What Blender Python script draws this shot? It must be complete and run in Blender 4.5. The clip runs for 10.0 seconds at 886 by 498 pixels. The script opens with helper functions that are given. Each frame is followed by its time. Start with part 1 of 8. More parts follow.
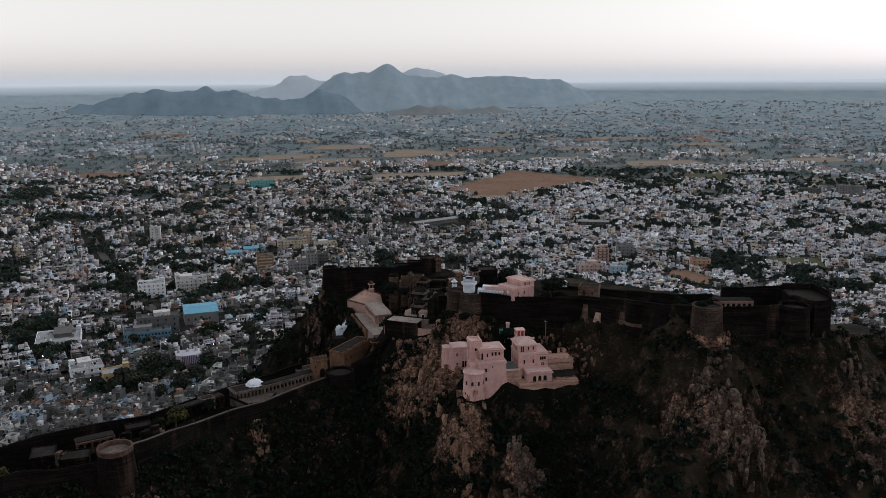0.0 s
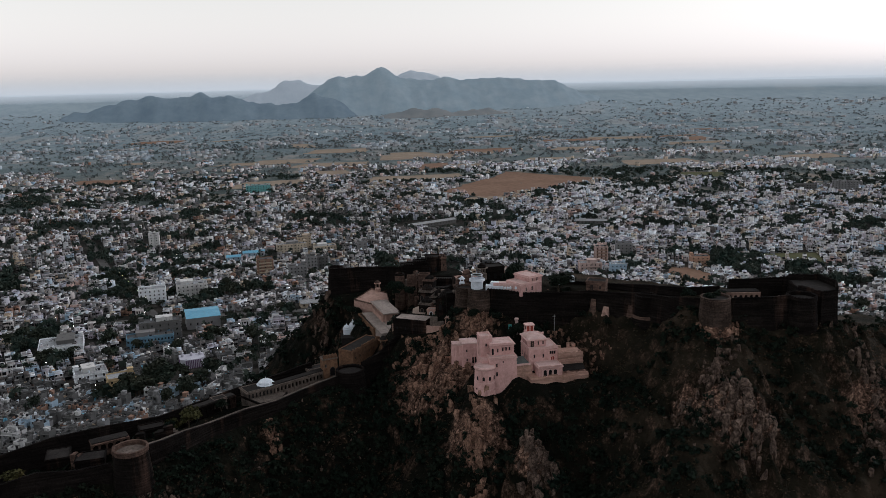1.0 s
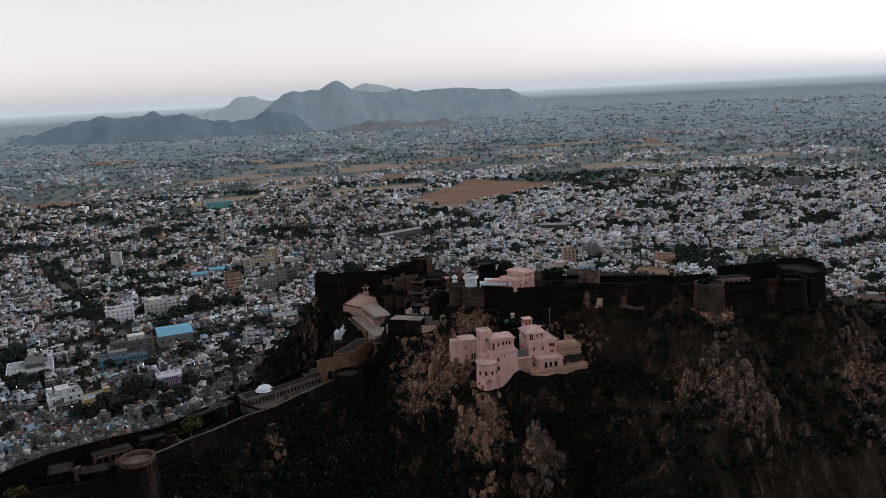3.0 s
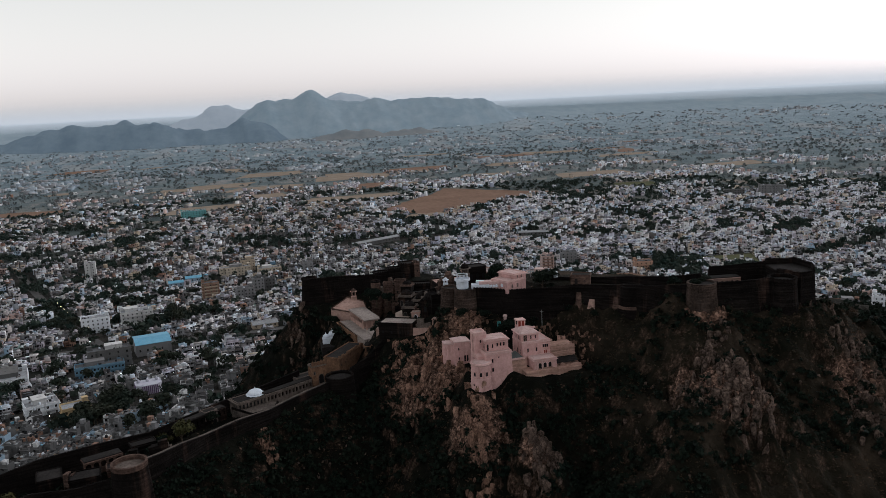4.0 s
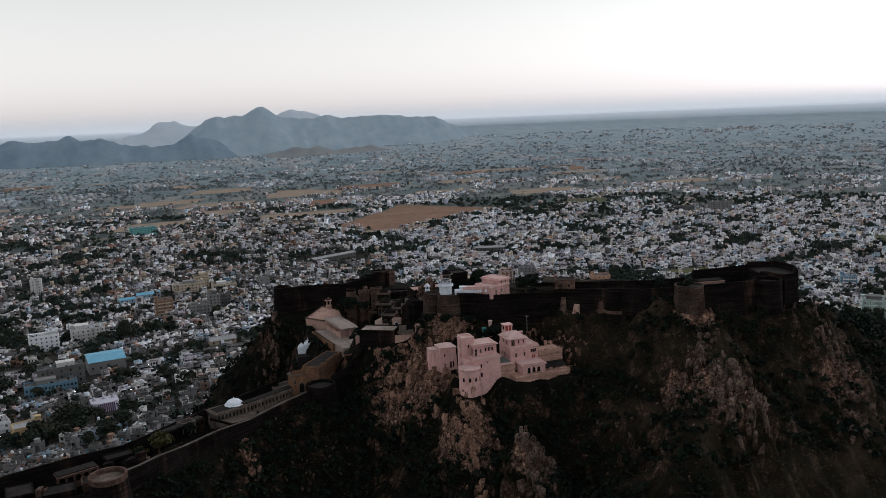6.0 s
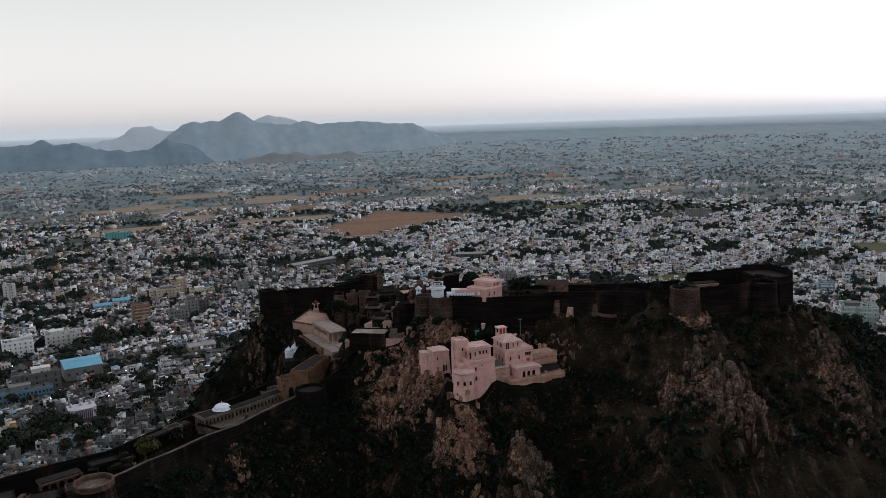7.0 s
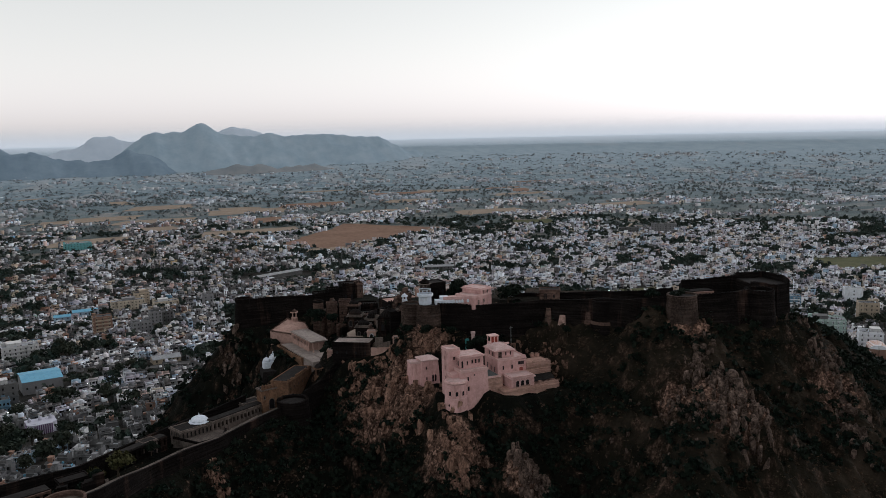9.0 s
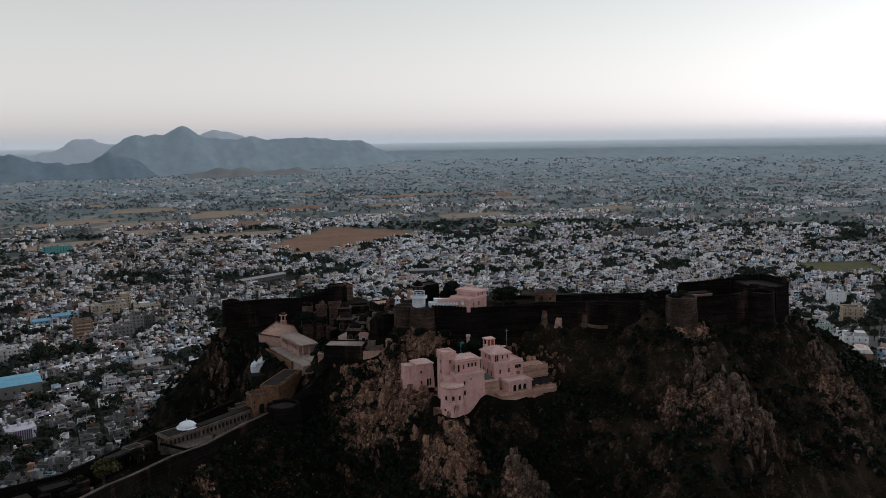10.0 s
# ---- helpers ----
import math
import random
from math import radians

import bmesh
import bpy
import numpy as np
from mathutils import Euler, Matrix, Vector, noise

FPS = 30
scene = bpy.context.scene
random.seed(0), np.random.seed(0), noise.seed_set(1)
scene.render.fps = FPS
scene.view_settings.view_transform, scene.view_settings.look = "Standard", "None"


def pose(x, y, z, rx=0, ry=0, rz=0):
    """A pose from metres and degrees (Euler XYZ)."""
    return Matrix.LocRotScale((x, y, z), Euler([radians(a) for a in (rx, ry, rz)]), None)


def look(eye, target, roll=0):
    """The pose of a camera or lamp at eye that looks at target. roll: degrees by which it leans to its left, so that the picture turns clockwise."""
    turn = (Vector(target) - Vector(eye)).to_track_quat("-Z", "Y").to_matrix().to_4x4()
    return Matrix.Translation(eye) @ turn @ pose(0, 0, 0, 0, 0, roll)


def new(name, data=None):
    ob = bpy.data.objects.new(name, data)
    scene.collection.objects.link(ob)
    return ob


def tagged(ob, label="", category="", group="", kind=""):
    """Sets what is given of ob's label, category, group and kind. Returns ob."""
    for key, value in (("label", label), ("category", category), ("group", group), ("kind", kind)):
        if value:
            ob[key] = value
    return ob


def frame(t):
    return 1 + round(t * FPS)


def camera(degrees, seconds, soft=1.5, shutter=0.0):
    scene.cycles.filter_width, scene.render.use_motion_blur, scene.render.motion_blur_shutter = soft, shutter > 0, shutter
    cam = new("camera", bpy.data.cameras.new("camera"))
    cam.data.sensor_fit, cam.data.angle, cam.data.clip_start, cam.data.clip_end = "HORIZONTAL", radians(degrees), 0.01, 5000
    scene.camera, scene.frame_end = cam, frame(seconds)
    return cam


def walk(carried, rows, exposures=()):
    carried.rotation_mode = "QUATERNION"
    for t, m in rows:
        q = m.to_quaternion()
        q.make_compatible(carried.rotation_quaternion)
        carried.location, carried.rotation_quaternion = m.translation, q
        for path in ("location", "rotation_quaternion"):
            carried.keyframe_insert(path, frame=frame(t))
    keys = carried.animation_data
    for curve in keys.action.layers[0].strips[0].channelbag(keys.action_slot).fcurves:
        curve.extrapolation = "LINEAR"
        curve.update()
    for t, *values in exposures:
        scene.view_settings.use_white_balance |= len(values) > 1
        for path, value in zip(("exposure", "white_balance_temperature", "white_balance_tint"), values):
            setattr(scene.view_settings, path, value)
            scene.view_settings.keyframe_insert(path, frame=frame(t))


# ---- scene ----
cam = camera(56.8, 10.0, soft=0.8)

PATH = [
    (0, (-23.929, -7.112, 204.67), (-23.654, -5.176, 204.252), -0.4),
    (0.5, (-25.549, -7.66, 204.106), (-25.271, -5.723, 203.692), -0.8),
    (1, (-27.342, -8.254, 203.523), (-27.058, -6.318, 203.111), -1.3),
    (1.5, (-29.742, -8.716, 202.829), (-29.441, -6.782, 202.419), -1.7),
    (2, (-32.192, -8.928, 202.112), (-31.869, -6.996, 201.71), -2.2),
    (2.5, (-34.757, -9.011, 201.54), (-34.405, -7.082, 201.144), -2.7),
    (4, (-42.201, -7.375, 198.747), (-41.755, -5.461, 198.378), -2.8),
    (4.5, (-44.501, -6.462, 197.801), (-44.023, -4.553, 197.442), -2.7),
    (5, (-46.705, -5.127, 196.769), (-46.197, -3.225, 196.419), -2.6),
    (5.5, (-48.799, -3.715, 195.714), (-48.261, -1.819, 195.375), -2.5),
    (7, (-53.932, 2.172, 192.972), (-53.31, 4.046, 192.657), -1.9),
    (7.5, (-55.231, 4.324, 191.99), (-54.585, 6.192, 191.685), -1.6),
    (8, (-56.247, 6.671, 191.228), (-55.579, 8.533, 190.931), -1.4),
    (8.5, (-57.079, 9.091, 190.486), (-56.391, 10.946, 190.197), -1.3),
    (9, (-57.831, 11.531, 189.605), (-57.123, 13.38, 189.322), -1.2),
    (9.5, (-58.69, 14.058, 189.021), (-57.961, 15.9, 188.744), -1.0),
    (10, (-59.292, 16.646, 188.215), (-58.543, 18.481, 187.942), -0.9),
]
walk(cam, [(t, look(eye, target, roll)) for t, eye, target, roll in PATH], exposures=((0, 0.12, 5680, 10), (9.6, 0.15, 5680, 10), (10, -0.14, 5680, 10)))

# ---- light ----
SUN_ELEV, SUN_ROT = 7.0, 88.0   # degrees; the sun stands low behind thin cloud, to the right
world = bpy.data.worlds.new("dusk_sky")
scene.world = world
world.use_nodes = True
wn, wl = world.node_tree.nodes, world.node_tree.links
sky = wn.new("ShaderNodeTexSky")
sky.sky_type, sky.sun_disc = "NISHITA", False
sky.sun_elevation, sky.sun_rotation = radians(SUN_ELEV), radians(SUN_ROT)
sky.air_density, sky.dust_density, sky.ozone_density = 1.7, 0.8, 0.6
soften = wn.new("ShaderNodeHueSaturation")
soften.inputs["Saturation"].default_value = 0.26
wl.new(sky.outputs["Color"], soften.inputs["Color"])
back = wn["Background"]
back.inputs["Strength"].default_value = 0.24
veil = wn.new("ShaderNodeMix")   # thin even evening cloud over the clear-sky gradient
veil.data_type = "RGBA"
veil.inputs[0].default_value = 0.45
veil.inputs[7].default_value = (3.42, 3.05, 2.66, 1)
wl.new(soften.outputs["Color"], veil.inputs[6])
wl.new(veil.outputs[2], back.inputs["Color"])

sun_data = bpy.data.lights.new("sun", "SUN")
sun_data.energy, sun_data.angle, sun_data.color = 1.1, radians(40), (1.0, 0.93, 0.87)
sun = new("sun", sun_data)
sun_dir = Vector((math.sin(radians(SUN_ROT - 30)) * math.cos(radians(32)), math.cos(radians(SUN_ROT - 30)) * math.cos(radians(32)), math.sin(radians(32))))
sun.matrix_world = look(sun_dir * 300 + Vector((0, 0, 200)), Vector((0, 0, 200)))


# ---- materials ----
def nodes_of(name, rough=0.9, metal=0.0):
    m = bpy.data.materials.new(name)
    m.use_nodes = True
    n, l = m.node_tree.nodes, m.node_tree.links
    b = n["Principled BSDF"]
    b.inputs["Roughness"].default_value, b.inputs["Metallic"].default_value = rough, metal
    b.inputs["Specular IOR Level"].default_value = 0.04
    return m, n, l, b


def noise_node(n, l, vec, scale, detail=4.0, rough=0.6):
    t = n.new("ShaderNodeTexNoise")
    t.inputs["Scale"].default_value, t.inputs["Detail"].default_value, t.inputs["Roughness"].default_value = scale, detail, rough
    l.new(vec, t.inputs["Vector"])
    return t.outputs["Fac"]


def ramp_node(n, l, fac, stops, constant=False):
    r = n.new("ShaderNodeValToRGB")
    if constant:
        r.color_ramp.interpolation = "CONSTANT"
    while len(r.color_ramp.elements) < len(stops):
        r.color_ramp.elements.new(0.5)
    for e, (p, c) in zip(r.color_ramp.elements, stops):
        e.position, e.color = p, (*c, 1)
    l.new(fac, r.inputs["Fac"])
    return r.outputs["Color"]


def mix_node(n, l, fac, a, b, mode="MIX"):
    x = n.new("ShaderNodeMix")
    x.data_type, x.blend_type = "RGBA", mode
    for sock, v in ((x.inputs[0], fac), (x.inputs[6], a), (x.inputs[7], b)):
        if isinstance(v, (int, float)):
            sock.default_value = v
        elif isinstance(v, tuple):
            sock.default_value = (*v, 1)
        else:
            l.new(v, sock)
    return x.outputs[2]


def math_node(n, l, op, a, b=0.0):
    x = n.new("ShaderNodeMath")
    x.operation = op
    for sock, v in ((x.inputs[0], a), (x.inputs[1], b)):
        if isinstance(v, (int, float)):
            sock.default_value = v
        else:
            l.new(v, sock)
    return x.outputs[0]


def range_node(n, l, v, a, b, c=0.0, d=1.0):
    x = n.new("ShaderNodeMapRange")
    l.new(v, x.inputs[0])
    for i, k in enumerate((a, b, c, d)):
        x.inputs[i + 1].default_value = k
    return x.outputs[0]


def bump_node(n, l, b, height, strength=0.5, dist=0.1):
    x = n.new("ShaderNodeBump")
    x.inputs["Strength"].default_value, x.inputs["Distance"].default_value = strength, dist
    l.new(height, x.inputs["Height"])
    l.new(x.outputs["Normal"], b.inputs["Normal"])


def surface(name, dark, mid, light, big=0.12, fine=1.6, rough=0.9, bump=0.4, dist=0.1, stain=None, stain_scale=0.35, island=0.0, streak=False, strata=0.0):
    """A weathered surface: broad patches, fine grain, runs or blotches of stain, relief."""
    m, n, l, b = nodes_of(name, rough)
    pos = n.new("ShaderNodeNewGeometry").outputs["Position"]
    broad, grain = noise_node(n, l, pos, big, 3), noise_node(n, l, pos, fine, 6, 0.7)
    c = ramp_node(n, l, broad, ((0.3, dark), (0.5, mid), (0.72, light)))
    c = mix_node(n, l, 0.55, c, ramp_node(n, l, grain, ((0.3, dark), (0.7, light))))
    if stain:
        v = pos
        if streak:
            mp = n.new("ShaderNodeMapping")
            mp.inputs["Scale"].default_value = (1, 1, 0.12)
            l.new(pos, mp.inputs["Vector"])
            v = mp.outputs["Vector"]
        s = range_node(n, l, noise_node(n, l, v, stain_scale, 5, 0.65), 0.56, 0.72)
        c = mix_node(n, l, s, c, stain)
    if island:
        r = n.new("ShaderNodeNewGeometry").outputs["Random Per Island"]
        c = mix_node(n, l, 1.0, c, ramp_node(n, l, r, ((0.0, (1 - island,) * 3), (0.25, (1 - island * 0.34, 1 - island * 0.47, 1 - island * 0.48)), (0.5, (1.0, 0.98, 0.96)), (0.75, (1 - island * 0.5, 1 - island * 0.36, 1 - island * 0.2)), (1.0, (1 + island * 0.6,) * 3))), "MULTIPLY")
    if strata:
        # thin level beds of masonry courses, some pale, some dark
        mp = n.new("ShaderNodeMapping")
        mp.inputs["Scale"].default_value = (0.10, 0.10, 2.2)
        l.new(pos, mp.inputs["Vector"])
        beds = noise_node(n, l, mp.outputs["Vector"], 1.0, 4, 0.7)
        c = mix_node(n, l, 1.0, c, ramp_node(n, l, beds, ((0.34, (1 - strata,) * 3), (0.52, (1.0, 1.0, 1.0)), (0.68, (1 + 1.6 * strata,) * 3))), "MULTIPLY")
        grain = math_node(n, l, "ADD", grain, beds)
    l.new(c, b.inputs["Base Color"])
    bump_node(n, l, b, grain, bump, dist)
    return m


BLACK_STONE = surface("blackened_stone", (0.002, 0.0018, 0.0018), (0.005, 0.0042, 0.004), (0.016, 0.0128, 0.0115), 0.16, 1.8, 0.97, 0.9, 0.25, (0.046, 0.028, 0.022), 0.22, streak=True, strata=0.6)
RUBBLE = surface("rubble_stone", (0.005, 0.004, 0.0036), (0.019, 0.0138, 0.011), (0.10, 0.071, 0.058), 0.3, 2.4, 0.95, 0.9, 0.25, (0.045, 0.035, 0.03), 0.4, strata=0.45)
RED_STONE = surface("reddish_masonry", (0.015, 0.010, 0.0085), (0.055, 0.034, 0.027), (0.17, 0.112, 0.09), 0.25, 1.5, 0.95, 0.7, 0.15, (0.03, 0.022, 0.02), 0.35, streak=True, strata=0.4)
DARK_ROOF = surface("dark_terrace", (0.007, 0.0063, 0.006), (0.016, 0.0143, 0.0138), (0.036, 0.032, 0.030), 0.25, 2.0, 0.95, 0.4, 0.08)
LIME_ROOF = surface("worn_lime_terrace", (0.12, 0.10, 0.09), (0.22, 0.185, 0.165), (0.36, 0.305, 0.275), 0.3, 1.6, 0.95, 0.4, 0.06, (0.1, 0.085, 0.078), 0.5)
PINK = surface("pink_limewash", (0.33, 0.195, 0.18), (0.50, 0.302, 0.282), (0.62, 0.392, 0.372), 0.35, 1.6, 0.92, 0.3, 0.05, (0.26, 0.155, 0.13), 0.55, streak=True)
PINK_TRIM = surface("pale_pink_trim", (0.40, 0.255, 0.23), (0.50, 0.33, 0.305), (0.60, 0.41, 0.385), 0.5, 2.0, 0.9, 0.25, 0.03)
PINK_ROOF = surface("pink_grey_terrace", (0.32, 0.215, 0.195), (0.43, 0.305, 0.285), (0.54, 0.405, 0.385), 0.4, 1.8, 0.92, 0.3, 0.05, (0.3, 0.22, 0.2), 0.5)
COURT_FLOOR = surface("grey_green_court", (0.07, 0.085, 0.082), (0.11, 0.128, 0.124), (0.16, 0.18, 0.175), 0.4, 1.8, 0.9, 0.3, 0.05)
PLINTH = surface("weathered_pink_plinth", (0.20, 0.118, 0.09), (0.31, 0.19, 0.15), (0.42, 0.275, 0.225), 0.3, 1.4, 0.95, 0.7, 0.12, (0.18, 0.12, 0.10), 0.45, streak=True, strata=0.35)
SALMON = surface("faded_salmon_plaster", (0.20, 0.125, 0.10), (0.32, 0.205, 0.17), (0.42, 0.285, 0.24), 0.3, 1.5, 0.93, 0.4, 0.06, (0.13, 0.085, 0.07), 0.4)
OCHRE = surface("ochre_plaster", (0.045, 0.026, 0.017), (0.10, 0.056, 0.034), (0.24, 0.14, 0.088), 0.3, 1.6, 0.92, 0.4, 0.06, (0.07, 0.04, 0.028), 0.5, streak=True)
WHITE = surface("white_limewash", (0.42, 0.46, 0.52), (0.54, 0.58, 0.64), (0.66, 0.69, 0.74), 0.5, 1.6, 0.85, 0.2, 0.03, (0.45, 0.46, 0.48), 0.6)
PALE_STONE = surface("pale_carved_stone", (0.035, 0.028, 0.024), (0.085, 0.068, 0.058), (0.19, 0.155, 0.135), 0.4, 1.8, 0.93, 0.5, 0.08, (0.05, 0.042, 0.038), 0.6, streak=True)
PATH_EARTH = surface("trodden_earth", (0.14, 0.105, 0.085), (0.22, 0.17, 0.14), (0.30, 0.24, 0.20), 0.3, 1.5, 0.97, 0.5, 0.08)
WALK_STONE = surface("worn_dark_paving", (0.02, 0.017, 0.015), (0.06, 0.05, 0.043), (0.16, 0.132, 0.115), 0.25, 1.8, 0.96, 0.5, 0.08, (0.02, 0.017, 0.015), 0.3)
TIMBER = surface("dark_timber", (0.02, 0.015, 0.012), (0.04, 0.03, 0.024), (0.07, 0.05, 0.04), 1.0, 4.0, 0.7)
RED_WOOD = surface("red_painted_wood", (0.16, 0.03, 0.022), (0.22, 0.045, 0.033), (0.28, 0.07, 0.05), 1.0, 4.0, 0.6)
TEAL_PAINT = surface("teal_paint", (0.03, 0.12, 0.12), (0.045, 0.17, 0.165), (0.07, 0.22, 0.21), 1.0, 4.0, 0.6)
IRON = surface("grey_iron", (0.12, 0.12, 0.12), (0.2, 0.2, 0.2), (0.3, 0.3, 0.3), 1.0, 6.0, 0.5)
TANK_BLACK = surface("black_plastic", (0.012, 0.012, 0.013), (0.02, 0.02, 0.022), (0.035, 0.035, 0.038), 1.0, 4.0, 0.5)
BARK = surface("bark", (0.03, 0.022, 0.016), (0.06, 0.045, 0.034), (0.1, 0.08, 0.06), 1.0, 5.0, 0.95)


def dark_glass():
    m, n, l, b = nodes_of("window_glass", 0.4)
    b.inputs["Base Color"].default_value = (0.008, 0.008, 0.009, 1)
    b.inputs["Specular IOR Level"].default_value = 0.12
    return m


GLASS = dark_glass()


def cracked(n, l, pos, colour, size, dark=0.16):
    """Rock colour with the shade of upright clefts, of two sizes, put in as dark lines."""
    mp = n.new("ShaderNodeMapping")
    mp.inputs["Scale"].default_value = (1, 1, 0.4)
    l.new(pos, mp.inputs["Vector"])
    warp = n.new("ShaderNodeVectorMath")
    warp.operation = "MULTIPLY_ADD"
    wob = n.new("ShaderNodeTexNoise")
    wob.inputs["Scale"].default_value = 0.8
    l.new(pos, wob.inputs["Vector"])
    l.new(wob.outputs["Color"], warp.inputs[0])
    warp.inputs[1].default_value = (2.6, 2.6, 1.6)
    l.new(mp.outputs["Vector"], warp.inputs[2])
    fac = None
    for scale, wide in ((1 / size, 0.08), (2.9 / size, 0.10)):
        v = n.new("ShaderNodeTexVoronoi")
        v.feature = "DISTANCE_TO_EDGE"
        v.inputs["Scale"].default_value = scale
        l.new(warp.outputs["Vector"], v.inputs["Vector"])
        f = range_node(n, l, v.outputs["Distance"], 0.0, wide, dark, 1.0)
        fac = f if fac is None else math_node(n, l, "MULTIPLY", fac, f)
    return mix_node(n, l, 1.0, colour, fac, "MULTIPLY"), fac


def rock_material(name, dark, mid, light):
    m, n, l, b = nodes_of(name, 0.95)
    pos = n.new("ShaderNodeNewGeometry").outputs["Position"]
    grain = noise_node(n, l, pos, 1.5, 6, 0.7)
    c = mix_node(n, l, 0.5, ramp_node(n, l, noise_node(n, l, pos, 0.4, 4), ((0.3, dark), (0.5, mid), (0.7, light))), ramp_node(n, l, grain, ((0.3, dark), (0.7, light))))
    c, f = cracked(n, l, pos, c, 3.4, 0.45)
    l.new(c, b.inputs["Base Color"])
    bump_node(n, l, b, math_node(n, l, "ADD", grain, f), 0.9, 0.3)
    return m


ROCK = rock_material("outcrop_rock", (0.012, 0.009, 0.0075), (0.062, 0.044, 0.035), (0.25, 0.18, 0.145))
CLIFF_ROCK = rock_material("reddish_cliff_rock", (0.03, 0.017, 0.012), (0.18, 0.102, 0.072), (0.42, 0.262, 0.192))


def leafy(name, a, b_, c):
    m, n, l, b = nodes_of(name, 0.75)
    r = n.new("ShaderNodeNewGeometry")
    pos = r.outputs["Position"]
    col = ramp_node(n, l, r.outputs["Random Per Island"], ((0.0, a), (0.5, b_), (1.0, c)))
    col = mix_node(n, l, range_node(n, l, noise_node(n, l, pos, 0.08, 3), 0.4, 0.65), col, mix_node(n, l, 0.5, col, (c[0] * 1.5, c[1] * 1.05, c[2])))
    l.new(col, b.inputs["Base Color"])
    return m


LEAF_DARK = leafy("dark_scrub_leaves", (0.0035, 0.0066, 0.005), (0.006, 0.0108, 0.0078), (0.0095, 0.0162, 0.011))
LEAF_TOWN = leafy("town_tree_leaves", (0.010, 0.015, 0.012), (0.019, 0.027, 0.021), (0.032, 0.043, 0.031))
# lighter leaves for the farther town trees, some haze put into the colour
LEAF_QUARTER = leafy("hazed_town_leaves", (0.016, 0.028, 0.024), (0.025, 0.039, 0.033), (0.038, 0.054, 0.044))
LEAF_OLIVE = leafy("olive_leaves", (0.020, 0.022, 0.010), (0.034, 0.036, 0.015), (0.052, 0.052, 0.022))
# leaf copies paled and blued with distance to stand for haze
LEAF_FAR = leafy("hazed_far_leaves", (0.155, 0.195, 0.215), (0.17, 0.21, 0.23), (0.185, 0.225, 0.243))
LEAF_MID = leafy("hazed_plain_leaves", (0.092, 0.118, 0.125), (0.108, 0.135, 0.14), (0.125, 0.15, 0.152))
DRY_GRASS = leafy("dry_grass_tufts", (0.018, 0.0145, 0.0095), (0.030, 0.024, 0.0155), (0.050, 0.039, 0.026))


def glow(name, colour, power):
    m, n, l, b = nodes_of(name)
    b.inputs["Emission Color"].default_value = (*colour, 1)
    b.inputs["Emission Strength"].default_value = power
    return m


LAMP_WHITE, LAMP_WARM = glow("lit_white_lamp", (1.0, 0.97, 0.92), 9.0), glow("lit_warm_lamp", (1.0, 0.78, 0.42), 7.0)


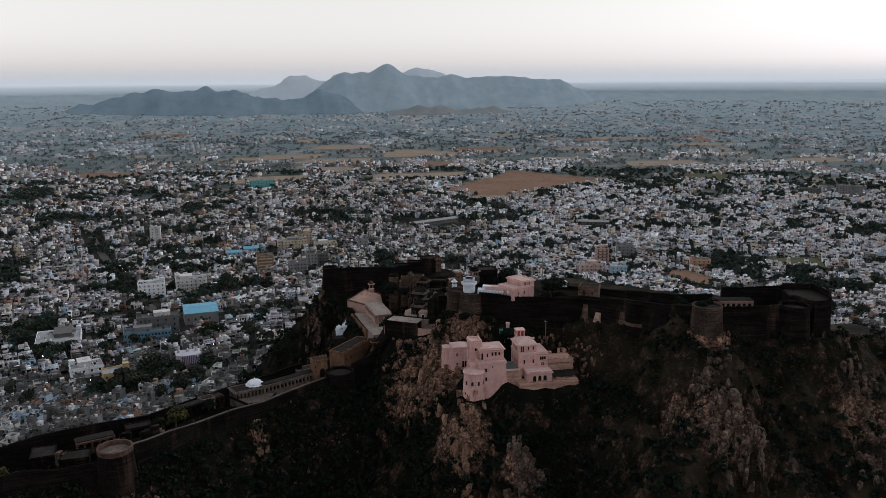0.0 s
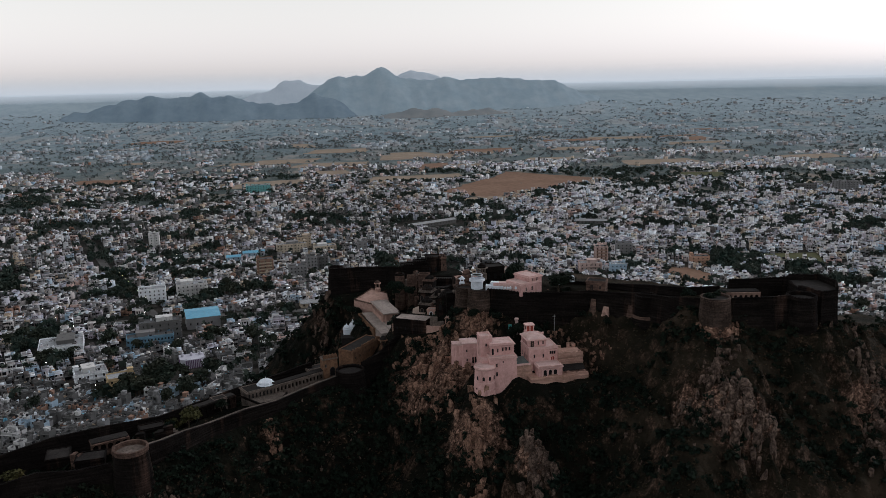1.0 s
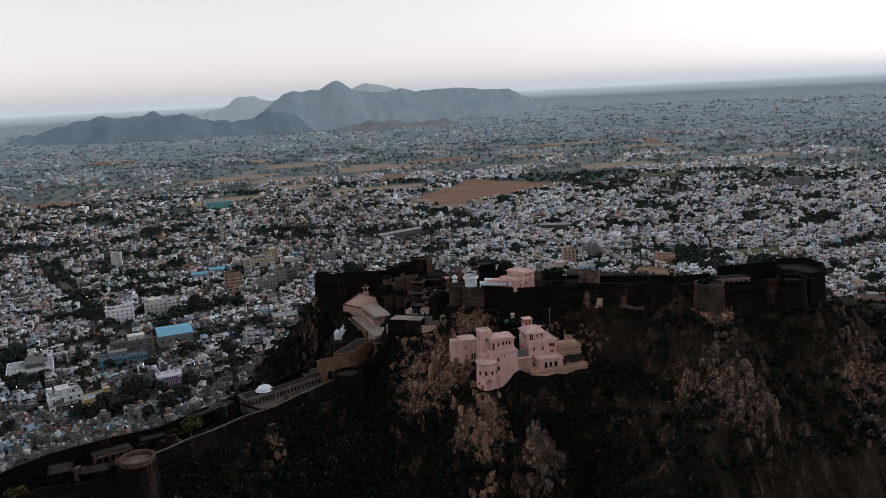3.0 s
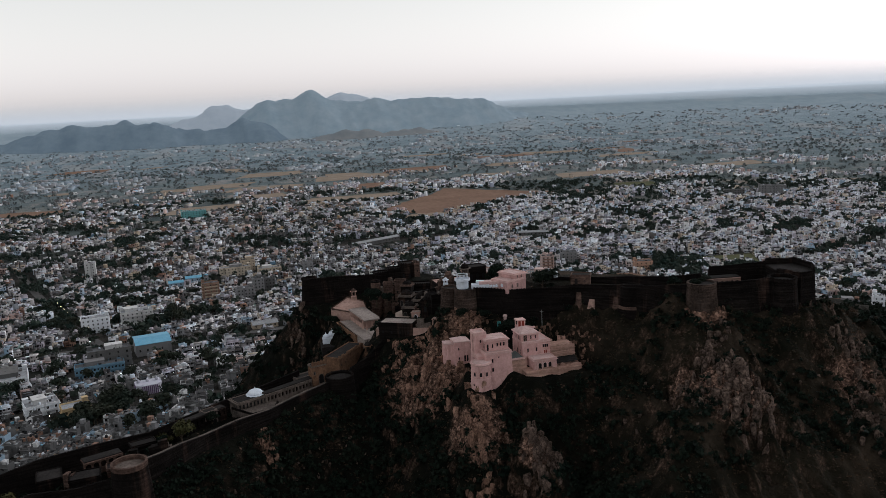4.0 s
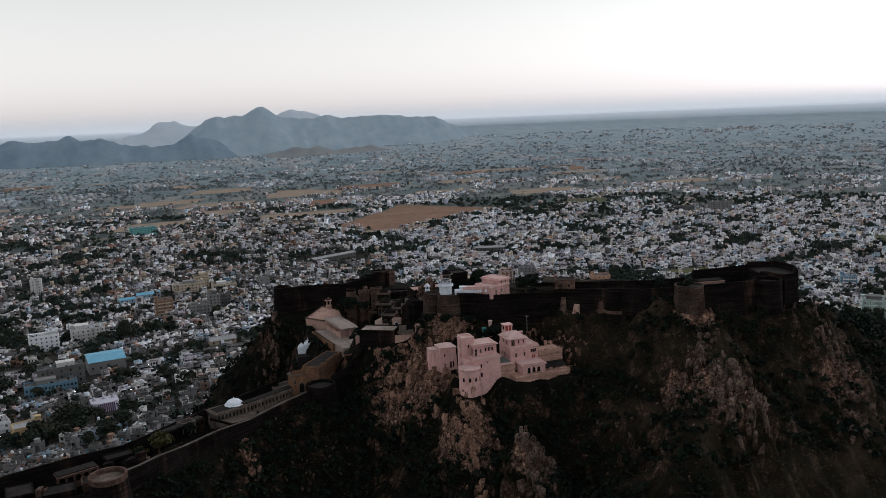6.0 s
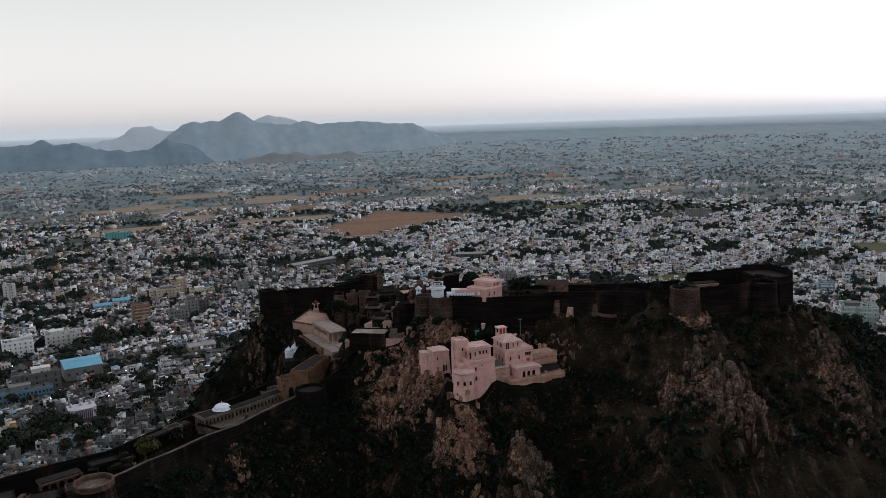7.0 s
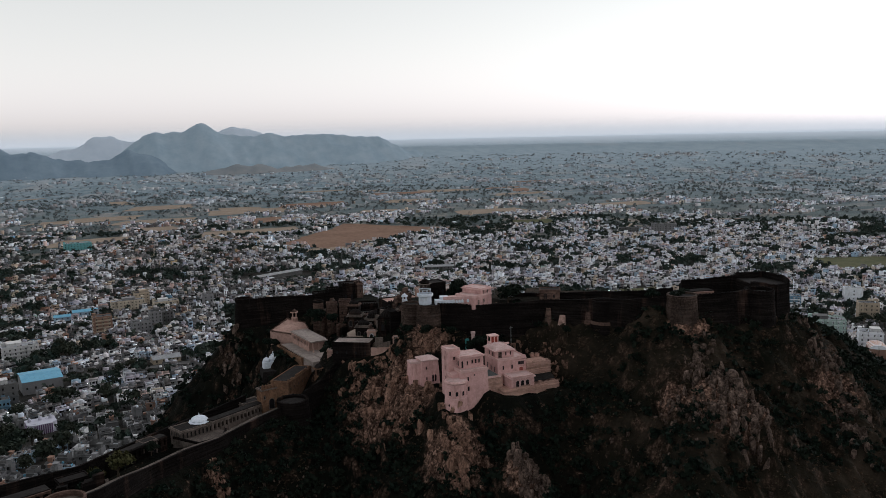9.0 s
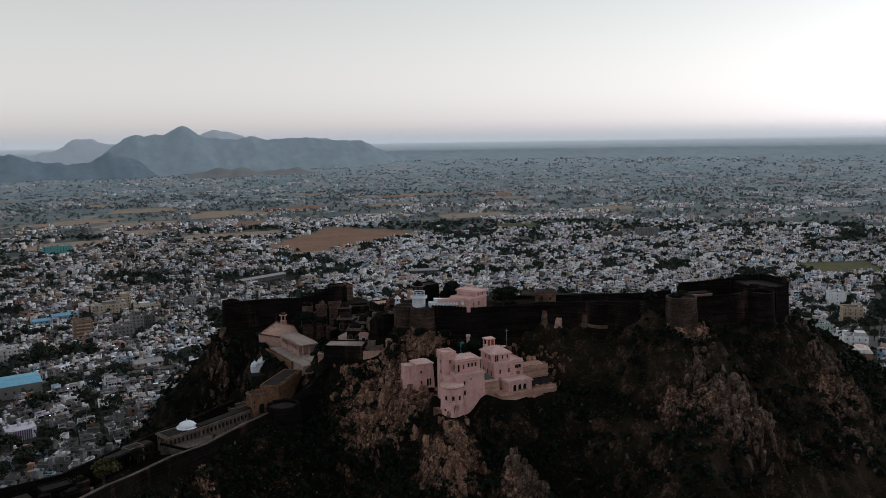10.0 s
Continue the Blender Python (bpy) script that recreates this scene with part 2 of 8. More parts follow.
def ground_material():
    """Rock, scrub soil and dry grass on the hill; earth and dust in the town; far out, fields and plain with haze put
    into the colour.
    """
    m, n, l, b = nodes_of("ground_soil", 0.97)
    g = n.new("ShaderNodeNewGeometry")
    pos = g.outputs["Position"]
    sep, nor = n.new("ShaderNodeSeparateXYZ"), n.new("ShaderNodeSeparateXYZ")
    l.new(pos, sep.inputs[0]), l.new(g.outputs["Normal"], nor.inputs[0])
    grain = noise_node(n, l, pos, 1.2, 7, 0.7)
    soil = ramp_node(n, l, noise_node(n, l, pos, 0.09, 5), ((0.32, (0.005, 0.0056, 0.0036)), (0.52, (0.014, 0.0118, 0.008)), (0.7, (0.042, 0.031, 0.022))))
    # soil is darker west of about x = 35
    west_soil = ramp_node(n, l, noise_node(n, l, pos, 0.12, 5), ((0.35, (0.0024, 0.003, 0.0022)), (0.6, (0.006, 0.0062, 0.0042)), (0.75, (0.016, 0.0135, 0.0095))))
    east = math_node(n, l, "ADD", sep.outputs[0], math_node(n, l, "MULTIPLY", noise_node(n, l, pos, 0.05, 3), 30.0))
    soil = mix_node(n, l, range_node(n, l, east, 40.0, 62.0), west_soil, soil)
    rock = ramp_node(n, l, grain, ((0.34, (0.016, 0.0105, 0.008)), (0.52, (0.125, 0.076, 0.055)), (0.68, (0.37, 0.24, 0.18))))
    rock, cleft = cracked(n, l, pos, rock, 4.5, 0.3)
    steep = range_node(n, l, math_node(n, l, "ADD", nor.outputs[2], math_node(n, l, "MULTIPLY", noise_node(n, l, pos, 0.16, 4), 0.75)), 0.98, 0.80)
    bare = None
    for cx, cy, cz, r in ((0, 204, 122, 15), (7, 174, 118, 9), (17, 163, 116, 5), (60, 150, 128, 10), (52, 158, 130, 5), (96, 155, 125, 8), (66, 171, 143, 5), (14, 212, 134, 7), (-43, 193, 118, 4), (40, 197, 137, 5)):
        away = n.new("ShaderNodeVectorMath")
        away.operation = "DISTANCE"
        l.new(pos, away.inputs[0])
        away.inputs[1].default_value = (cx, cy, cz)
        zone = range_node(n, l, away.outputs["Value"], r * 1.25, r * 0.6)
        bare = zone if bare is None else math_node(n, l, "MAXIMUM", bare, zone)
    patchy = range_node(n, l, math_node(n, l, "ADD", math_node(n, l, "MULTIPLY", bare, 0.5), noise_node(n, l, pos, 0.22, 5, 0.65)), 0.72, 0.86)
    hill = mix_node(n, l, math_node(n, l, "MAXIMUM", math_node(n, l, "MULTIPLY", steep, 0.35), patchy), soil, rock)
    specks = math_node(n, l, "MULTIPLY", range_node(n, l, noise_node(n, l, pos, 0.75, 4, 0.6), 0.60, 0.68), range_node(n, l, noise_node(n, l, pos, 0.07, 3), 0.42, 0.62))
    hill = mix_node(n, l, math_node(n, l, "MULTIPLY", specks, 0.6), hill, rock)
    hill = mix_node(n, l, 0.35, hill, mix_node(n, l, grain, (0.3, 0.3, 0.3), (1.5, 1.5, 1.5)), "MULTIPLY")
    dust = ramp_node(n, l, noise_node(n, l, pos, 0.035, 6), ((0.3, (0.010, 0.012, 0.010)), (0.5, (0.022, 0.021, 0.019)), (0.7, (0.055, 0.048, 0.041))))
    near = mix_node(n, l, range_node(n, l, sep.outputs[2], 62.0, 50.0), hill, dust)
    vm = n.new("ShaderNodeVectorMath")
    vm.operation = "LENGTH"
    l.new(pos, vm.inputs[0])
    mp = n.new("ShaderNodeMapping")
    mp.inputs["Scale"].default_value = (1, 0.45, 0)
    mp.inputs["Rotation"].default_value = (0, 0, 0.2)
    l.new(pos, mp.inputs["Vector"])
    vor = n.new("ShaderNodeTexVoronoi")
    vor.inputs["Scale"].default_value = 0.011
    l.new(pos, vor.inputs["Vector"])
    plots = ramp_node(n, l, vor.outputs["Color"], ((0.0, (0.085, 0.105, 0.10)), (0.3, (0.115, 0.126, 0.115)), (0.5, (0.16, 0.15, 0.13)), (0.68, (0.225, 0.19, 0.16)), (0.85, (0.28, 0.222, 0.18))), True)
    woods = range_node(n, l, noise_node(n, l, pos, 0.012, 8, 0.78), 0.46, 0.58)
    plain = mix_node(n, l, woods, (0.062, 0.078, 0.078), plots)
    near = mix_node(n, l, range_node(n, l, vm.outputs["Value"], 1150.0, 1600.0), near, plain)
    # the plain turns bluer and paler with distance to stand for haze
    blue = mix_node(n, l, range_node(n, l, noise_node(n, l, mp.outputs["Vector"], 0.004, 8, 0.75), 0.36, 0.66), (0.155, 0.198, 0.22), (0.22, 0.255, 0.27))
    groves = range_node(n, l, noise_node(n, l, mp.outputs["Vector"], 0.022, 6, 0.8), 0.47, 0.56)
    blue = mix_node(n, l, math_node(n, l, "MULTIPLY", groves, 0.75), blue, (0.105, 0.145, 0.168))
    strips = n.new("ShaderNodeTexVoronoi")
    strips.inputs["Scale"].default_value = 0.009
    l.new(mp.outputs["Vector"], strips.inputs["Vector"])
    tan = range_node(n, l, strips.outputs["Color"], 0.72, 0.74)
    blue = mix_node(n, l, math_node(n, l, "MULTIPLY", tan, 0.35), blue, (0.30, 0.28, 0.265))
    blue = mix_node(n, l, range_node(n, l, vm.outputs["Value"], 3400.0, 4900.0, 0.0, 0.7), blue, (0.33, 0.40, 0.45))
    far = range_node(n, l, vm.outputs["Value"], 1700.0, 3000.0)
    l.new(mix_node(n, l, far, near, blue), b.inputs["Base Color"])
    bump_node(n, l, b, math_node(n, l, "ADD", grain, math_node(n, l, "MULTIPLY", cleft, 0.6)), 0.8, 0.4)
    return m


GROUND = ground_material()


# ---- shapes ----
ORIGIN = {}


class Geo:
    """Collects faces in world metres; m turns local coordinates into world ones."""

    def __init__(self, m=None):
        self.v, self.f, self.k, self.m = [], [], [], m or Matrix()

    def add(self, verts, faces, slot=0):
        base = len(self.v)
        self.v += [tuple(self.m @ Vector(p)) for p in verts]
        self.f += [tuple(base + i for i in f) for f in faces]
        self.k += [slot] * len(faces)
        return self

    def box(self, x0, y0, z0, x1, y1, z1, slot=0, taper=0.0):
        t = taper
        return self.add([(x0, y0, z0), (x1, y0, z0), (x1, y1, z0), (x0, y1, z0), (x0 + t, y0 + t, z1), (x1 - t, y0 + t, z1), (x1 - t, y1 - t, z1), (x0 + t, y1 - t, z1)],
                        [(0, 3, 2, 1), (4, 5, 6, 7), (0, 1, 5, 4), (1, 2, 6, 5), (2, 3, 7, 6), (3, 0, 4, 7)], slot)

    def rings(self, rings, close=True, cap0=True, cap1=True, slot=0):
        """Skin over rings of equal length, in order from the bottom up."""
        n, base = len(rings[0]), []
        for r in rings:
            base += r
        faces = [(j * n + i, j * n + (i + 1) % n, (j + 1) * n + (i + 1) % n, (j + 1) * n + i) for j in range(len(rings) - 1) for i in range(n if close else n - 1)]
        if cap0:
            faces.append(tuple(range(n - 1, -1, -1)))
        if cap1:
            faces.append(tuple((len(rings) - 1) * n + i for i in range(n)))
        return self.add(base, faces, slot)

    def turned(self, x, y, profile, n=20, slot=0, start=0.0, sweep=360.0):
        """A turned shape: profile is (radius, z) from the bottom up."""
        full = sweep > 359
        a = [radians(start + sweep * i / (n if full else n - 1)) for i in range(n)]
        return self.rings([[(x + r * math.cos(t), y + r * math.sin(t), z) for t in a] for r, z in profile], True, True, True, slot)

    def slab(self, pts, z0, z1, slot=0, inset=0.0):
        """A prism over a plan polygon, counter-clockwise."""
        c = Vector((sum(p[0] for p in pts) / len(pts), sum(p[1] for p in pts) / len(pts)))
        top = [tuple(Vector(p[:2]) + (c - Vector(p[:2])).normalized() * inset) for p in pts]
        return self.rings([[(p[0], p[1], z0) for p in pts], [(p[0], p[1], z1) for p in top]], slot=slot)


def mesh_of(name, geo, mats, shift=(0, 0, 0), smooth=False):
    me = bpy.data.meshes.new(name)
    me.from_pydata([(x - shift[0], y - shift[1], z - shift[2]) for x, y, z in geo.v], [], geo.f)
    for m in mats if isinstance(mats, (list, tuple)) else (mats,):
        me.materials.append(m)
    if isinstance(mats, (list, tuple)) and len(mats) > 1:
        me.polygons.foreach_set("material_index", geo.k)
    if smooth:
        me.polygons.foreach_set("use_smooth", [True] * len(geo.f))
    me.update()
    return me


def thing(name, at, label, category, group="", kind=""):
    ob = new(name)
    ob.location = at
    ob.empty_display_size = 0.5
    ORIGIN[ob.name] = Vector(at)
    return tagged(ob, label, category, group, kind)


def part(name, geo, material, parent, label="", smooth=False):
    """Links faces in world metres as one mesh under a thing or a part."""
    o = ORIGIN[parent.name]
    ob = new(name, mesh_of(name, geo, material, o, smooth))
    ob.parent = parent
    ORIGIN[ob.name] = o
    return tagged(ob, label)


def placed(name, data, m, parent, label=""):
    """Links shared mesh data as a part at a world pose."""
    ob = new(name, data)
    ob.parent = parent
    ob.matrix_basis = Matrix.Translation(-ORIGIN[parent.name]) @ m
    ORIGIN[ob.name] = ORIGIN[parent.name]
    return tagged(ob, label)


def solid(name, geo, material, label, category, group="", kind="", smooth=False):
    """A thing that is one mesh."""
    xs = np.array(geo.v)
    at = (float(xs[:, 0].mean()), float(xs[:, 1].mean()), float(xs[:, 2].min()))
    ob = new(name, mesh_of(name, geo, material, at, smooth))
    ob.location = at
    ORIGIN[ob.name] = Vector(at)
    return tagged(ob, label, category, group, kind)


# ---- noise on arrays ----
TABLE = np.random.RandomState(7).rand(256, 256)


def vnoise(x, y, k=0):
    x, y = np.asarray(x, float) + 37.7 * k, np.asarray(y, float) + 91.3 * k
    xi, yi = np.floor(x).astype(int), np.floor(y).astype(int)
    u, v = x - xi, y - yi
    u, v = u * u * (3 - 2 * u), v * v * (3 - 2 * v)
    a, b = TABLE[xi % 256, yi % 256], TABLE[(xi + 1) % 256, yi % 256]
    c, d = TABLE[xi % 256, (yi + 1) % 256], TABLE[(xi + 1) % 256, (yi + 1) % 256]
    return (a * (1 - u) + b * u) * (1 - v) + (c * (1 - u) + d * u) * v


def fbm(x, y, octaves=4, k=0):
    s, a = 0.0, 0.5
    for i in range(octaves):
        s = s + a * (vnoise(x * 2 ** i, y * 2 ** i, k + i) - 0.5)
        a *= 0.5
    return s


# ---- the land ----
# ridges of the hill: two ends (x, y, z), half width of the flat top, fall per metre beside it
RIDGES = [
    (22, 229, 141, 45, 223, 142, 10, 1.2), (45, 223, 142, 78, 189, 144, 9, 1.2), (78, 189, 144, 90, 184, 143, 11, 1.2),
    (84, 171.5, 140.8, 98, 172, 140.0, 3, 1.1), (7, 197.8, 126.2, 13, 197.4, 126.8, 2.2, 1.2),
    (67, 178, 144.5, 61, 155, 133.5, 3.5, 1.0), (61, 155, 133.5, 43, 139, 122.5, 3, 0.95), (43, 139, 122.5, 30, 115, 106, 3, 1.0),
    (72, 178, 144, 96, 177, 141, 4, 1.15), (97, 173, 139.5, 101, 159, 129, 3, 1.1), (101, 159, 129, 90, 143, 118, 3, 0.9), (90, 143, 118, 84, 118, 100, 4, 0.9),
    (101, 182, 138, 130, 206, 129.5, 6, 0.85), (130, 206, 129.5, 165, 236, 116.5, 7, 0.75), (165, 236, 116.5, 205, 269, 101.5, 8, 0.65), (205, 269, 101.5, 262, 322, 78, 10, 0.6), (262, 322, 78, 340, 400, 44, 12, 0.55),
    (27, 201, 133, 26, 192, 128.5, 6.5, 1.25), (11, 190, 126.5, 9.5, 182.5, 124.6, 3, 1.2), (9.5, 182.5, 124.6, 6.5, 174, 117.5, 3, 1.2), (13, 182.5, 122.6, 19, 182.5, 126, 1.5, 1.2), (19.5, 184.5, 128.2, 23.5, 180.5, 126.4, 1.6, 1.3), (22, 180.6, 126.6, 38, 181.6, 126.4, 1.2, 1.25), (5, 204, 126.4, 13, 207, 128.5, 3, 1.2), (11, 214, 137.5, 20, 210, 136.5, 2.5, 1.3), (6.5, 174, 117.5, 3, 160, 104, 2.5, 1.2), (18, 167, 120, 21, 160, 112, 1.6, 1.6),
    (0, 223, 128.0, 2, 214, 127.5, 4.5, 1.1), (1, 238, 130.9, 6, 224, 131.0, 4, 1.2), (6, 224, 131.0, 8.5, 215, 131.2, 2.5, 1.2), (9, 246, 128.5, 20, 262, 130.5, 6, 1.2), (20, 262, 131, 14, 287, 130.5, 7, 1.2), (16, 236, 134, 22, 240, 137, 5, 1.2),
    (-22, 289, 125.5, 2, 291, 127.5, 5, 1.2), (2, 291, 127.5, 15, 287, 132, 6, 1.2),
    (0, 225, 128.0, -3, 238, 126.5, 4, 1.2), (-8, 250, 121.5, -12, 268, 122.5, 5, 1.2), (-15, 243, 116.5, -23, 226, 117.5, 6, 1.2),
    (-26, 217, 119.5, -45, 206, 117.2, 5, 1.15), (-45, 206, 117.2, -75, 178, 117, 6, 1.15), (-75, 178, 117, -100, 166, 114, 6, 1.15), (-100, 166, 114, -170, 140, 104, 8, 1.0),
]


def cells(x, y, k=0):
    """Random value of the nearest cell point and how near its border is, for blocky rock."""
    x, y = np.asarray(x, float), np.asarray(y, float)
    xi, yi = np.floor(x).astype(int), np.floor(y).astype(int)
    d1, d2, val = np.full(x.shape, 9.0), np.full(x.shape, 9.0), np.zeros(x.shape)
    for a in (-1, 0, 1):
        for b in (-1, 0, 1):
            cx, cy = xi + a, yi + b
            px, py = cx + TABLE[(cx + 11 * k) % 256, cy % 256], cy + TABLE[cx % 256, (cy + 57 + 7 * k) % 256]
            d = np.hypot(x - px, y - py)
            v = TABLE[(cx + 91) % 256, (cy + 33 + k) % 256]
            nearer = d < d1
            d2 = np.where(nearer, d1, np.minimum(d2, d))
            val = np.where(nearer, v, val)
            d1 = np.where(nearer, d, d1)
    return val, np.clip((d2 - d1) * 3, 0, 1)


def swell(x, y):
    """The gentle rise of the plain towards the hill; the far plain is bent up to fit the horizon in the camera's view.
    """
    r, d = np.hypot(x, y - 230), np.hypot(x + 40, y)
    far = np.clip((d - 2500) / 2400, 0, 1.02)
    return 100 * np.exp(-r / 285) * np.clip((1500 - r) / 600, 0, 1) + 157 * far ** 3


def land(x, y, rough=True):
    """Height of the ground."""
    x, y = np.atleast_1d(np.asarray(x, float)), np.atleast_1d(np.asarray(y, float))
    base = swell(x, y)
    acc, flat = np.exp(np.clip(1.1 * (base - 100), -300, 60)), np.zeros_like(base)
    for x0, y0, z0, x1, y1, z1, w, s in RIDGES:
        dx, dy = x1 - x0, y1 - y0
        t = np.clip(((x - x0) * dx + (y - y0) * dy) / (dx * dx + dy * dy), 0, 1)
        d = np.hypot(x - x0 - t * dx, y - y0 - t * dy)
        over = np.maximum(0, d - w)
        acc = acc + np.exp(np.clip(1.1 * (z0 + t * (z1 - z0) - s * over + 0.0015 * np.minimum(over, 90) ** 2 - 100), -300, 60))
        flat = np.maximum(flat, np.clip(1 - (d - w + 1) / 3, 0, 1))
    z = 100 + np.log(acc) / 1.1
    if rough:
        hill = np.clip((z - base - 2) / 10, 0, 1) * (1 - 0.93 * flat)
        gully = 1 - np.abs(2 * vnoise(x / 13 + 0.15 * fbm(x / 9, y / 9, 2, 9), y / 24, 3) - 1)
        crag = 1 - np.abs(2 * vnoise(x / 4.2, y / 6.5, 5) - 1)
        crag_zone = np.zeros_like(z)
        for cx, cy, r in ((0, 204, 17), (7, 172, 11), (18, 163, 7), (59, 150, 15), (52, 158, 8), (96, 155, 13), (66, 171, 6), (14, 212, 8), (-43, 193, 5), (40, 197, 8), (-66, 167, 6), (-32, 270, 14)):
            crag_zone = np.maximum(crag_zone, np.clip(1.4 - np.hypot(x - cx, y - cy) / r, 0, 1))
        near = (np.abs(x) < 140) & (y > 100) & (y < 310)
        if near.any():
            v1, e1 = cells(x[near] / 2.6 + 0.25 * fbm(x[near] / 2, y[near] / 2, 2, 6), y[near] / 3.4, 1)
            v2, e2 = cells(x[near] / 1.1, y[near] / 1.5, 2)
            z[near] += (hill * (0.25 + crag_zone))[near] * (2.3 * (v1 - 0.5) + 0.8 * (e1 - 0.5) + 0.8 * (v2 - 0.5) + 0.3 * (e2 - 0.5))
        spur = np.clip((x - 40) / 12, 0, 1) * np.clip((146 - z) / 8, 0, 1) * (y < 205)
        cleft = 1 - np.abs(2 * vnoise(x / 8.5 + 0.3 * fbm(x / 7, y / 7, 2, 15), y / 19 + x / 60, 13) - 1)
        z = z + hill * spur * (4.2 * (cleft - 0.62) + 1.6 * (1 - np.abs(2 * vnoise(x / 3.1, y / 5.2, 17) - 1) - 0.5))
        z = z + hill * (5.5 * fbm(x / 26, y / 26, 4, 1) + 2.4 * (gully - 0.55) + 1.7 * (crag - 0.5) + 1.1 * fbm(x / 2.3, y / 2.3, 3, 7))
        z = z + (1 - hill) * 0.5 * fbm(x / 40, y / 40, 3, 2) * (1 - flat)
    return z


def height(x, y):
    return float(land(np.array([x]), np.array([y]))[0])


def axis(spans, low, high, grow=1.085, top=60.0):
    """Grid lines: spans of (start, end, step), then ever wider steps outwards."""
    fine = [p for a, b, s in spans for p in np.arange(a, b, s)]
    step = spans[0][2]
    for sign, end in ((1, high), (-1, low)):
        p, s = (fine[-1], step) if sign > 0 else (fine[0], step)
        out = []
        while sign * (end - p) > 0:
            s = min(s * grow, top)
            p += sign * s
            out.append(p)
        fine = fine + out if sign > 0 else out[::-1] + fine
    return np.array(fine)


def sheet(name, xs, ys, fn, mats):
    gx, gy = np.meshgrid(xs, ys)
    gz = fn(gx, gy)
    w, h = len(xs), len(ys)
    idx = np.arange(w * h).reshape(h, w)
    faces = np.stack([idx[:-1, :-1], idx[:-1, 1:], idx[1:, 1:], idx[1:, :-1]], -1).reshape(-1, 4)
    return grid_mesh(name, np.stack([gx, gy, gz], -1).reshape(-1, 3), faces, mats)


def grid_mesh(name, verts, faces, mats, slots=None, smooth=False):
    """A mesh from arrays of vertices and of quads or triangles."""
    me = bpy.data.meshes.new(name)
    k = faces.shape[1]
    me.vertices.add(len(verts)), me.loops.add(faces.size), me.polygons.add(len(faces))
    me.vertices.foreach_set("co", np.ascontiguousarray(verts, dtype=np.float32).ravel())
    me.loops.foreach_set("vertex_index", np.ascontiguousarray(faces, dtype=np.int32).ravel())
    me.polygons.foreach_set("loop_start", np.arange(0, faces.size, k, dtype=np.int32))
    for m in mats:
        me.materials.append(m)
    if slots is not None:
        me.polygons.foreach_set("material_index", np.ascontiguousarray(slots, dtype=np.int32))
    if smooth:
        me.polygons.foreach_set("use_smooth", np.ones(len(faces), dtype=bool))
    me.update(calc_edges=True)
    me.validate()
    return me


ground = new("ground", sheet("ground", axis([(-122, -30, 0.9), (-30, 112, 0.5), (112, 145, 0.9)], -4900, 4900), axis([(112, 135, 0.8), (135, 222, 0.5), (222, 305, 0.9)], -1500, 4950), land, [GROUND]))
tagged(ground, "dark scrubby rock hill rising from a dusty town plain", "ground", kind="structure")


def hazed_range_material(name, low, high, power):
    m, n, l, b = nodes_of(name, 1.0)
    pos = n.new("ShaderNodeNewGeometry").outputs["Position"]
    # bluish haze is put into the slopes' colour and given a faint glow
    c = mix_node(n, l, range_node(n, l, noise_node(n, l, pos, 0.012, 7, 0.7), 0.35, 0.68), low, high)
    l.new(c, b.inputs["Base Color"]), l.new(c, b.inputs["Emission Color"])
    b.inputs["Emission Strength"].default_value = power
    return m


def far_range(name, y, peaks, depth, mats, label, seed):
    """A range of far hills; peaks are (x, top height, half width), in order along x."""
    x0, x1 = min(p[0] - p[2] for p in peaks) - 40, max(p[0] + p[2] for p in peaks) + 40

    peaks = sorted(peaks)
    crest = [(x0, -20.0)]
    for (ax, az, aw), (bx, bz, bw) in zip(peaks, peaks[1:] + peaks[-1:]):
        crest.append((ax, az))
        if bx > ax + 60:
            crest.append((0.5 * (ax + bx) + 0.12 * (bx - ax), min(az, bz) * 0.94))
    crest.append((x1, -20.0))
    cx, cz = [p[0] for p in crest], [p[1] for p in crest]

    def fn(gx, gy):
        at = gx + 30 * fbm(gx / 90, gy / 900, 4, seed)
        h = 20 + sum(k * np.interp(at + o, cx, cz) for o, k in ((-34, 0.2), (-15, 0.2), (0, 0.2), (15, 0.2), (34, 0.2))) + 26 * fbm(gx / 75, gy / 700, 5, seed + 2)
        v = np.clip(1 - np.abs(gy - y + 60 * fbm(gx / 110, gy / 400, 3, seed + 3)) / depth, 0, 1)
        spur = 1 - np.abs(2 * vnoise(gx / 62 + 0.4 * fbm(gx / 40, gy / 60, 2, seed), gy / 190, seed + 5) - 1)
        return -20 + h * (v ** 0.85) * (1 + 0.34 * (spur - 0.6) * (1 - v)) + 12 * fbm(gx / 40, gy / 44, 4, seed + 8) * (v > 0)

    ob = new(name, sheet(name, np.arange(x0, x1, 11.0), np.arange(y - depth - 20, y + depth + 20, 16.0), fn, mats))
    ob.data.polygons.foreach_set("use_smooth", np.ones(len(ob.data.polygons), dtype=bool))
    tagged(ob, label, "hills", kind="structure")


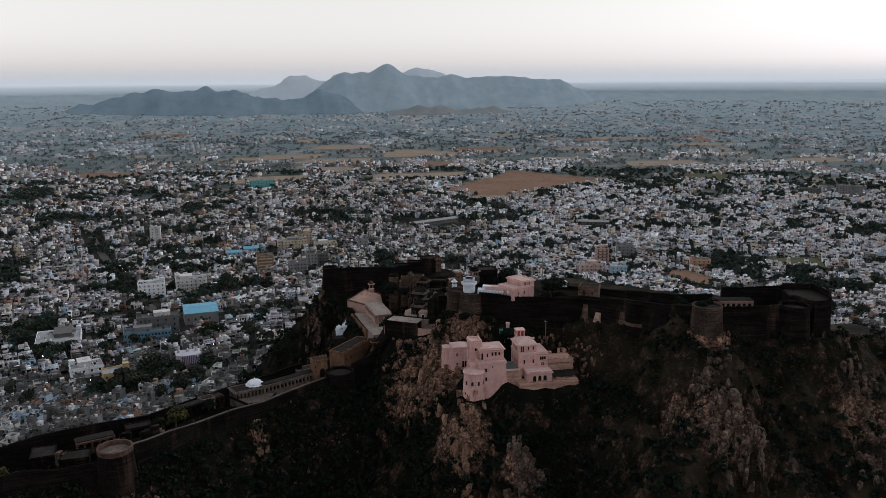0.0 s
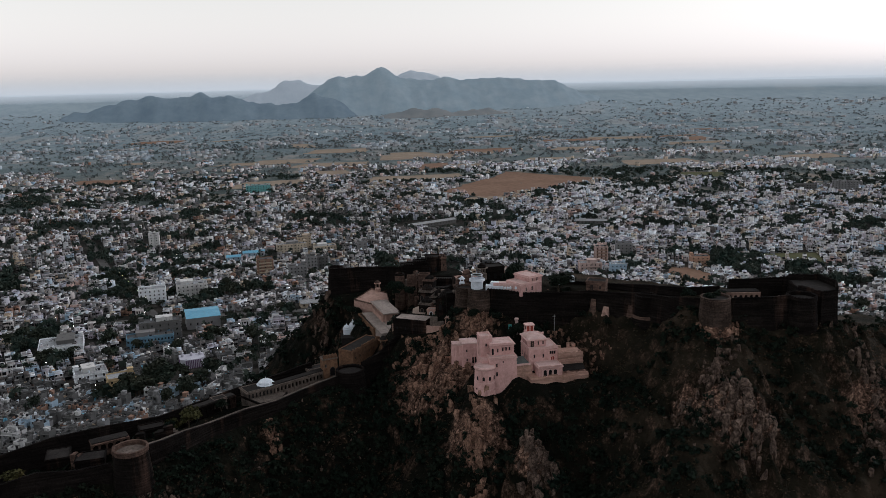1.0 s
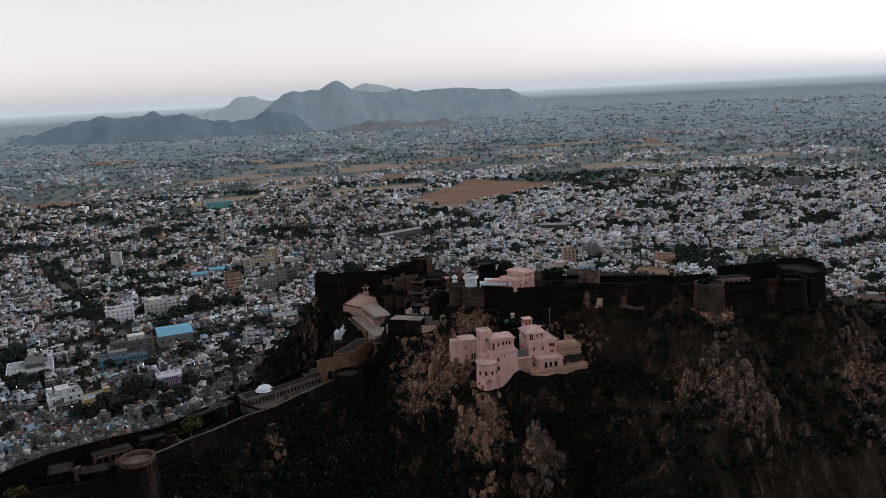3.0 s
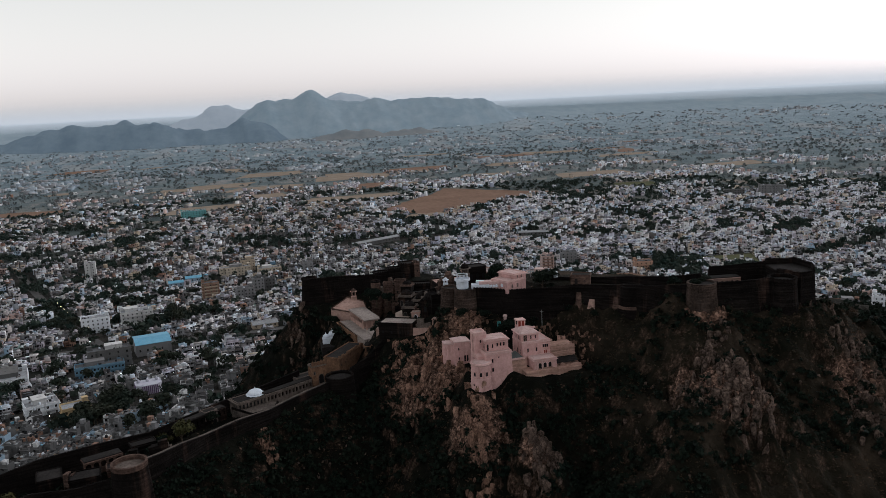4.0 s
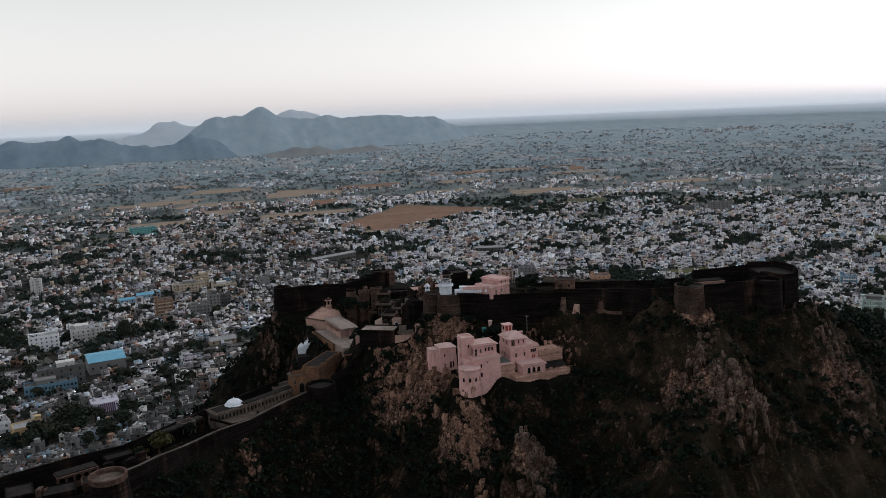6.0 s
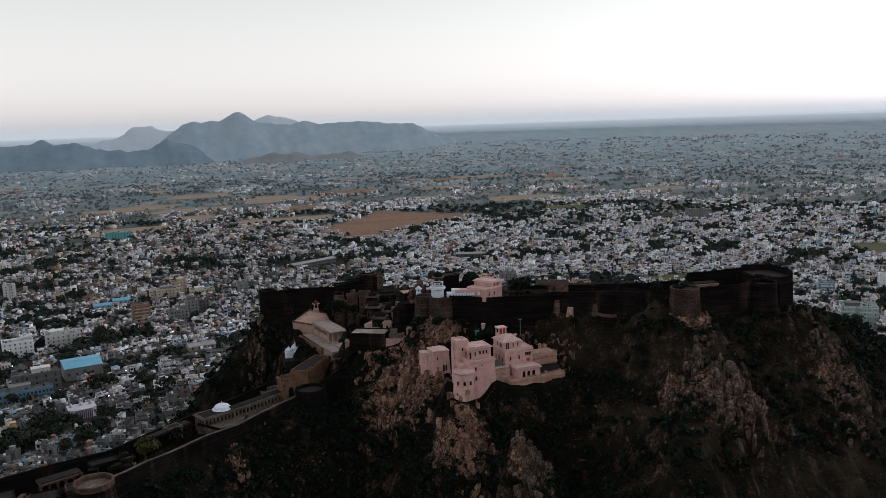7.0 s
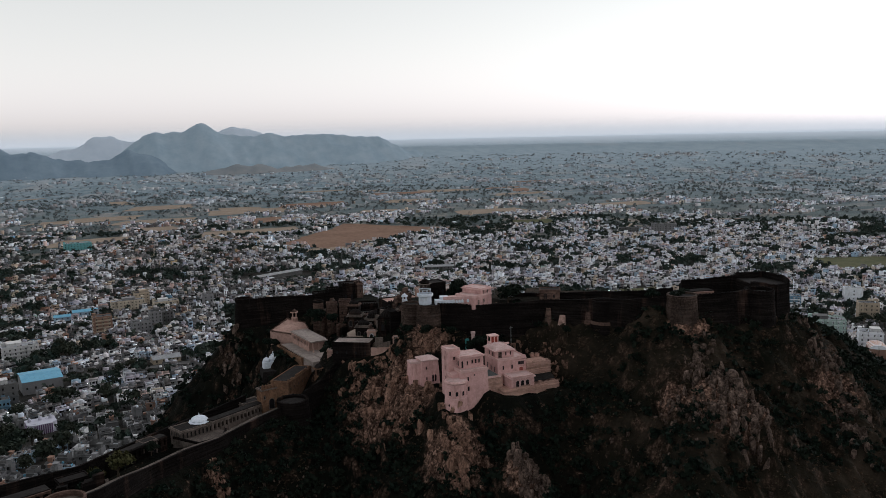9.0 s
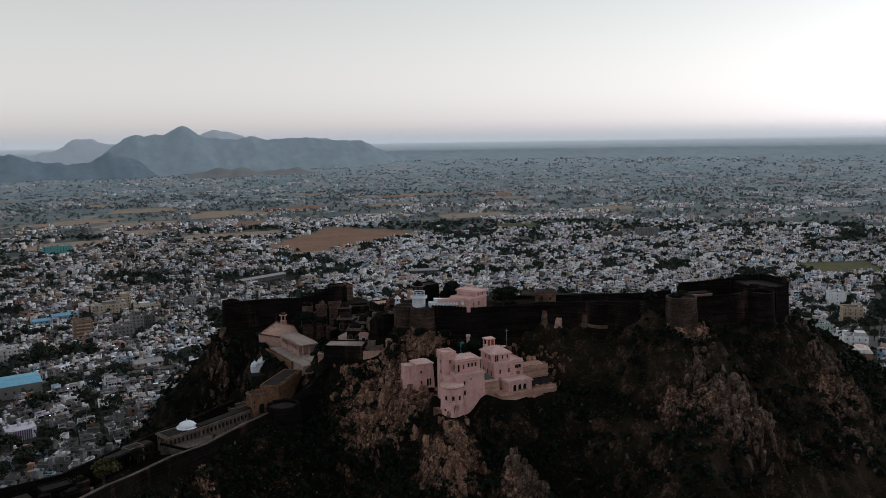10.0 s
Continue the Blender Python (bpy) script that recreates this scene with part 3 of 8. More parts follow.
far_range("backdrop_hills_pale", 4480, [(-330, 150, 260), (-225, 222, 300), (-130, 205, 260), (100, 180, 400), (470, 246, 150), (900, 190, 500)], 200, [hazed_range_material("haze_pale_slopes", (0.19, 0.212, 0.23), (0.215, 0.232, 0.25), 0.65)], "pale blue far hills fading into dusk haze", 2)
far_range("backdrop_hills_main", 4150, [(62, 232, 300), (160, 218, 260), (250, 240, 120), (287, 268, 200), (330, 240, 140), (420, 205, 300), (610, 203, 330), (760, 196, 300), (905, 206, 340), (1030, 185, 260), (1175, 190, 130), (1250, 140, 230), (1400, 95, 200)], 300, [hazed_range_material("haze_blue_slopes", (0.11, 0.14, 0.158), (0.15, 0.175, 0.188), 0.62)], "rocky hill range with a pointed summit, tinted haze blue-grey", 12)
far_range("backdrop_hills_dark", 3960, [(-1120, 80, 160), (-1000, 120, 170), (-880, 140, 140), (-790, 168, 170), (-690, 140, 160), (-555, 166, 150), (-460, 140, 150), (-390, 136, 140), (-300, 105, 150), (-55, 164, 140), (-150, 110, 150), (60, 120, 160)], 170, [hazed_range_material("haze_dark_slopes", (0.072, 0.095, 0.115), (0.10, 0.125, 0.142), 0.6)], "low hills on the plain, tinted dark haze blue", 25)
far_range("backdrop_hills_brown", 3780, [(300, 50, 140), (400, 72, 150), (500, 60, 140), (640, 50, 140), (750, 62, 90), (800, 46, 130)], 120, [hazed_range_material("haze_brown_slopes", (0.095, 0.102, 0.105), (0.13, 0.13, 0.125), 0.5)], "low rocky knolls before the range, tinted brownish haze grey", 31)


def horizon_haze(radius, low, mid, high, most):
    """A glowing see-through ring that imitates evening haze before the line where earth and sky meet, densest at that
    line.
    """
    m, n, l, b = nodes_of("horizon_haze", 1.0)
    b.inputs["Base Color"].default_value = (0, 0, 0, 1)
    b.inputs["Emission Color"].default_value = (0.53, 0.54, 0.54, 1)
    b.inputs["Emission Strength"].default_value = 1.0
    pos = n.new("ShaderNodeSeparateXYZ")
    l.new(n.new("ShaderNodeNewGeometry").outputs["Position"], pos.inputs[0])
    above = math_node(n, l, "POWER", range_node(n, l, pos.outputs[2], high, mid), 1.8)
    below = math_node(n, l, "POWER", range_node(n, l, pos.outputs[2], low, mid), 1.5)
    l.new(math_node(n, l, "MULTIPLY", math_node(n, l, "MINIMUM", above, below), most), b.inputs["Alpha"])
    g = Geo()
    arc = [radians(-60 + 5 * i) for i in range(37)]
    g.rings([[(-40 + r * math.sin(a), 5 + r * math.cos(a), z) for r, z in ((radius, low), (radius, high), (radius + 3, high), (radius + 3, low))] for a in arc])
    solid("backdrop_haze", g, m, "glowing pale grey ring imitating evening haze along the horizon", "haze", kind="structure")


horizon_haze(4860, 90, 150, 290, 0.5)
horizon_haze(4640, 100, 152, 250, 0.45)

# ---- pieces that repeat ----
SHARED = {}


def window_data(w, h, arch, frame_mat, pane_mat, bars=1):
    """Frame and pane meshes of a window that faces -y, with its foot at the origin."""
    key = (w, h, arch, frame_mat.name, pane_mat.name)
    if key in SHARED:
        return SHARED[key]

    def outline(g):
        a, b, top = w / 2 + g, -g, h + g
        if not arch:
            return [(-a, b), (a, b), (a, top), (-a, top)]
        s = h - w / 2
        return [(-a, b), (a, b)] + [(a * math.cos(radians(t)), s + a * math.sin(radians(t))) for t in range(0, 181, 30)]
    f, p = Geo(), Geo()
    o, i = outline(0.13), outline(0.0)
    n = len(o)
    f.add([(x, -0.10, z) for x, z in o] + [(x, -0.10, z) for x, z in i] + [(x, 0.05, z) for x, z in o] + [(x, -0.02, z) for x, z in i],
          [(j, (j + 1) % n, n + (j + 1) % n, n + j) for j in range(n)] + [(2 * n + j, 2 * n + (j + 1) % n, (j + 1) % n, j) for j in range(n)] + [(n + j, n + (j + 1) % n, 3 * n + (j + 1) % n, 3 * n + j) for j in range(n)])
    for k in range(bars):
        x = -w / 2 + w * (k + 1) / (bars + 1)
        f.box(x - 0.03, -0.06, 0, x + 0.03, -0.02, h * 0.97)
    p.add([(x, -0.025, z) for x, z in i], [tuple(range(n))])
    SHARED[key] = mesh_of("window_frame", f, frame_mat), mesh_of("pane", p, pane_mat)
    return SHARED[key]


def window(parent, m, w, h, arch=False, frame_mat=None, pane_mat=None, bars=1, label=""):
    a, b = window_data(w, h, arch, frame_mat or PALE_STONE, pane_mat or GLASS, bars)
    ob = placed("window", a, m, parent, label)
    pane = new("pane", b)
    pane.parent = ob
    ORIGIN[pane.name] = ORIGIN[parent.name]
    return ob


def merlons(geo, pts, size, gap, rise, thick, slot=0):
    """Rounded battlement teeth along a line of (x, y, z)."""
    for (x0, y0, z0), (x1, y1, z1) in zip(pts, pts[1:]):
        ln = math.hypot(x1 - x0, y1 - y0)
        n = max(1, int(ln / (size + gap)))
        ux, uy = (x1 - x0) / ln, (y1 - y0) / ln
        for i in range(n):
            t = (i + 0.5) / n
            cx, cy, cz = x0 + t * (x1 - x0), y0 + t * (y1 - y0), z0 + t * (z1 - z0)
            j = random.uniform(0.8, 1.1) * rise
            if random.random() < 0.08:
                continue
            prof = [(-size / 2, 0), (size / 2, 0), (size / 2, j * 0.62), (0, j), (-size / 2, j * 0.62)]
            v = [(cx + a * ux + s * thick / 2 * uy, cy + a * uy - s * thick / 2 * ux, cz + b - 0.05 * (b == 0)) for s in (1, -1) for a, b in prof]
            geo.add(v, [(0, 1, 2, 3, 4), (9, 8, 7, 6, 5)] + [(k + 5, (k + 1) % 5 + 5, (k + 1) % 5, k) for k in range(5)], slot)


def densify(pts, step=2.0):
    out = []
    for a, b in zip(pts, pts[1:]):
        n = max(1, int(math.dist(a[:2], b[:2]) / step))
        out += [tuple(a[k] + (b[k] - a[k]) * i / n for k in range(3)) for i in range(n)]
    return out + [tuple(pts[-1])]


def rampart(name, pts, thick, label, material=None, parapet=1.0, teeth=(0.5, 0.16, 0.2), sink=4.0, group="ramparts", batter=0.09, walk=None, courses=0):
    """A thick wall along points (x, y, top); its outer face lies to the right of the way."""
    material = material or BLACK_STONE
    pts = densify(pts)
    t = thing(name, (*pts[0][:2], pts[0][2] - 6), label, "wall", group)
    nor = []
    for i in range(len(pts)):
        a, b = pts[max(0, i - 1)], pts[min(len(pts) - 1, i + 1)]
        ln = math.dist(a[:2], b[:2])
        nor.append(((b[1] - a[1]) / ln, -(b[0] - a[0]) / ln))
    foot = [min(height(p[0] + n[0] * 1.5, p[1] + n[1] * 1.5), p[2] - 2.0) - sink for p, n in zip(pts, nor)]
    w = Geo()
    rows = []
    for p, n, f in zip(pts, nor, foot):
        bulge = 0.25 * (vnoise(np.array([p[0] / 3.0]), np.array([p[1] / 3.0]), 4)[0] - 0.5)
        drop = p[2] - parapet - f
        o = [(p[0] + n[0] * (batter * drop + bulge), p[1] + n[1] * (batter * drop + bulge), f), (p[0] + n[0] * (batter * drop * 0.4 + bulge), p[1] + n[1] * (batter * drop * 0.4 + bulge), f + drop * 0.6), (p[0], p[1], p[2] - parapet),
             (p[0] - n[0] * thick, p[1] - n[1] * thick, p[2] - parapet), (p[0] - n[0] * thick, p[1] - n[1] * thick, f)]
        rows.append(o)
    w.rings(rows, close=True)
    wall = part("wall", w, material, t)
    if walk:
        wk = Geo()
        wk.rings([[(p[0] - n[0] * 0.55, p[1] - n[1] * 0.55, p[2] - parapet + 0.01), (p[0] - n[0] * (thick - 0.1), p[1] - n[1] * (thick - 0.1), p[2] - parapet + 0.01),
                   (p[0] - n[0] * (thick - 0.1), p[1] - n[1] * (thick - 0.1), p[2] - parapet + 0.06), (p[0] - n[0] * 0.55, p[1] - n[1] * 0.55, p[2] - parapet + 0.06)] for p, n in zip(pts, nor)])
        part("walkway", wk, walk, t, "worn stone walkway")
    pp = Geo()
    pp.rings([[(p[0] + n[0] * 0.02, p[1] + n[1] * 0.02, p[2] - parapet - 0.02), (p[0] + n[0] * 0.02, p[1] + n[1] * 0.02, p[2]), (p[0] - n[0] * 0.5, p[1] - n[1] * 0.5, p[2]), (p[0] - n[0] * 0.5, p[1] - n[1] * 0.5, p[2] - parapet - 0.02)][::-1] for p, n in zip(pts, nor)])
    part("parapet", pp, material, t)
    if teeth:
        mg = Geo()
        merlons(mg, [(p[0] - n[0] * 0.25, p[1] - n[1] * 0.25, p[2]) for p, n in zip(pts, nor)], teeth[0], teeth[1], teeth[2], 0.45)
        part("battlement", mg, material, t)["kind"] = "stuff"
    for c in range(courses):
        cg = Geo()
        k = 0.25 + 0.5 * c / max(1, courses - 1)
        cg.rings([[(p[0] + n[0] * (0.10 + batter * 0.5 * (1 - k) * (p[2] - f)), p[1] + n[1] * (0.10 + batter * 0.5 * (1 - k) * (p[2] - f)), f + k * (p[2] - f) - 0.07),
                   (p[0] - n[0] * 0.3, p[1] - n[1] * 0.3, f + k * (p[2] - f) - 0.07), (p[0] - n[0] * 0.3, p[1] - n[1] * 0.3, f + k * (p[2] - f) + 0.07),
                   (p[0] + n[0] * (0.10 + batter * 0.5 * (1 - k) * (p[2] - f)), p[1] + n[1] * (0.10 + batter * 0.5 * (1 - k) * (p[2] - f)), f + k * (p[2] - f) + 0.07)] for p, n, f in zip(pts, nor, foot)])
        part("string_course", cg, material, t)
    return t


def bastion(name, x, y, r, z0, z1, material, label, rim=0.9, teeth=True, floor=None, n=26, rim_mat=None, batter=0.09):
    t = thing(name, (x, y, z0), label, "bastion", "bastions")
    h = z1 - z0
    g = Geo()
    a = [2 * math.pi * i / n for i in range(n)]
    rr = []
    for k, (s, z) in enumerate(((1 + batter * h / r, z0), (1 + batter * 0.4 * h / r, z0 + h * 0.55), (1.0, z1 - 0.25), (1.0, z1))):
        rr.append([(x + r * s * (1 + 0.03 * math.sin(3 * q + x)) * math.cos(q), y + r * s * (1 + 0.03 * math.cos(2 * q + y)) * math.sin(q), z) for q in a])
    g.rings(rr)
    part("drum", g, material, t, smooth=False)
    ring = Geo()
    ring.rings([[(x + q * math.cos(v), y + q * math.sin(v), z) for v in a] for q, z in ((r + 0.06, z1 - 0.05), (r + 0.06, z1 + rim), (r - 0.45, z1 + rim), (r - 0.45, z1 - 0.05))], cap0=False, cap1=False)
    part("parapet", ring, rim_mat or material, t)
    fl = Geo()
    fl.turned(x, y, [(r - 0.5, z1), (r - 0.5, z1 + 0.05)], n)
    part("platform", fl, floor or DARK_ROOF, t, "worn stone platform")
    if teeth:
        mg = Geo()
        pts = [(x + (r - 0.2) * math.cos(v), y + (r - 0.2) * math.sin(v), z1 + rim) for v in a]
        merlons(mg, pts + pts[:1], 0.5, 0.16, 0.2, 0.4)
        part("battlement", mg, rim_mat or material, t)["kind"] = "stuff"
    return t


def block(t, name, m, x0, y0, z0, x1, y1, z1, wall, roof, lip=0.35, over=0.12, trim=None, label=""):
    """A storey with a flat roof behind a low parapet and a projecting moulding, as parts of t."""
    g = Geo(m)
    g.box(x0, y0, z0, x1, y1, z1)
    p = part(name, g, wall, t, label)
    r = Geo(m)
    for a in ((x0 - 0.02, y0 - 0.02, x1 + 0.02, y0 + 0.22), (x0 - 0.02, y1 - 0.22, x1 + 0.02, y1 + 0.02), (x0 - 0.02, y0 + 0.22, x0 + 0.2, y1 - 0.22), (x1 - 0.2, y0 + 0.22, x1 + 0.02, y1 - 0.22)):
        r.box(a[0], a[1], z1 - 0.02, a[2], a[3], z1 + lip)
    part("roof_parapet", r, trim or wall, p)
    if over:
        e = Geo(m)
        e.box(x0 - over, y0 - over, z1 - 0.22, x1 + over, y1 + over, z1 - 0.04)
        part("cornice", e, trim or wall, p)
    f = Geo(m)
    f.box(x0 + 0.2, y0 + 0.22, z1 - 0.01, x1 - 0.2, y1 - 0.22, z1 + 0.06)
    part("roof", f, roof, p)
    return p


def facing(m, x, y, z, turn=0):
    """A pose on a face: turn 0 faces -y, -90 faces -x, 90 faces +x, 180 faces +y."""
    return m @ pose(x, y, z, 0, 0, turn)


# ---- the pink palace on its spur ----
PM = Matrix.Translation((20, 186, 0)) @ pose(0, 0, 0, 0, 0, 2.5) @ Matrix.Translation((-20, -186, 0))


def crumbled(t, name, x0, x1, y0, y1, z0, rise, material, step=(0.35, 0.9), label=""):
    """A broken wall top: courses of unequal height side by side."""
    g, x = Geo(PM), x0
    while x < x1 - 0.05:
        d = min(random.uniform(*step), x1 - x)
        g.box(x, y0, z0, x + d, y1, z0 + random.uniform(0.15, 1.0) * rise)
        x += d
    ob = part(name, g, material, t, label)
    ob["kind"] = "stuff"
    return ob


def hood(parent, x, y, z, w):
    """A thin stone eave over an opening."""
    g = Geo(PM)
    g.box(x - w / 2, y - 0.38, z, x + w / 2, y + 0.02, z + 0.1)
    part("hood", g, PINK_TRIM, parent)


def palace():
    t = thing("palace", (20, 188, 124), "pink limewashed hill palace with flat terraces and round corner tower", "palace")
    w = dict(frame_mat=PINK, pane_mat=GLASS)
    # low side building: a tapering front and a lower flank
    g = Geo(PM)
    g.rings([[(8.0, 199.6, 122), (13.2, 199.0, 122), (13.2, 204.5, 122), (8.0, 205, 122)], [(8.6, 200.3, 132.8), (12.8, 199.9, 132.8), (12.8, 204, 132.8), (8.6, 204.4, 132.8)]])
    low = part("side_building", g, PINK, t)
    g = Geo(PM)
    g.rings([[(8.35, 200.05, 132.75), (13.0, 199.65, 132.75), (13.0, 204.3, 132.75), (8.35, 204.7, 132.75)], [(8.35, 200.05, 132.95), (13.0, 199.65, 132.95), (13.0, 204.3, 132.95), (8.35, 204.7, 132.95)], [(10.5, 202.0, 133.75), (11.0, 202.0, 133.75), (11.0, 202.4, 133.75), (10.5, 202.4, 133.75)]])
    part("roof", g, PINK_ROOF, low)
    for x, z in ((9.6, 130.6), (9.6, 128.0), (11.3, 130.9)):
        window(low, facing(PM, x, 200.12 - (z - 130) * 0.0 - (132.8 - z) * 0.065, z), 0.35, 0.7, bars=0, **w)
    for x in (11.2, 11.9):
        window(low, facing(PM, x, 199.6, 127.4), 0.5, 1.8, True, bars=0, **w)
    g = Geo(PM)
    g.rings([[(5.4, 201.6, 122), (8.1, 200.4, 122), (8.3, 205, 122), (6.0, 205.5, 122)], [(6.1, 202.4, 132.0), (8.65, 201.2, 132.0), (8.65, 204.6, 132.0), (6.4, 204.9, 132.0)]])
    p = part("flank", g, PINK, t)
    g = Geo(PM)
    g.slab([(6.0, 202.3), (8.6, 201.1), (8.6, 204.6), (6.3, 204.9)], 132.0, 132.35)
    part("roof", g, PINK_ROOF, p)
    window(p, facing(PM, 7.2, 201.75, 129.8, -25), 0.3, 0.7, bars=0, **w)
    # square tower
    p = block(t, "square_tower", PM, 10.7, 188.7, 124, 13.8, 192.6, 137.9, PINK, PINK_ROOF, 0.42, 0.12, PINK_TRIM)
    for z in (130.6, 133.0, 135.4):
        window(p, facing(PM, 10.7, 190.5, z, -90), 0.4, 0.8, bars=0, **w)
    window(p, facing(PM, 12.2, 188.7, 135.6), 0.4, 0.8, bars=0, **w)
    crumbled(p, "crest", 10.7, 13.8, 188.7, 188.95, 138.3, 0.22, PINK_TRIM, (0.3, 0.5))
    # central block and the room on its terrace
    g = Geo(PM)
    g.rings([[(11.6, 183.9, 121), (19.5, 184.1, 121), (19.3, 192, 121), (11.6, 192, 121)], [(12.2, 184.7, 133.4), (19.1, 184.7, 133.4), (19.1, 192, 133.4), (12.2, 192, 133.4)]])
    p = part("central_block", g, PINK, t)
    g = Geo(PM)
    g.box(11.95, 184.45, 133.38, 19.35, 192.1, 133.6)
    part("cornice", g, PINK_TRIM, p)
    g = Geo(PM)
    g.box(12.1, 184.6, 133.6, 19.2, 192, 133.68)
    part("terrace", g, PINK_ROOF, p)
    for a in ((12.1, 184.6, 19.2, 184.8), (12.1, 184.8, 12.3, 189), (19.0, 184.8, 19.2, 192)):
        g = Geo(PM)
        g.box(a[0], a[1], 133.6, a[2], a[3], 133.95)
        part("parapet", g, PINK_TRIM, p)
    window(p, facing(PM, 17.3, 184.68, 131.6), 1.25, 0.85, bars=2, **w)
    for x, z, a, b in ((13.9, 131.3, 0.4, 0.95), (13.9, 128.9, 0.5, 1.1), (15.6, 132.3, 0.3, 0.4)):
        window(p, facing(PM, x, 184.7 - (133.4 - z) * 0.06, z), a, b, bars=0, **w)
    for y, z in ((186.2, 131.2), (187.6, 131.2)):
        window(p, facing(PM, 12.1, y, z, -90), 0.4, 0.9, True, bars=0, **w)
    p = block(t, "upper_room", PM, 12.9, 186.6, 133.68, 19.0, 191.8, 136.55, PINK, PINK_ROOF, 0.18, 0.34, PINK_TRIM)
    for x in (15.6, 16.5, 17.4):
        window(p, facing(PM, x + 0.4, 186.6, 134.75), 0.42, 0.95, bars=0, **w)
    window(p, facing(PM, 14.7, 186.6, 134.5), 0.36, 1.0, bars=0, **w)
    window(p, facing(PM, 13.4, 186.6, 133.9), 0.5, 1.7, bars=0, **w)
    for y in (187.5, 188.3):
        window(p, facing(PM, 12.9, y, 134.3, -90), 0.5, 1.3, bars=0, **w)
    hood(p, 16.9, 186.6, 135.85, 3.2)
    crumbled(p, "crest", 13.0, 19.0, 186.5, 186.7, 136.72, 0.2, PINK_TRIM, (0.3, 0.7))
    # round tower
    cx, cy = 10.75, 184.6
    g = Geo(PM)
    g.turned(cx, cy, [(3.1, 120), (2.95, 124), (2.7, 127), (2.5, 131.2), (2.5, 131.5)], 30)
    rt = part("round_tower", g, PINK, t)
    g = Geo(PM)
    g.turned(cx, cy, [(2.52, 131.4), (2.78, 131.65), (2.78, 131.85), (2.6, 131.9), (2.6, 132.1), (2.4, 132.1), (2.4, 131.9)], 30)
    part("terrace_rim", g, PINK_TRIM, rt)
    g = Geo(PM)
    g.turned(cx, cy, [(2.39, 131.86), (2.39, 131.96)], 30)
    part("terrace", g, PINK_ROOF, rt)
    for a in (-146, -110, -75, -40):
        m = PM @ pose(cx, cy, 0, 0, 0, a + 90)
        window(rt, m @ pose(0, -2.58, 128.8), 0.58, 1.1, True, bars=0, **w)
    window(rt, PM @ pose(cx, cy, 0, 0, 0, -150 + 90) @ pose(0, -2.74, 126.3), 0.5, 0.6, True, bars=0, **w)
    for a in range(-200, -10, 14):
        m = PM @ pose(cx, cy, 0, 0, 0, a + 90)
        g = Geo(m)
        g.box(-0.07, -2.92, 126.1, 0.07, -2.6, 126.45)
        part("bracket", g, PINK_TRIM, rt)
    g = Geo(PM)
    g.turned(cx, cy, [(2.62, 128.05), (2.7, 128.1), (2.7, 128.2), (2.6, 128.25)], 30)
    part("string_course", g, PINK_TRIM, rt)
    g = Geo(PM)
    g.rings([[(9.8, 185.4, 121), (12.6, 185.4, 121), (12.6, 190, 121), (9.8, 190, 121)], [(10.5, 186.2, 132.6), (12.6, 186.2, 132.6), (12.6, 189.2, 132.6), (10.5, 189.2, 132.6)]])
    p = part("link_wall", g, PINK, t)
    g = Geo(PM)
    g.box(10.4, 186.1, 132.6, 12.6, 189.2, 132.9)
    part("coping", g, PINK_TRIM, p)
    for y, z in ((187.2, 130.6), (188.2, 131.2)):
        window(p, facing(PM, 10.42, y, z, -90), 0.4, 0.9, True, bars=0, **w)
    # small court between the blocks
    g = Geo(PM)
    g.rings([[(18.9, 184.0, 121), (23.3, 184.0, 121), (23.3, 192, 121), (18.9, 192, 121)], [(18.9, 185.2, 130.9), (23.3, 185.2, 130.9), (23.3, 192, 130.9), (18.9, 192, 130.9)]])
    p = part("court_wall", g, PLINTH, t)
    g = Geo(PM)
    g.box(19.15, 185.5, 130.88, 23.0, 192, 130.96)
    part("court_floor", g, COURT_FLOOR, p, "grey-green court floor")
    g = Geo(PM)
    g.box(19.12, 185.15, 130.9, 23.0, 185.4, 131.35)
    part("court_parapet", g, PINK_TRIM, p)
    # right block
    p = block(t, "lower_block", PM, 23.0, 186.9, 124, 30.8, 194, 134.4, PINK, PINK_ROOF, 0.3, 0.12, PINK_TRIM)
    for x in (24.5, 26.9):
        window(p, facing(PM, x, 186.9, 131.9), 0.42, 1.05, bars=0, **w)
    window(p, facing(PM, 29.4, 186.9, 132.7), 1.6, 0.85, bars=2, **w)
    window(p, facing(PM, 29.4, 186.9, 131.0), 0.95, 1.0, frame_mat=PINK_TRIM, pane_mat=RED_WOOD)
    hood(p, 29.4, 186.9, 133.7, 2.1)
    for y, z in ((188.4, 131.2), (190.4, 131.2), (192.2, 131.4)):
        window(p, facing(PM, 23.0, y, z, -90), 0.55, 1.3, bars=0, **w)
    crumbled(p, "crest", 28.4, 30.8, 186.9, 187.1, 134.7, 0.35, PINK_TRIM, (0.25, 0.5))
    p = block(t, "upper_block", PM, 23.2, 188.4, 134.4, 28.2, 194.2, 136.4, PINK, PINK_ROOF, 0.12, 0.36, PINK_TRIM)
    g = Geo(PM)
    g.rings([[(23.1, 188.3, 136.5), (28.3, 188.3, 136.5), (28.3, 194.3, 136.5), (23.1, 194.3, 136.5)], [(23.9, 189.3, 137.1), (27.4, 189.3, 137.1), (27.4, 193.3, 137.1), (23.9, 193.3, 137.1)], [(24.9, 190.6, 137.5), (26.4, 190.6, 137.5), (26.4, 192.4, 137.5), (24.9, 192.4, 137.5)]])
    part("hipped_roof", g, PINK_ROOF, p)
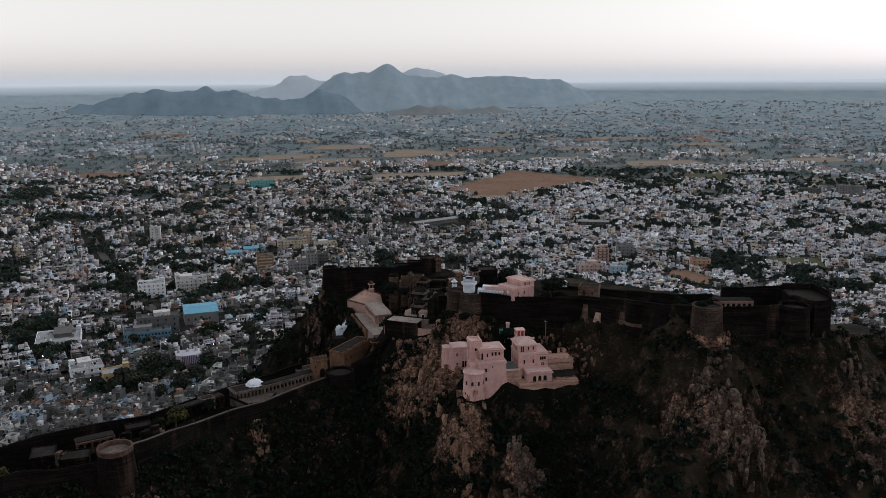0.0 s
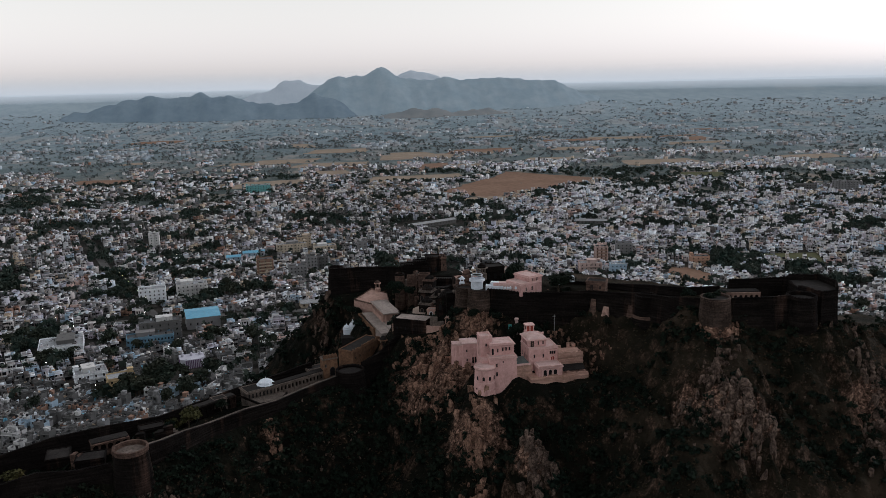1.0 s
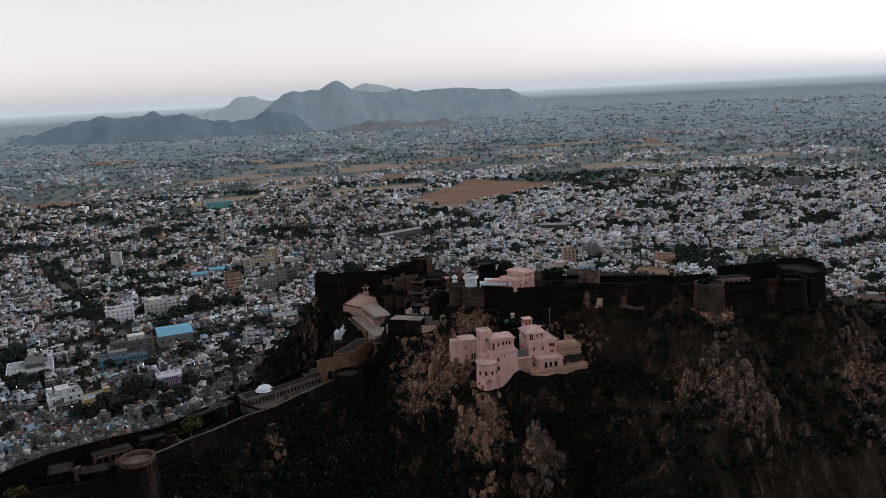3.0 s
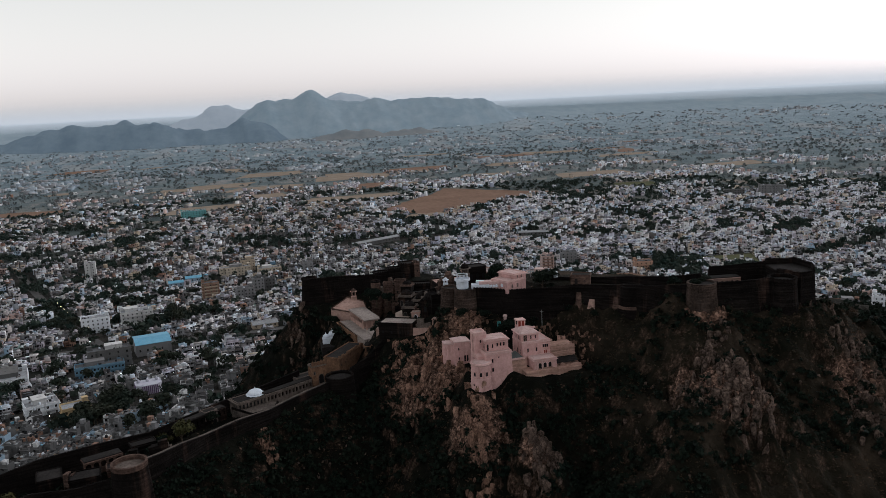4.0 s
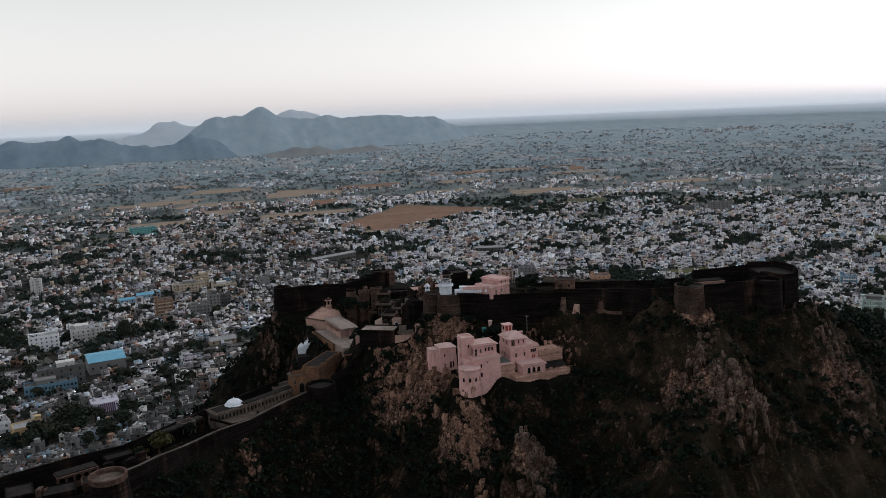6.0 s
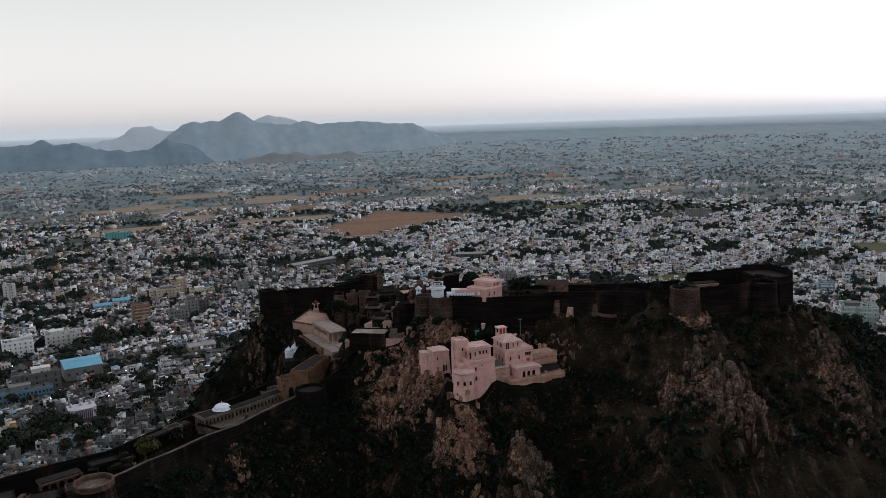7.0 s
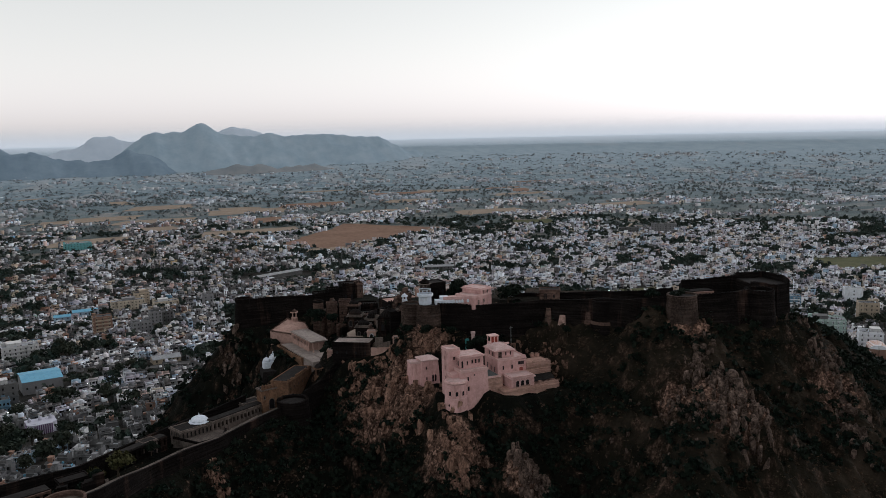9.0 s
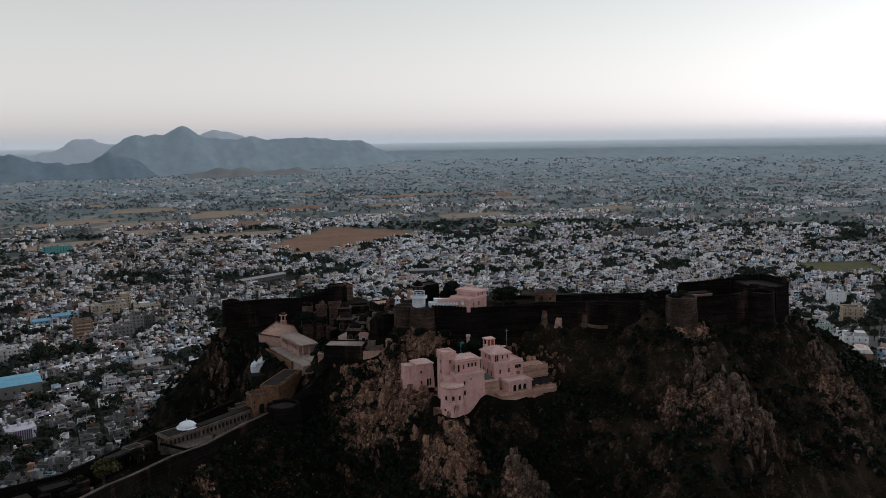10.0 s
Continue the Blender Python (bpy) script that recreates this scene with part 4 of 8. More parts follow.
    crumbled(p, "crest", 26.0, 28.4, 191.0, 191.3, 137.0, 0.7, PINK_TRIM, (0.3, 0.8))
    window(p, facing(PM, 24.4, 188.4, 134.5), 0.95, 1.6, frame_mat=PINK_TRIM, pane_mat=TIMBER)
    for x in (26.0, 27.3):
        window(p, facing(PM, x, 188.4, 135.0), 0.36, 0.9, bars=0, **w)
    for y in (189.8, 191.6):
        window(p, facing(PM, 23.2, y, 134.9, -90), 0.5, 1.0, bars=0, **w)
    k = Geo(PM)
    k.box(24.0, 192.6, 136.5, 26.2, 194.6, 137.4)
    kp = part("roof_kiosk", k, PINK, t)
    for x in (24.0, 24.98, 25.95):
        for y in (192.6, 194.35):
            k = Geo(PM)
            k.box(x, y, 137.4, x + 0.25, y + 0.25, 138.9)
            part("post", k, PINK_TRIM, kp)
    k = Geo(PM)
    k.box(23.85, 192.45, 138.9, 26.35, 194.75, 139.15)
    part("cap", k, PINK_TRIM, kp)
    for x in (24.25, 25.23):
        k = Geo(PM)
        k.box(x, 192.7, 137.4, x + 0.72, 192.78, 138.9)
        part("shutter", k, RED_WOOD, kp, "red shutters")
    # porch, terrace and ruined wing
    g = Geo(PM)
    g.rings([[(21.6, 180.6, 121), (30.9, 180.4, 121), (30.9, 187, 121), (21.6, 187, 121)], [(22.0, 181.9, 128.3), (30.9, 181.8, 128.3), (30.9, 187, 128.3), (22.0, 187, 128.3)]])
    p = part("terrace_base", g, PLINTH, t)
    for z in (126.6, 127.5, 128.1):
        g = Geo(PM)
        g.box(21.95, 181.9 - (128.3 - z) * 0.18 - 0.14, z, 30.9, 182.4, z + 0.16)
        part("moulding", g, PLINTH, p)
    crumbled(p, "terrace_parapet", 22.0, 30.9, 181.95, 182.2, 128.3, 0.7, PLINTH)
    p = block(t, "porch", PM, 24.4, 182.5, 128.3, 30.6, 187.0, 130.9, PINK, PINK_ROOF, 0.22, 0.3, PINK_TRIM)
    for x in (26.0, 27.35, 28.7):
        window(p, facing(PM, x, 182.5, 128.5), 0.85, 1.65, True, bars=0, frame_mat=PINK_TRIM, pane_mat=GLASS)
    for x in (25.25, 26.68, 28.02, 29.45):
        g = Geo(PM)
        g.turned(x, 182.38, [(0.16, 128.3), (0.11, 128.6), (0.11, 130.2), (0.17, 130.6)], 8)
        part("column", g, PINK_TRIM, p)
    crumbled(p, "porch_crest", 24.4, 30.6, 182.3, 182.5, 131.1, 0.3, PINK_TRIM)
    g = Geo(PM)
    g.box(30.8, 186.2, 122, 37.4, 191, 132.6)
    p = part("wing", g, PLINTH, t)
    crumbled(p, "broken_parapet", 30.8, 37.4, 186.2, 186.7, 132.6, 0.75, PLINTH)
    crumbled(p, "ruined_rear_wall", 29.5, 37.0, 191.0, 191.8, 131.6, 2.2, PLINTH, (0.5, 1.4), "broken rear wall")
    for z in (131.9, 130.3):
        g = Geo(PM)
        g.box(30.8, 185.95, z, 37.5, 186.2, z + 0.18)
        part("moulding", g, PLINTH, p)
    for i in range(6):
        window(p, facing(PM, 31.4 + i * 1.08, 186.2, 130.55), 0.5, 1.15, True, frame_mat=PLINTH, pane_mat=PLINTH, bars=0, label="blind arch")
    g = Geo(PM)
    g.rings([[(30.9, 180.6, 121), (37.9, 181.4, 121), (37.9, 187, 121), (30.9, 187, 121)], [(30.9, 181.9, 128.4), (37.6, 182.6, 128.4), (37.6, 187, 128.4), (30.9, 187, 128.4)]])
    p = part("wing_terrace", g, PLINTH, t)
    for z in (125.8, 126.9, 127.9):
        g = Geo(PM)
        g.rings([[(30.9, 181.75 - (128.4 - z) * 0.18, a), (37.72, 182.45 - (128.4 - z) * 0.16, a), (37.72, 183, a), (30.9, 182.6, a)] for a in (z, z + 0.15)])
        part("moulding", g, PLINTH, p)
    crumbled(p, "terrace_parapet", 30.9, 37.5, 182.5, 182.8, 128.4, 0.95, PLINTH)
    g = Geo(PM)
    g.rings([[(31.2, 183.6, 128.9), (37.3, 184.0, 128.9), (37.3, 186.2, 129.7), (31.2, 186.2, 129.7)], [(31.2, 183.6, 129.02), (37.3, 184.0, 129.02), (37.3, 186.2, 129.85), (31.2, 186.2, 129.85)]])
    part("lean_to_roof", g, DARK_ROOF, p, "dark sloping sheet roof")
    for x in (31.4, 33.3, 35.2, 37.1):
        g = Geo(PM)
        g.box(x - 0.12, 183.7 + (x - 31) * 0.06, 128.4, x + 0.12, 183.95 + (x - 31) * 0.06, 128.92)
        part("post", g, PLINTH, p)


palace()


# ---- ramparts of the hill fort ----
front = [(17.5, 213.6, 144.0), (22, 211.6, 143.9), (27, 210.0, 143.2), (37, 207.2, 143.4), (45, 204.5, 144.1), (49, 200.6, 144.4), (55, 195.8, 145.0), (60, 188, 145.8), (63.5, 178, 147.8), (65, 175, 148.6)]
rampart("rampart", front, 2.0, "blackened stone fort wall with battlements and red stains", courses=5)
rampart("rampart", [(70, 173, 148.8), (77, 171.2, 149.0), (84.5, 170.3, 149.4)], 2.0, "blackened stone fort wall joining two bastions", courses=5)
rampart("rampart", [(41, 220, 143.6), (50, 213, 143.9), (60, 202, 145.5), (68, 193.5, 146.4), (76, 190, 147.2)], 1.2, "dark rear parapet wall of the fort", courses=1)
rampart("rampart", [(78.5, 190, 148.9), (84, 188.5, 149.0), (92, 187, 149.5), (96, 184, 150.6)], 1.5, "dark high rear wall of the fort's end court", courses=2)
bastion("bastion", 57.5, 194.8, 3.0, 134, 143.8, BLACK_STONE, "round blackened bastion on a stepped plinth")
bastion("bastion", 67, 174.6, 3.6, 138, 148.6, RUBBLE, "rubble stone bastion on a rock foot with bushes on top", teeth=False, rim=0.5)
bastion("bastion", 87.8, 171.2, 3.6, 135, 148.2, BLACK_STONE, "large round blackened corner bastion", floor=DARK_ROOF)


def buttress(x, y, turn, w, d, z0, z1, material, label):
    """A worn sloping buttress against the wall."""
    m = Matrix.Translation((x, y, 0)) @ pose(0, 0, 0, 0, 0, turn)
    g = Geo(m)
    g.rings([[(-w / 2, -d, z0), (w / 2, -d, z0), (w / 2, 0.6, z0), (-w / 2, 0.6, z0)], [(-w * 0.42, -d * 0.6, z0 + (z1 - z0) * 0.5), (w * 0.4, -d * 0.55, z0 + (z1 - z0) * 0.5), (w * 0.4, 0.6, z0 + (z1 - z0) * 0.5), (-w * 0.42, 0.6, z0 + (z1 - z0) * 0.5)],
             [(-w * 0.22, -0.15, z1), (w * 0.3, -0.15, z1), (w * 0.3, 0.6, z1), (-w * 0.22, 0.6, z1)]])
    solid("buttress", g, material, label, "buttress", "wall buttresses")


buttress(45.6, 203.4, -30, 2.4, 1.2, 134, 142.0, RED_STONE, "worn reddish buttress where the wall's face has fallen")
buttress(48.3, 200.6, -40, 2.8, 1.3, 134, 140.4, SALMON, "pale eroded scar at a bend of the fort wall")
buttress(53.8, 196.6, -40, 2.2, 1.2, 134, 141.6, RED_STONE, "pale eroded wall foot beside the round bastion")
buttress(64.2, 174.6, -60, 1.4, 1.0, 140, 148.4, RED_STONE, "reddish worn edge beside the rubble bastion")
buttress(84.2, 169.9, -8, 1.0, 0.8, 139, 148.0, BLACK_STONE, "dark worn joint beside the corner bastion")
for k, (r_, z_) in enumerate(((4.1, 137.6), (3.8, 138.6), (3.5, 139.4))):
    g = Geo()
    g.turned(57.5, 194.8, [(r_ + 0.2, z_ - 1.8), (r_, z_ - 0.2), (r_ - 0.15, z_)], 24)
    solid("stepped_plinth", g, (BLACK_STONE, BLACK_STONE, RED_STONE)[k], "worn stepped footing ring of the round bastion", "plinth", "bastion footings")


def end_block():
    t = thing("bastion", (95.5, 176, 136), "tall blackened end bastion with a paved gun platform", "bastion", "bastions")
    g = Geo()
    pts = [(93.0, 170.9), (97.8, 171.6), (100.4, 176), (100.4, 184), (93, 186), (91.0, 178)]
    c = (95, 177.5)
    g.rings([[(c[0] + (x - c[0]) * s, c[1] + (y - c[1]) * s, z) for x, y in pts] for s, z in ((1.14, 131), (1.06, 142), (1.0, 148.7), (1.0, 149.0))])
    part("drum", g, BLACK_STONE, t)
    g = Geo()
    g.slab([(c[0] + (x - c[0]) * 0.93, c[1] + (y - c[1]) * 0.93) for x, y in pts], 149.0, 149.07)
    part("platform", g, DARK_ROOF, t, "worn dark gun platform")
    for (x0, y0), (x1, y1), rise in ((pts[0], pts[1], 0.5), (pts[1], pts[2], 1.5), (pts[2], pts[3], 1.6), (pts[3], pts[4], 1.5), (pts[5], pts[0], 0.6)):
        g = Geo()
        ln = math.hypot(x1 - x0, y1 - y0)
        nx, ny = -(y1 - y0) / ln * 0.5, (x1 - x0) / ln * 0.5
        g.slab([(x0, y0), (x1, y1), (x1 + nx, y1 + ny), (x0 + nx, y0 + ny)], 148.8, 149.0 + rise)
        merlons(g, [(x0 + nx / 2, y0 + ny / 2, 149.0 + rise), (x1 + nx / 2, y1 + ny / 2, 149.0 + rise)], 0.5, 0.16, 0.22, 0.4)
        part("parapet", g, BLACK_STONE, t)


end_block()


def arcade(name, x0, y0, x1, y1, z0, z1, depth, n, label, wall=None, roof=None, group="", cusps=True):
    """A gallery of arches from one plan point to another, open to the right of the way."""
    wall, roof = wall or PALE_STONE, roof or DARK_ROOF
    ln = math.hypot(x1 - x0, y1 - y0)
    m = Matrix.Translation((x0, y0, 0)) @ pose(0, 0, 0, 0, 0, math.degrees(math.atan2(y1 - y0, x1 - x0)))
    t = thing(name, ((x0 + x1) / 2, (y0 + y1) / 2, z0), label, "gallery", group)
    g = Geo(m)
    g.box(0, 0.6, z0 - 2.5, ln, depth, z1)
    p = part("back_wall", g, BLACK_STONE, t)
    g = Geo(m)
    g.box(-0.15, -0.25, z1 - 0.02, ln + 0.15, depth + 0.1, z1 + 0.14)
    part("eave", g, wall, t)
    g = Geo(m)
    g.box(0, 0.1, z1 + 0.14, ln, depth, z1 + 0.4)
    part("roof", g, roof, t)
    bay = ln / n
    h = z1 - z0
    for i in range(n + 1):
        g = Geo(m)
        g.box(i * bay - 0.2, 0.0, z0 - 2.0, i * bay + 0.2, 0.6, z1 - 0.02)
        part("pier", g, wall, t)
    for i in range(n):
        g = Geo(m)
        a, b = i * bay + 0.2, (i + 1) * bay - 0.2
        c, r = (a + b) / 2, (b - a) / 2
        arc = [(c + r * math.cos(radians(q)), z0 + h * 0.5 + min(r, h * 0.38) * math.sin(radians(q))) for q in range(180, -1, -20)]
        g.rings([[(ax, 0.1, az), (ax, 0.1, z1 - 0.02), (ax, 0.45, z1 - 0.02), (ax, 0.45, az)] for ax, az in arc])
        part("arch", g, wall, t)
        g = Geo(m)
        g.box(a, 0.12, z0 - 1.8, b, 0.4, z0 + 0.25)
        part("sill", g, wall, t)
    return t


arcade("gallery", 74.5, 185.3, 84, 183.8, 144.4, 146.6, 3, 7, "low tan arcade inside the fort's end court", SALMON, DARK_ROOF, "fort galleries")

# buildings behind the front wall


def fort_room():
    t = thing("guard_room", (46, 206, 142), "small tan stone guard room on the fort wall", "building")
    m = Matrix.Translation((44.2, 205.6, 0)) @ pose(0, 0, 0, 0, 0, -28)
    p = block(t, "body", m, 0, 0, 142, 5.4, 4.0, 146.6, RED_STONE, DARK_ROOF, 0.25, 0.2, RED_STONE)
    window(p, facing(m, 1.6, 0, 144.2), 0.7, 1.5, frame_mat=RED_STONE)
    window(p, facing(m, 3.9, 0, 144.6), 0.5, 0.9, frame_mat=RED_STONE)


fort_room()


def pink_house():
    t = thing("house", (30, 215, 142), "pale pink flat-roofed house with stepped roof ledges", "house")
    m = Matrix.Translation((26.6, 209.4, 0)) @ pose(0, 0, 0, 0, 0, 27)
    p = block(t, "body", m, 0, 0.2, 142.2, 7.6, 6.6, 145.6, PINK, PINK_ROOF, 0.3, 0.15, PINK_TRIM)
    window(p, facing(m, 2.0, 0.2, 143.5), 0.6, 1.1, frame_mat=PINK_TRIM)
    window(p, facing(m, 4.2, 0.2, 143.5), 0.6, 1.1, frame_mat=PINK_TRIM)
    p = block(t, "upper_room", m, 3.8, 0.9, 145.4, 8.4, 7.4, 147.0, PINK, PINK_ROOF, 0.3, 0.35, PINK_TRIM)
    for x in (5.0, 6.6):
        window(p, facing(m, x, 0.9, 145.6), 0.5, 1.1, frame_mat=PINK_TRIM)
    g = Geo(m)
    g.box(8.0, 1.5, 141, 9.0, 6.8, 146.9)
    p = part("end_bay", g, PINK, t)
    window(p, facing(m, 8.5, 1.5, 144.0), 0.5, 1.6, frame_mat=PINK_TRIM)
    g = Geo()
    g.slab([(19.6, 214.4), (26.2, 212.2), (27.6, 216.4), (21.0, 218.2)], 141, 145.0)
    part("low_terrace", g, PINK_ROOF, t)
    g = Geo()
    g.slab([(19.6, 214.2), (26.3, 212.0), (26.4, 212.4), (19.7, 214.6)], 144.8, 145.5)
    part("ledge", g, PINK_TRIM, t)


pink_house()


def white_parapet():
    g = Geo()
    merlons(g, [(21.3, 211.9, 144.2), (26.4, 210.4, 144.3)], 0.62, 0.12, 0.85, 0.4)
    solid("scalloped_parapet", g, WHITE, "row of white scalloped merlons on the dark wall", "parapet")


white_parapet()


def round_pavilion(x, y, z):
    t = thing("pavilion", (x, y, z), "white round pavilion with an open pillared crown", "pavilion")
    g = Geo()
    g.turned(x, y, [(1.75, z - 1.5), (1.75, z + 2.5), (1.8, z + 2.6)], 24)
    part("drum", g, WHITE, t)
    g = Geo()
    g.turned(x, y, [(1.8, z + 2.55), (2.25, z + 2.75), (2.25, z + 3.3), (2.05, z + 3.35), (2.05, z + 2.9)], 24)
    part("balcony", g, WHITE, t)
    for i in range(8):
        a = 2 * math.pi * i / 8
        g = Geo()
        g.turned(x + 1.55 * math.cos(a), y + 1.55 * math.sin(a), [(0.09, z + 2.9), (0.09, z + 4.5)], 6)
        part("post", g, WHITE, t)
    g = Geo()
    g.turned(x, y, [(1.65, z + 4.45), (1.7, z + 4.55), (1.5, z + 4.55), (1.45, z + 4.45)], 16)
    part("ring_beam", g, WHITE, t)


round_pavilion(15.4, 217.2, 143.0)
g = Geo()
g.slab([(17.4, 214.6), (22.2, 213.0), (22.8, 215.0), (18.0, 217.0)], 142, 144.6)
g.slab([(19.0, 215.6), (21.0, 214.8), (21.6, 216.2), (19.6, 217.2)], 144.5, 145.4)
solid("terrace_house", g, WHITE, "low blue-white house beside the round pavilion", "house")
bastion("bastion", 12.2, 219.4, 2.6, 128, 143.2, RUBBLE, "brown rubble-stone bastion on rock", teeth=False, rim=0.5)
bastion("bastion", 15.8, 215.6, 3.3, 128, 143.4, RUBBLE, "tall brown rubble-stone bastion on rock", teeth=False, rim=0.4)


def chhatri(name, x, y, z, r, h, posts, wall, dome, label, base=0.6):
    """An open domed kiosk."""
    t = thing(name, (x, y, z), label, "kiosk", "domed kiosks")
    g = Geo()
    g.turned(x, y, [(r * 1.15, z - 1.2), (r * 1.15, z + base)], 12)
    part("plinth", g, wall, t)
    for i in range(posts):
        a = 2 * math.pi * (i + 0.5) / posts
        g = Geo()
        g.turned(x + r * 0.9 * math.cos(a), y + r * 0.9 * math.sin(a), [(0.13, z + base), (0.10, z + base + h * 0.5), (0.13, z + base + h)], 6)
        part("post", g, wall, t)
    g = Geo()
    zt = z + base + h
    g.turned(x, y, [(r * 1.0, zt), (r * 1.45, zt + 0.05), (r * 1.4, zt + 0.16), (r * 1.02, zt + 0.2)], 16)
    part("eave", g, wall, t)
    g = Geo()
    g.turned(x, y, [(r * 0.98, zt + 0.15), (r * 1.0, zt + 0.4 * r), (r * 0.8, zt + 0.8 * r), (r * 0.4, zt + 1.1 * r), (0.08, zt + 1.25 * r), (0.05, zt + 1.5 * r)], 16)
    part("dome", g, dome, t, smooth=True)


chhatri("kiosk", -9.6, 275.4, 129.6, 0.9, 1.7, 4, SALMON, RED_STONE, "small red domed kiosk on the salmon roof")
chhatri("kiosk", 18.6, 226, 145.0, 1.3, 1.6, 6, PALE_STONE, BLACK_STONE, "dark domed open kiosk behind the fort wall")
chhatri("kiosk", 12.6, 226.5, 142.6, 0.7, 0.9, 4, WHITE, WHITE, "small white domed shrine in the fort")
chhatri("kiosk", -11.1, 234.2, 121.6, 1.1, 2.0, 4, OCHRE, DARK_ROOF, "ochre kiosk with a dark dome beside the yard")


def simple_house(name, x, y, turn, w, d, z0, z1, wall, roof, label, arches=0, win=0, lip=0.3, teeth=False, arch_mat=None, row=0.45):
    """A flat-roofed fort building whose front starts at (x, y); turn is the direction of the front."""
    m = Matrix.Translation((x, y, 0)) @ pose(0, 0, 0, 0, 0, turn)
    t = thing(name, (x, y, z0), label, "building", "fort buildings")
    p = block(t, "body", m, 0, 0, z0, w, d, z1, wall, roof, lip, 0.18, wall)
    for i in range(arches):
        window(p, facing(m, w * (i + 0.5) / arches, 0, z0 + (z1 - z0) * row - 0.6), min(0.9, w / arches * 0.5), 1.7, True, frame_mat=arch_mat or wall, bars=0)
    for i in range(win):
        window(p, facing(m, w * (i + 0.5) / win, 0, z0 + (z1 - z0) * 0.62), 0.45, 0.8, frame_mat=arch_mat or wall, bars=0)
    if teeth:
        g = Geo(m)
        merlons(g, [(0, 0.1, z1 + lip), (w, 0.1, z1 + lip)], 0.55, 0.25, 0.5, 0.3)
        part("battlement", g, wall, p)["kind"] = "stuff"
    return t


# upper ruins at the back of the fort
rampart("rampart", [(-24.5, 288.6, 134.8), (-17, 288.2, 135.2), (-9, 289, 134.8), (1.5, 290, 134.0)], 2.0, "tall blackened rear fort wall", courses=1)
bastion("bastion", -23.8, 290.6, 2.8, 121, 134.3, BLACK_STONE, "round blackened corner tower of the rear wall")
bastion("bastion", -1.6, 275.0, 1.7, 122, 134.6, RED_STONE, "reddish ruined round tower", rim=0.5, batter=0.02, rim_mat=BLACK_STONE)
simple_house("keep", 10.0, 288.0, 0, 6.6, 6, 129, 137.0, BLACK_STONE, DARK_ROOF, "blackened upper keep with a battlemented roof", 3, 0, 0.5, True)
simple_house("keep", 15.2, 287.4, 0, 2.0, 5, 129, 137.2, RED_STONE, DARK_ROOF, "reddish corner tower of the keep", 0, 1, 0.4, True)
simple_house("keep", 5.2, 288.4, 0, 5.0, 5, 128, 135.5, BLACK_STONE, DARK_ROOF, "dark middle tier of the keep", 2, 0, 0.5, True)
simple_house("keep", 0.4, 288.8, 0, 5.0, 5, 127, 134.4, BLACK_STONE, DARK_ROOF, "low blackened tier joining keep and rear wall", 1, 0, 0.5, True)
simple_house("ruin", 0.8, 273.0, -8, 3.4, 2.5, 124, 133.9, RED_STONE, DARK_ROOF, "broken reddish masonry walls of a ruined hall", 1, 2, 0.6)
simple_house("ruin", 4.6, 271.6, -14, 3.8, 3.0, 124, 134.8, RED_STONE, DARK_ROOF, "tall reddish ruined wall with openings", 1, 2, 0.5)
simple_house("ruin", 8.6, 268.0, -12, 8.0, 5.5, 126, 133.6, BLACK_STONE, DARK_ROOF, "blackened ruined range with arched openings", 4, 0, 0.5, True, RED_STONE)
simple_house("ruin", 6.6, 258.5, 4, 8.5, 5, 126, 132.6, BLACK_STONE, DARK_ROOF, "stained dark palace wing with pale arches", 5, 6, 0.4, True, PALE_STONE)
simple_house("ruin", 15.5, 252, 4, 12, 8, 130, 136.9, BLACK_STONE, SALMON, "dark palace range with a tan earth roof", 5, 0, 0.4, True)
simple_house("ruin", 8.6, 245.5, -34, 9.0, 6.5, 126, 134.2, BLACK_STONE, DARK_ROOF, "dark three-storey palace wing above the yard", 5, 6, 0.4, True, RED_STONE)
simple_house("ruin", 14.6, 236.4, -20, 9.0, 6, 128, 136.8, BLACK_STONE, SALMON, "tall blackened wing with a tan roof", 3, 5, 0.5, True, RED_STONE)
simple_house("ruin", 2.2, 229.6, -24, 2.6, 2.2, 128, 134.4, SALMON, LIME_ROOF, "pale gate house with a white arch", 1, 0, 0.2, False, WHITE, 0.72)
simple_house("ruin", 5.8, 217.0, -26, 1.8, 1.6, 129, 135.2, SALMON, LIME_ROOF, "pale arched doorway building", 1, 0, 0.2, False, PALE_STONE, 0.75)
simple_house("ruin", 22, 240, -6, 12, 7, 138, 142.2, SALMON, LIME_ROOF, "low tan-roofed fort range", 4, 0, 0.3)
simple_house("ruin", 20.5, 229.5, 6, 6, 5, 141, 146.3, BLACK_STONE, DARK_ROOF, "dark pillared fort pavilion", 3, 0, 0.3)


